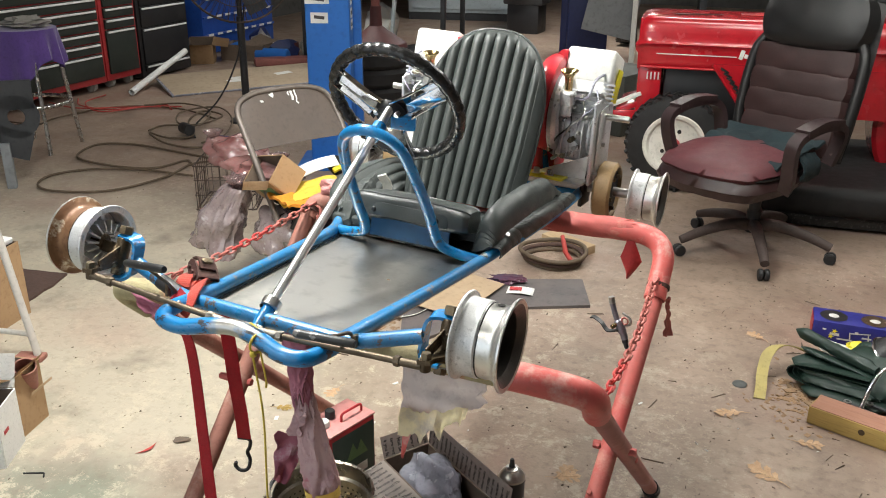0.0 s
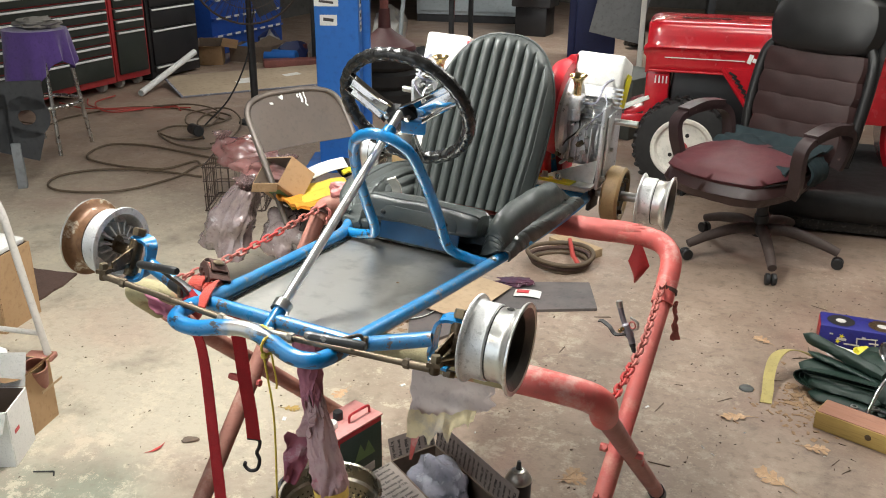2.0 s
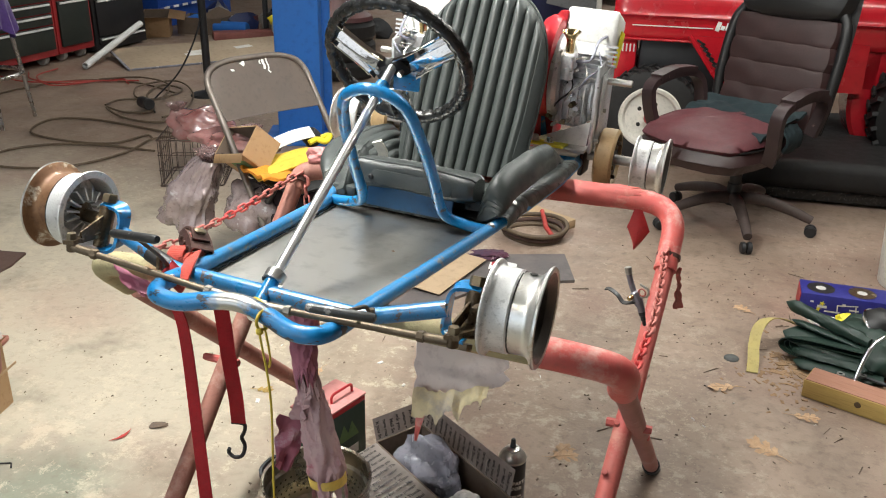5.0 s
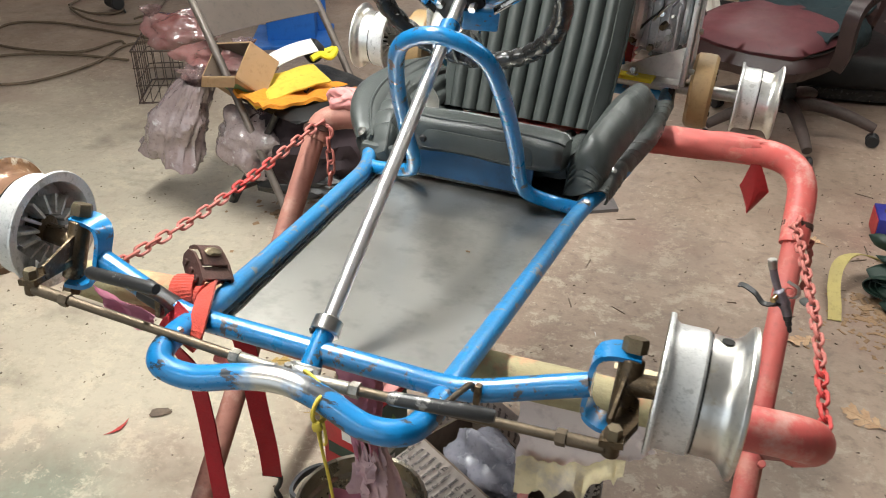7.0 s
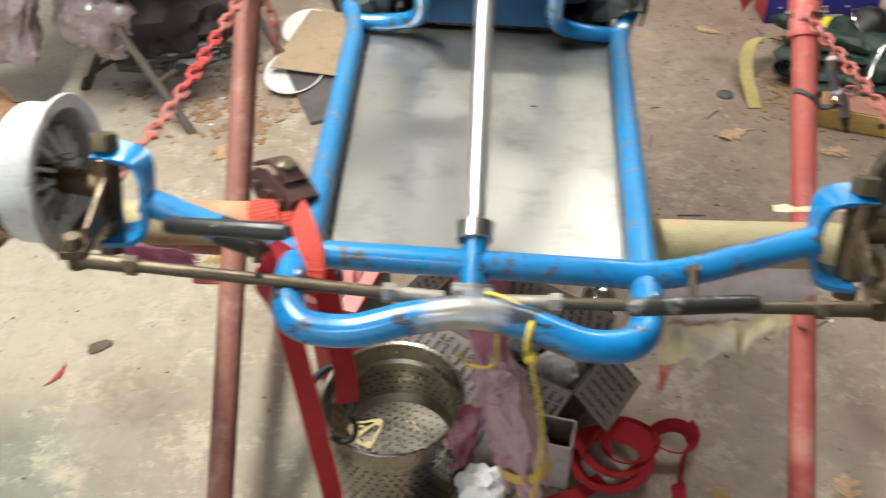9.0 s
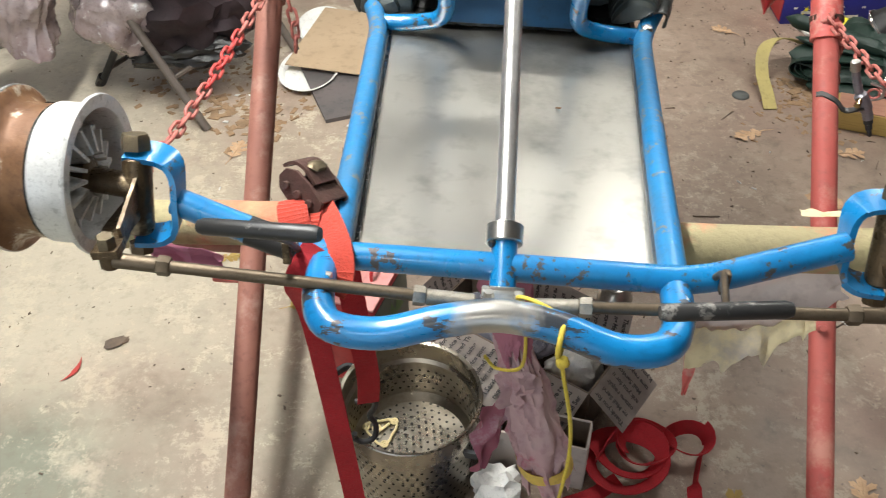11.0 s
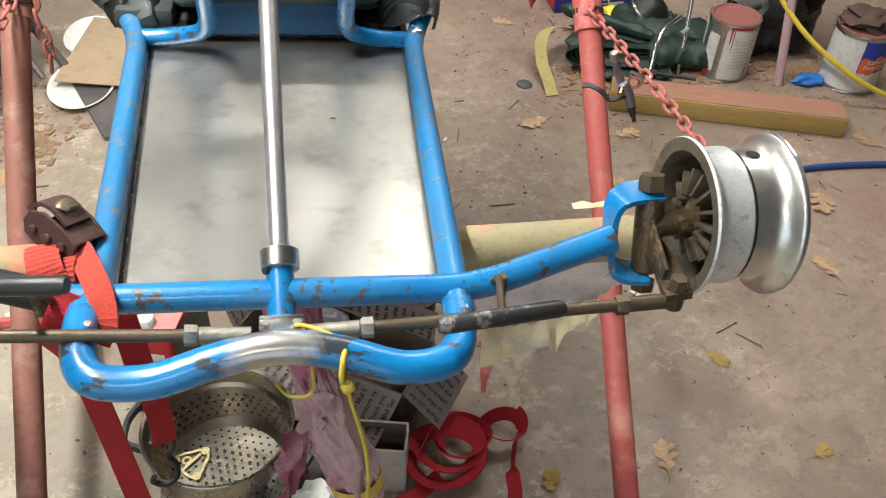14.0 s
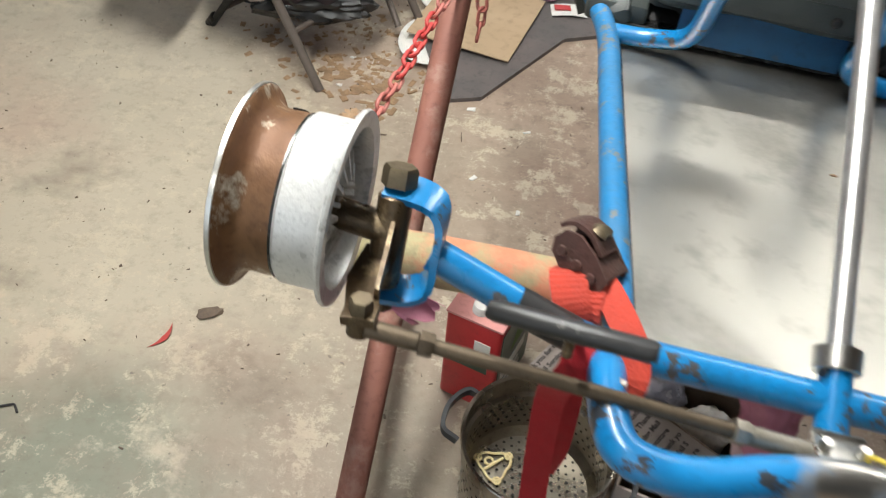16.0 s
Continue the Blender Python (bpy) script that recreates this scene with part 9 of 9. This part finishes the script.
    part("latch", box(B(), (0.03, 0.02, 0.08), (x + 0.27 * (1 if x < 0 else -1), -0.325, 0.8), (0, 0, 0), 0.004), "black_metal", d)
part("plinth", box(B(), (1.5, 0.56, 0.1), (0, 0, 0.05), (0, 0, 0)), "dark_steel", lk)
jk2 = thing("axle_stand", pose(-2.42, 5.2, 0), "rusty red conical stand on a stack of black tyres", "jack stand")
part("cone", lathe(B(), [(0, 0.44), (0.25, 0.44), (0.24, 0.47), (0.10, 0.56), (0.05, 0.60), (0.042, 0.75), (0, 0.75)], 28), "maroon", jk2)
for k in range(3):
    part("tyre", lathe(B(), [(0.14, 0.145 * k), (0.24, 0.145 * k), (0.265, 0.145 * k + 0.03), (0.265, 0.145 * k + 0.11), (0.24, 0.145 * k + 0.14), (0.14, 0.145 * k + 0.14), (0.14, 0.145 * k)], 36), "tyre", jk2, "black tyre in a stack")
part("ram", rod(B(), (0, 0, 0.7), (0, 0, 1.35), 0.034), "lid_rust", jk2)
solo("red_bar", rod(B(), (0, 0, 0), (0.05, 0, 1.5), 0.03), "maroon", "upright dark red steel bar by the lockers", "bar", m=pose(-3.1, 8.2, 0))
solo("tube_rack", tube(B(), fil([(-0.1, 0, 0), (0.0, 0, 1.0), (-0.2, 0, 1.3)], 0.1), 0.02, 8), "locker", "bent pale blue tube frame", "frame", m=pose(-2.75, 6.3, 0))
mg = thing("bench_machine", pose(-2.55, 9.6, 0), "dark bench machine with a round gauge and hoses", "machine")
part("body", box(B(), (0.5, 0.4, 0.55), (0, 0, 0.62), (0, 0, 0), 0.02), "dark_steel", mg)
part("stand", box(B(), (0.4, 0.35, 0.36), (0, 0, 0.18), (0, 0, 0), 0.01), "drawer_black", mg)
part("gauge", lathe(B(), [(0, 0.02), (0.1, 0.02), (0.12, 0.0), (0, 0)], 24, pose(0.02, -0.2, 0.72, 90, 0, 0)), "grey_panel", mg)
part("hose", tube(B(), [V(0.02 + 0.17 * math.cos(a), -0.24, 0.68 + 0.17 * math.sin(a)) for a in [radians(20 * k) for k in range(18)]], 0.012, 6, closed=True), "grey_panel", mg)
part("red_base", box(B(), (0.2, 0.1, 0.05), (0.0, -0.22, 0.47), (0, 0, 0), 0.005), "toolbox_red", mg)
ps2 = thing("lift_post", pose(-1.55, 8.2, 0, 0, 0, 15), "navy steel lift post at the back of the workshop", "lift post")
part("column", box(B(), (0.36, 0.24, 2.6), (0, 0, 1.3), (0, 0, 0), 0.01), "navy", ps2)
part("carriage", box(B(), (0.42, 0.3, 0.9), (0.1, -0.02, 0.5), (0, 0, 0), 0.02), "navy", ps2)
solo("sheet_panel", box(B(), (0.5, 0.012, 0.75), (0, 0, 0.375), (0, 0, 0), 0.003), "grey_panel", "grey sheet metal panel leaning on the post", "panel", m=pose(-1.15, 7.75, 0.28, -8, 12, 15))
solo("white_board", box(B(), (0.05, 0.03, 1.5), (0, 0, 0.75), (0, 0, 0), 0.003), "engine_white", "white upright strip beside the post", "strip", m=pose(-0.88, 7.8, 0.0))
wb2 = thing("workbench", pose(-0.55, 10.4, 0, 0, 0, 10), "dark steel workbench with machinery", "workbench")
part("top", box(B(), (2.4, 0.7, 0.08), (0, 0, 0.86), (0, 0, 0), 0.006), "dark_steel", wb2)
for x in (-1.1, 0.0, 1.1):
    part("leg", box(B(), (0.08, 0.6, 0.82), (x, 0, 0.41), (0, 0, 0), 0.006), "dark_steel", wb2)
part("rail", box(B(), (2.3, 0.06, 0.12), (0, -0.3, 0.7), (0, 0, 0), 0.01), "grey_panel", wb2)
for k in range(12):
    x, y = rnd(-1.6, 0.8), rnd(8.4, 10.0)
    solo("machine_part", blob(B(), (rnd(0.1, 0.2), rnd(0.1, 0.2), rnd(0.08, 0.2)), (0, 0, 0.12), 0.5, 120 + k, sub=2, freq=2.2), random.choice(["dark_steel", "grey_plate", "rubber", "navy"]), "dark machine part lying in the back of the workshop", "machine part", "parts at the back", m=pose(x, y, 0, 0, 0, rnd(0, 90)))
block("olive_box", pose(-0.42, 5.1, 0, 0, 0, -20), (0.32, 0.5, 0.42), mat("olive_steel", (0.07, 0.075, 0.065), (0.05, 0.055, 0.048), 4, 0.5, bump=0.05), "grey-green steel box on the floor", "box")
cab = thing("wall_cabinet", pose(1.6, 12.6, 0), "pale steel shelving at the back wall", "shelving")
for k in range(4):
    part("shelf", box(B(), (3.0, 0.5, 0.03), (0, 0, 0.3 + 0.5 * k)), "grey_panel", cab)
for x in (-1.45, 1.45):
    part("upright", box(B(), (0.04, 0.45, 2.0), (x, 0, 1.0)), "grey_panel", cab)

# ---- red compact tractor ----
TM = Matrix.Translation((-0.105, 3.80, 0)) @ pose(0, 0, 0, 0, 0, 6)
tr = thing("garden_tractor", TM, "glossy red compact tractor with cream wheels", "tractor")


# x runs back along its side, y across away from the aisle
def bonnet(u, v):
    """Half-round section swept back: flat top, a crease along the side, tucked in below."""
    sec = curve_pts([(0.03, 0, 0.665), (0.018, 0, 0.70), (0.012, 0, 0.775), (-0.004, 0, 0.797), (0.006, 0, 0.812), (0.018, 0, 0.88), (0.04, 0, 0.922), (0.085, 0, 0.937), (0.16, 0, 0.943), (0.25, 0, 0.945)], 3)
    k = min(1.0, 2 * v) if v <= 0.5 else 2 - 2 * v
    p = sec[min(len(sec) - 1, int(k * (len(sec) - 1) + 0.5))]
    y = p.x if v <= 0.5 else 0.5 - p.x
    nose = 0.05 * (1 - min(1.0, u / 0.04)) ** 2
    y = 0.25 + (y - 0.25) * (1 - nose * 1.2)
    return V(-0.015 * (1 if 0.77 < p.z < 0.83 else 0) * (u < 0.05) + 1.42 * u, y, p.z - nose * 0.35)


hd = part("hood", sheet(B(), bonnet, 40, 56, 0.004), "tractor_red", tr, "long glossy red bonnet with a side crease")
part("hood_nose", box(B(), (0.02, 0.42, 0.25), (0.008, 0.25, 0.80), (0, 0, 0), 0.009, 3), "tractor_red", hd)
part("hood_slot", box(B(), (0.26, 0.012, 0.006), (0.30, 0.13, 0.9445), (0, 0, 6), 0.002), "black_metal", hd, "dark slot in the bonnet top")
part("hood_slot", box(B(), (0.20, 0.10, 0.004), (0.62, 0.2, 0.9465), (0, 0, 0), 0.001), "toolbox_red", hd)
part("hood_hem", tube(B(), [(0.02, 0.012, 0.668), (0.42, 0.010, 0.668)], 0.007, 8), "tractor_red", hd, "rolled lower edge of the bonnet")
part("front_cowl", box(B(), (0.13, 0.44, 0.30), (0.07, 0.26, 0.54), (0, 0, 0), 0.015), "tractor_red", tr)
for k in range(4):
    part("louvre", box(B(), (0.008, 0.004, 0.042), (0.06 + 0.020 * k, 0.038, 0.615), (0, 0, 0), 0.002), "paper_white", tr, "small pale cooling slot")
part("engine_bay", box(B(), (0.75, 0.34, 0.34), (0.52, 0.27, 0.50), (0, 0, 0), 0.02), "drawer_black", tr)
side = prism(B(), [(0.415, 0.70), (0.60, 0.45), (1.30, 0.45), (1.30, 0.70)], -0.035, 0.0)
bmesh.ops.transform(side, matrix=Matrix(((1, 0, 0, 0), (0, 0, -1, 0.0), (0, 1, 0, 0), (0, 0, 0, 1))), verts=side.verts)
sp = part("side_panel", side, "tractor_red", tr, "red side panel cut off at a slant", smooth=False)
part("panel_lip", tube(B(), [(0.405, 0.004, 0.70), (0.595, 0.004, 0.443)], 0.012, 8), "tractor_red", sp)
for k in range(8):
    q = 0.12 + 0.10 * k
    part("grille_bar", box(B(), (0.050, 0.006, 0.012), (0.445 + 0.185 * q, -0.004, 0.70 - 0.25 * q), (0, 30, 0), 0.002), "rubber", sp, "black rubber rib")
part("dash_panel", box(B(), (0.40, 0.44, 0.48), (1.20, 0.26, 0.68), (0, 0, 0), 0.03), "tractor_red", tr)
part("rear_fender", lathe(B(), [(0.30, 0.0), (0.45, 0.0), (0.47, 0.02), (0.47, 0.26), (0.45, 0.28), (0.30, 0.28)], 40, pose(1.72, 0.04, 0.42, -90, 0, 0)), "tractor_red", tr)
# black blocks added where only a dark shadow lies on the floor
part("deck", box(B(), (1.05, 1.15, 0.15), (1.22, 0.02, 0.145), (0, 0, 0), 0.05, 3), "tyre", tr, "broad black block standing for the shadow under the tractor")
part("deck_skirt", box(B(), (0.98, 1.08, 0.06), (1.22, 0.02, 0.045), (0, 0, 0), 0.01), "rubber", tr)
part("front_step", box(B(), (0.20, 0.05, 0.022), (-0.055, 0.05, 0.47), (0, -26, 0), 0.004), "engine_white", tr, "white-edged bumper bar")
part("bumper", box(B(), (0.13, 0.40, 0.035), (-0.035, 0.24, 0.43), (0, -22, 0), 0.008), "tractor_red", tr, "red front bumper plate")
part("bumper_lip", box(B(), (0.16, 0.03, 0.05), (-0.05, 0.03, 0.39), (0, -4, 0), 0.006), "tractor_red", tr)
part("axle", rod(B(), (0.245, -0.02, 0.27), (0.245, 0.56, 0.27), 0.03), "drawer_black", tr)
script_mark = B()
for k, (x, z, w, h) in enumerate([(0.545, 0.755, 0.022, 0.05), (0.568, 0.748, 0.020, 0.022), (0.590, 0.755, 0.012, 0.040), (0.611, 0.748, 0.020, 0.022), (0.636, 0.747, 0.020, 0.018), (0.660, 0.747, 0.020, 0.018)]):
    box(script_mark, (w, 0.002, h), (x, 0.010, z), (0, 16, 0), 0.0005)
box(script_mark, (0.42, 0.0015, 0.005), (0.31, 0.0105, 0.742), (0, 0, 0))
part("script_mark", script_mark, "paper_white", hd, "white script mark as plain bars with a line")
part("round_mark", lathe(B(), [(0.034, 0.0), (0.042, 0.0), (0.042, 0.002), (0.034, 0.002)], 28, pose(0.63, -0.0005, 0.645, 90, 0, 0)), "paper_white", sp, "round white emblem ring")
part("round_mark_centre", lathe(B(), [(0, 0.002), (0.016, 0.002), (0.016, 0), (0, 0)], 6, pose(0.63, -0.0005, 0.645, 90, 0, 0)), "paper_white", sp)


def tractor_wheel(x, y, r, w, rim_mat="rim_white"):
    m = pose(x, y, r, 90, 0, 0)
    ri = r * 0.60
    t2 = part("wheel", lathe(B(), [(ri, -w / 2), (r * 0.80, -w / 2), (r * 0.93, -w * 0.42), (r * 0.955, -w * 0.3), (r * 0.955, w * 0.3), (r * 0.93, w * 0.42), (r * 0.80, w / 2), (ri, w / 2)], 56, m), "tyre", tr, "black bar-tread tyre")
    for s in (-1, 1):
        lug_me = mesh_of("tread_lug", box(B(), (r * 0.075, w * 0.5, r * 0.055), m=pose(r * 0.955, 0, s * w * 0.24, s * 24, 0, 0) @ pose(0, 0, 0, 90, 0, 0)), "tyre")
        for k in range(30):
            ob = new("tread_lug", lug_me)
            ob.parent = t2
            ob.matrix_basis = m @ pose(0, 0, 0, 0, 0, 360 * (k + 0.25 * s) / 30)
    rim2 = part("rim", lathe(B(), [(ri * 1.04, w * 0.5), (ri * 1.0, w * 0.53), (ri * 0.9, w * 0.5), (ri * 0.82, w * 0.32), (ri * 0.55, w * 0.3), (ri * 0.3, w * 0.36), (0, w * 0.36), (0, w * 0.2), (ri * 1.02, w * 0.2)], 40, m), rim_mat, t2, "painted wheel disc")
    part("hub_cap", lathe(B(), [(0, w * 0.58), (ri * 0.16, w * 0.56), (ri * 0.2, w * 0.5), (ri * 0.2, w * 0.3), (0, w * 0.3)], 20, m), "toolbox_red", t2, "red hub")
    for k in range(5):
        a = 2 * math.pi * k / 5
        part("bolt_hole", lathe(B(), [(0, w * 0.345), (ri * 0.07, w * 0.345), (ri * 0.07, w * 0.3), (0, w * 0.3)], 10, m @ Matrix.Translation((ri * 0.45 * math.cos(a), ri * 0.45 * math.sin(a), 0))), "hole", rim2)


tractor_wheel(0.245, -0.055, 0.272, 0.15)
tractor_wheel(0.245, 0.55, 0.272, 0.15)
# near disc is black: the shade under the tractor put into its colour
tractor_wheel(1.72, -0.03, 0.38, 0.24, "drawer_black")
tractor_wheel(1.72, 0.62, 0.38, 0.24)

# ---- things on the west side, near the door ----
mt2 = B()
NM = 30
olm = []
for k in range(NM):
    a = 2 * math.pi * k / NM
    ca, sa = math.cos(a), math.sin(a)
    rr = 1 / max(abs(ca) / 0.26, abs(sa) / 0.17)
    rr *= 1 + 0.06 * noise.noise(V(ca * 4, sa * 4, 3)) + 0.03 * (k % 2)
    olm.append((rr * ca, rr * sa))
prism(mt2, olm, 0.0, 0.010)
solo("floor_mat", mt2, "brown_mat", "ragged brown rubber mat on the floor", "mat", m=pose(-2.27, 1.27, 0, 0, 0, 8), smooth=False)
hf = thing("small_cart", pose(-1.60, 0.86, 0, 0, 0, 18), "off-white bent tube frame of a small cart", "cart")
part("loop", tube(B(), fil([(0.02, 0.0, 0.0), (-0.06, 0.0, 0.58), (-0.12, 0.02, 0.64), (-0.40, 0.06, 0.64), (-0.46, 0.06, 0.56), (-0.44, 0.06, 0.0)], 0.08, 6), 0.013, 12), "white_tube", hf)
part("cross_bar", tube(B(), [(0.01, 0, 0.10), (-0.44, 0.06, 0.10)], 0.010, 10), "white_tube", hf)
part("foot", box(B(), (0.10, 0.05, 0.02), (-0.01, 0, 0.01), (0, 0, 0), 0.005), "brown_pipe", hf)
part("foot", box(B(), (0.10, 0.05, 0.02), (-0.44, 0.06, 0.01), (0, 0, 0), 0.005), "brown_pipe", hf)
carton("shelf_carton", pose(-2.02, 1.02, 0.0, 0, 0, 10), (0.26, 0.20, 0.30), "card", "card_dark", "brown cardboard box standing by the cart", [("front", 0.08, 120)])
solo("white_paper", box(B(), (0.24, 0.18, 0.02), (0, 0, 0.01), (0, 0, 0), 0.004), "paper_white", "white paper stack on the brown box", "paper", m=pose(-2.02, 1.02, 0.31, 0, 6, 12))
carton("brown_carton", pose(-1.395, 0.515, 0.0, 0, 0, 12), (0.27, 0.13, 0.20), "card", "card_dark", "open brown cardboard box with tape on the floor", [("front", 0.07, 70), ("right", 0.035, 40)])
solo("carton_tape", box(B(), (0.001, 0.10, 0.008), (0, 0, 0)), "wood_pale", "pale tape line round the brown box", "tape", m=pose(-1.395, 0.56, 0.12, 0, 0, 12) @ pose(0.1385, 0, 0))
solo("paper_roll", lathe(B(), [(0.030, 0), (0.034, 0), (0.034, 0.12), (0.030, 0.12), (0.030, 0)], 20), "brown_pipe", "brown cardboard tube standing in the box", "tube", m=pose(-1.31, 0.575, 0.095, 12, 20, 0))
carton("white_carton", pose(-1.33, 0.35, 0.0, 0, 0, 26), (0.28, 0.14, 0.18), "paper_white", "card_dark", "white cardboard box with a ribbed flap", [("back", 0.10, 25), ("front", 0.06, 140)])
solo("red_print", box(B(), (0.001, 0.03, 0.012), (0, 0, 0)), "can_red", "small red print on the white box", "print", m=pose(-1.33, 0.35, 0.10, 0, 0, 26) @ pose(0.1428, -0.03, 0))
solo("crumpled_paper", blob(B(), (0.06, 0.05, 0.04), (0, 0, 0.03), 0.6, 77, sub=3), "paper_white", "crumpled white paper in the brown box", "paper", m=pose(-1.43, 0.545, 0.14))
gp = thing("steel_bracket", pose(-3.20, 2.36, 0, 0, 0, 40), "grey-green steel machine side plate with a round hole", "machine")
plate = B()
lathe(plate, [(0.045, -0.006), (0.12, -0.006), (0.12, 0.006), (0.045, 0.006), (0.045, -0.006)], 28, pose(0, 0, 0.40, 90, 0, 0))
box(plate, (0.30, 0.012, 0.16), (-0.05, 0, 0.52), (0, 0, 0))
box(plate, (0.20, 0.012, 0.30), (-0.19, 0, 0.38), (0, 0, 0))
box(plate, (0.22, 0.012, 0.16), (-0.05, 0, 0.26), (0, 18, 0))
part("plate", plate, "dark_steel", gp, smooth=False)
part("leg", box(B(), (0.05, 0.05, 0.26), (-0.08, 0.0, 0.13), (0, 0, 0), 0.004), "grey_panel", gp)
part("leg", box(B(), (0.05, 0.05, 0.26), (-0.24, 0.05, 0.13), (0, 0, 0), 0.004), "grey_panel", gp)
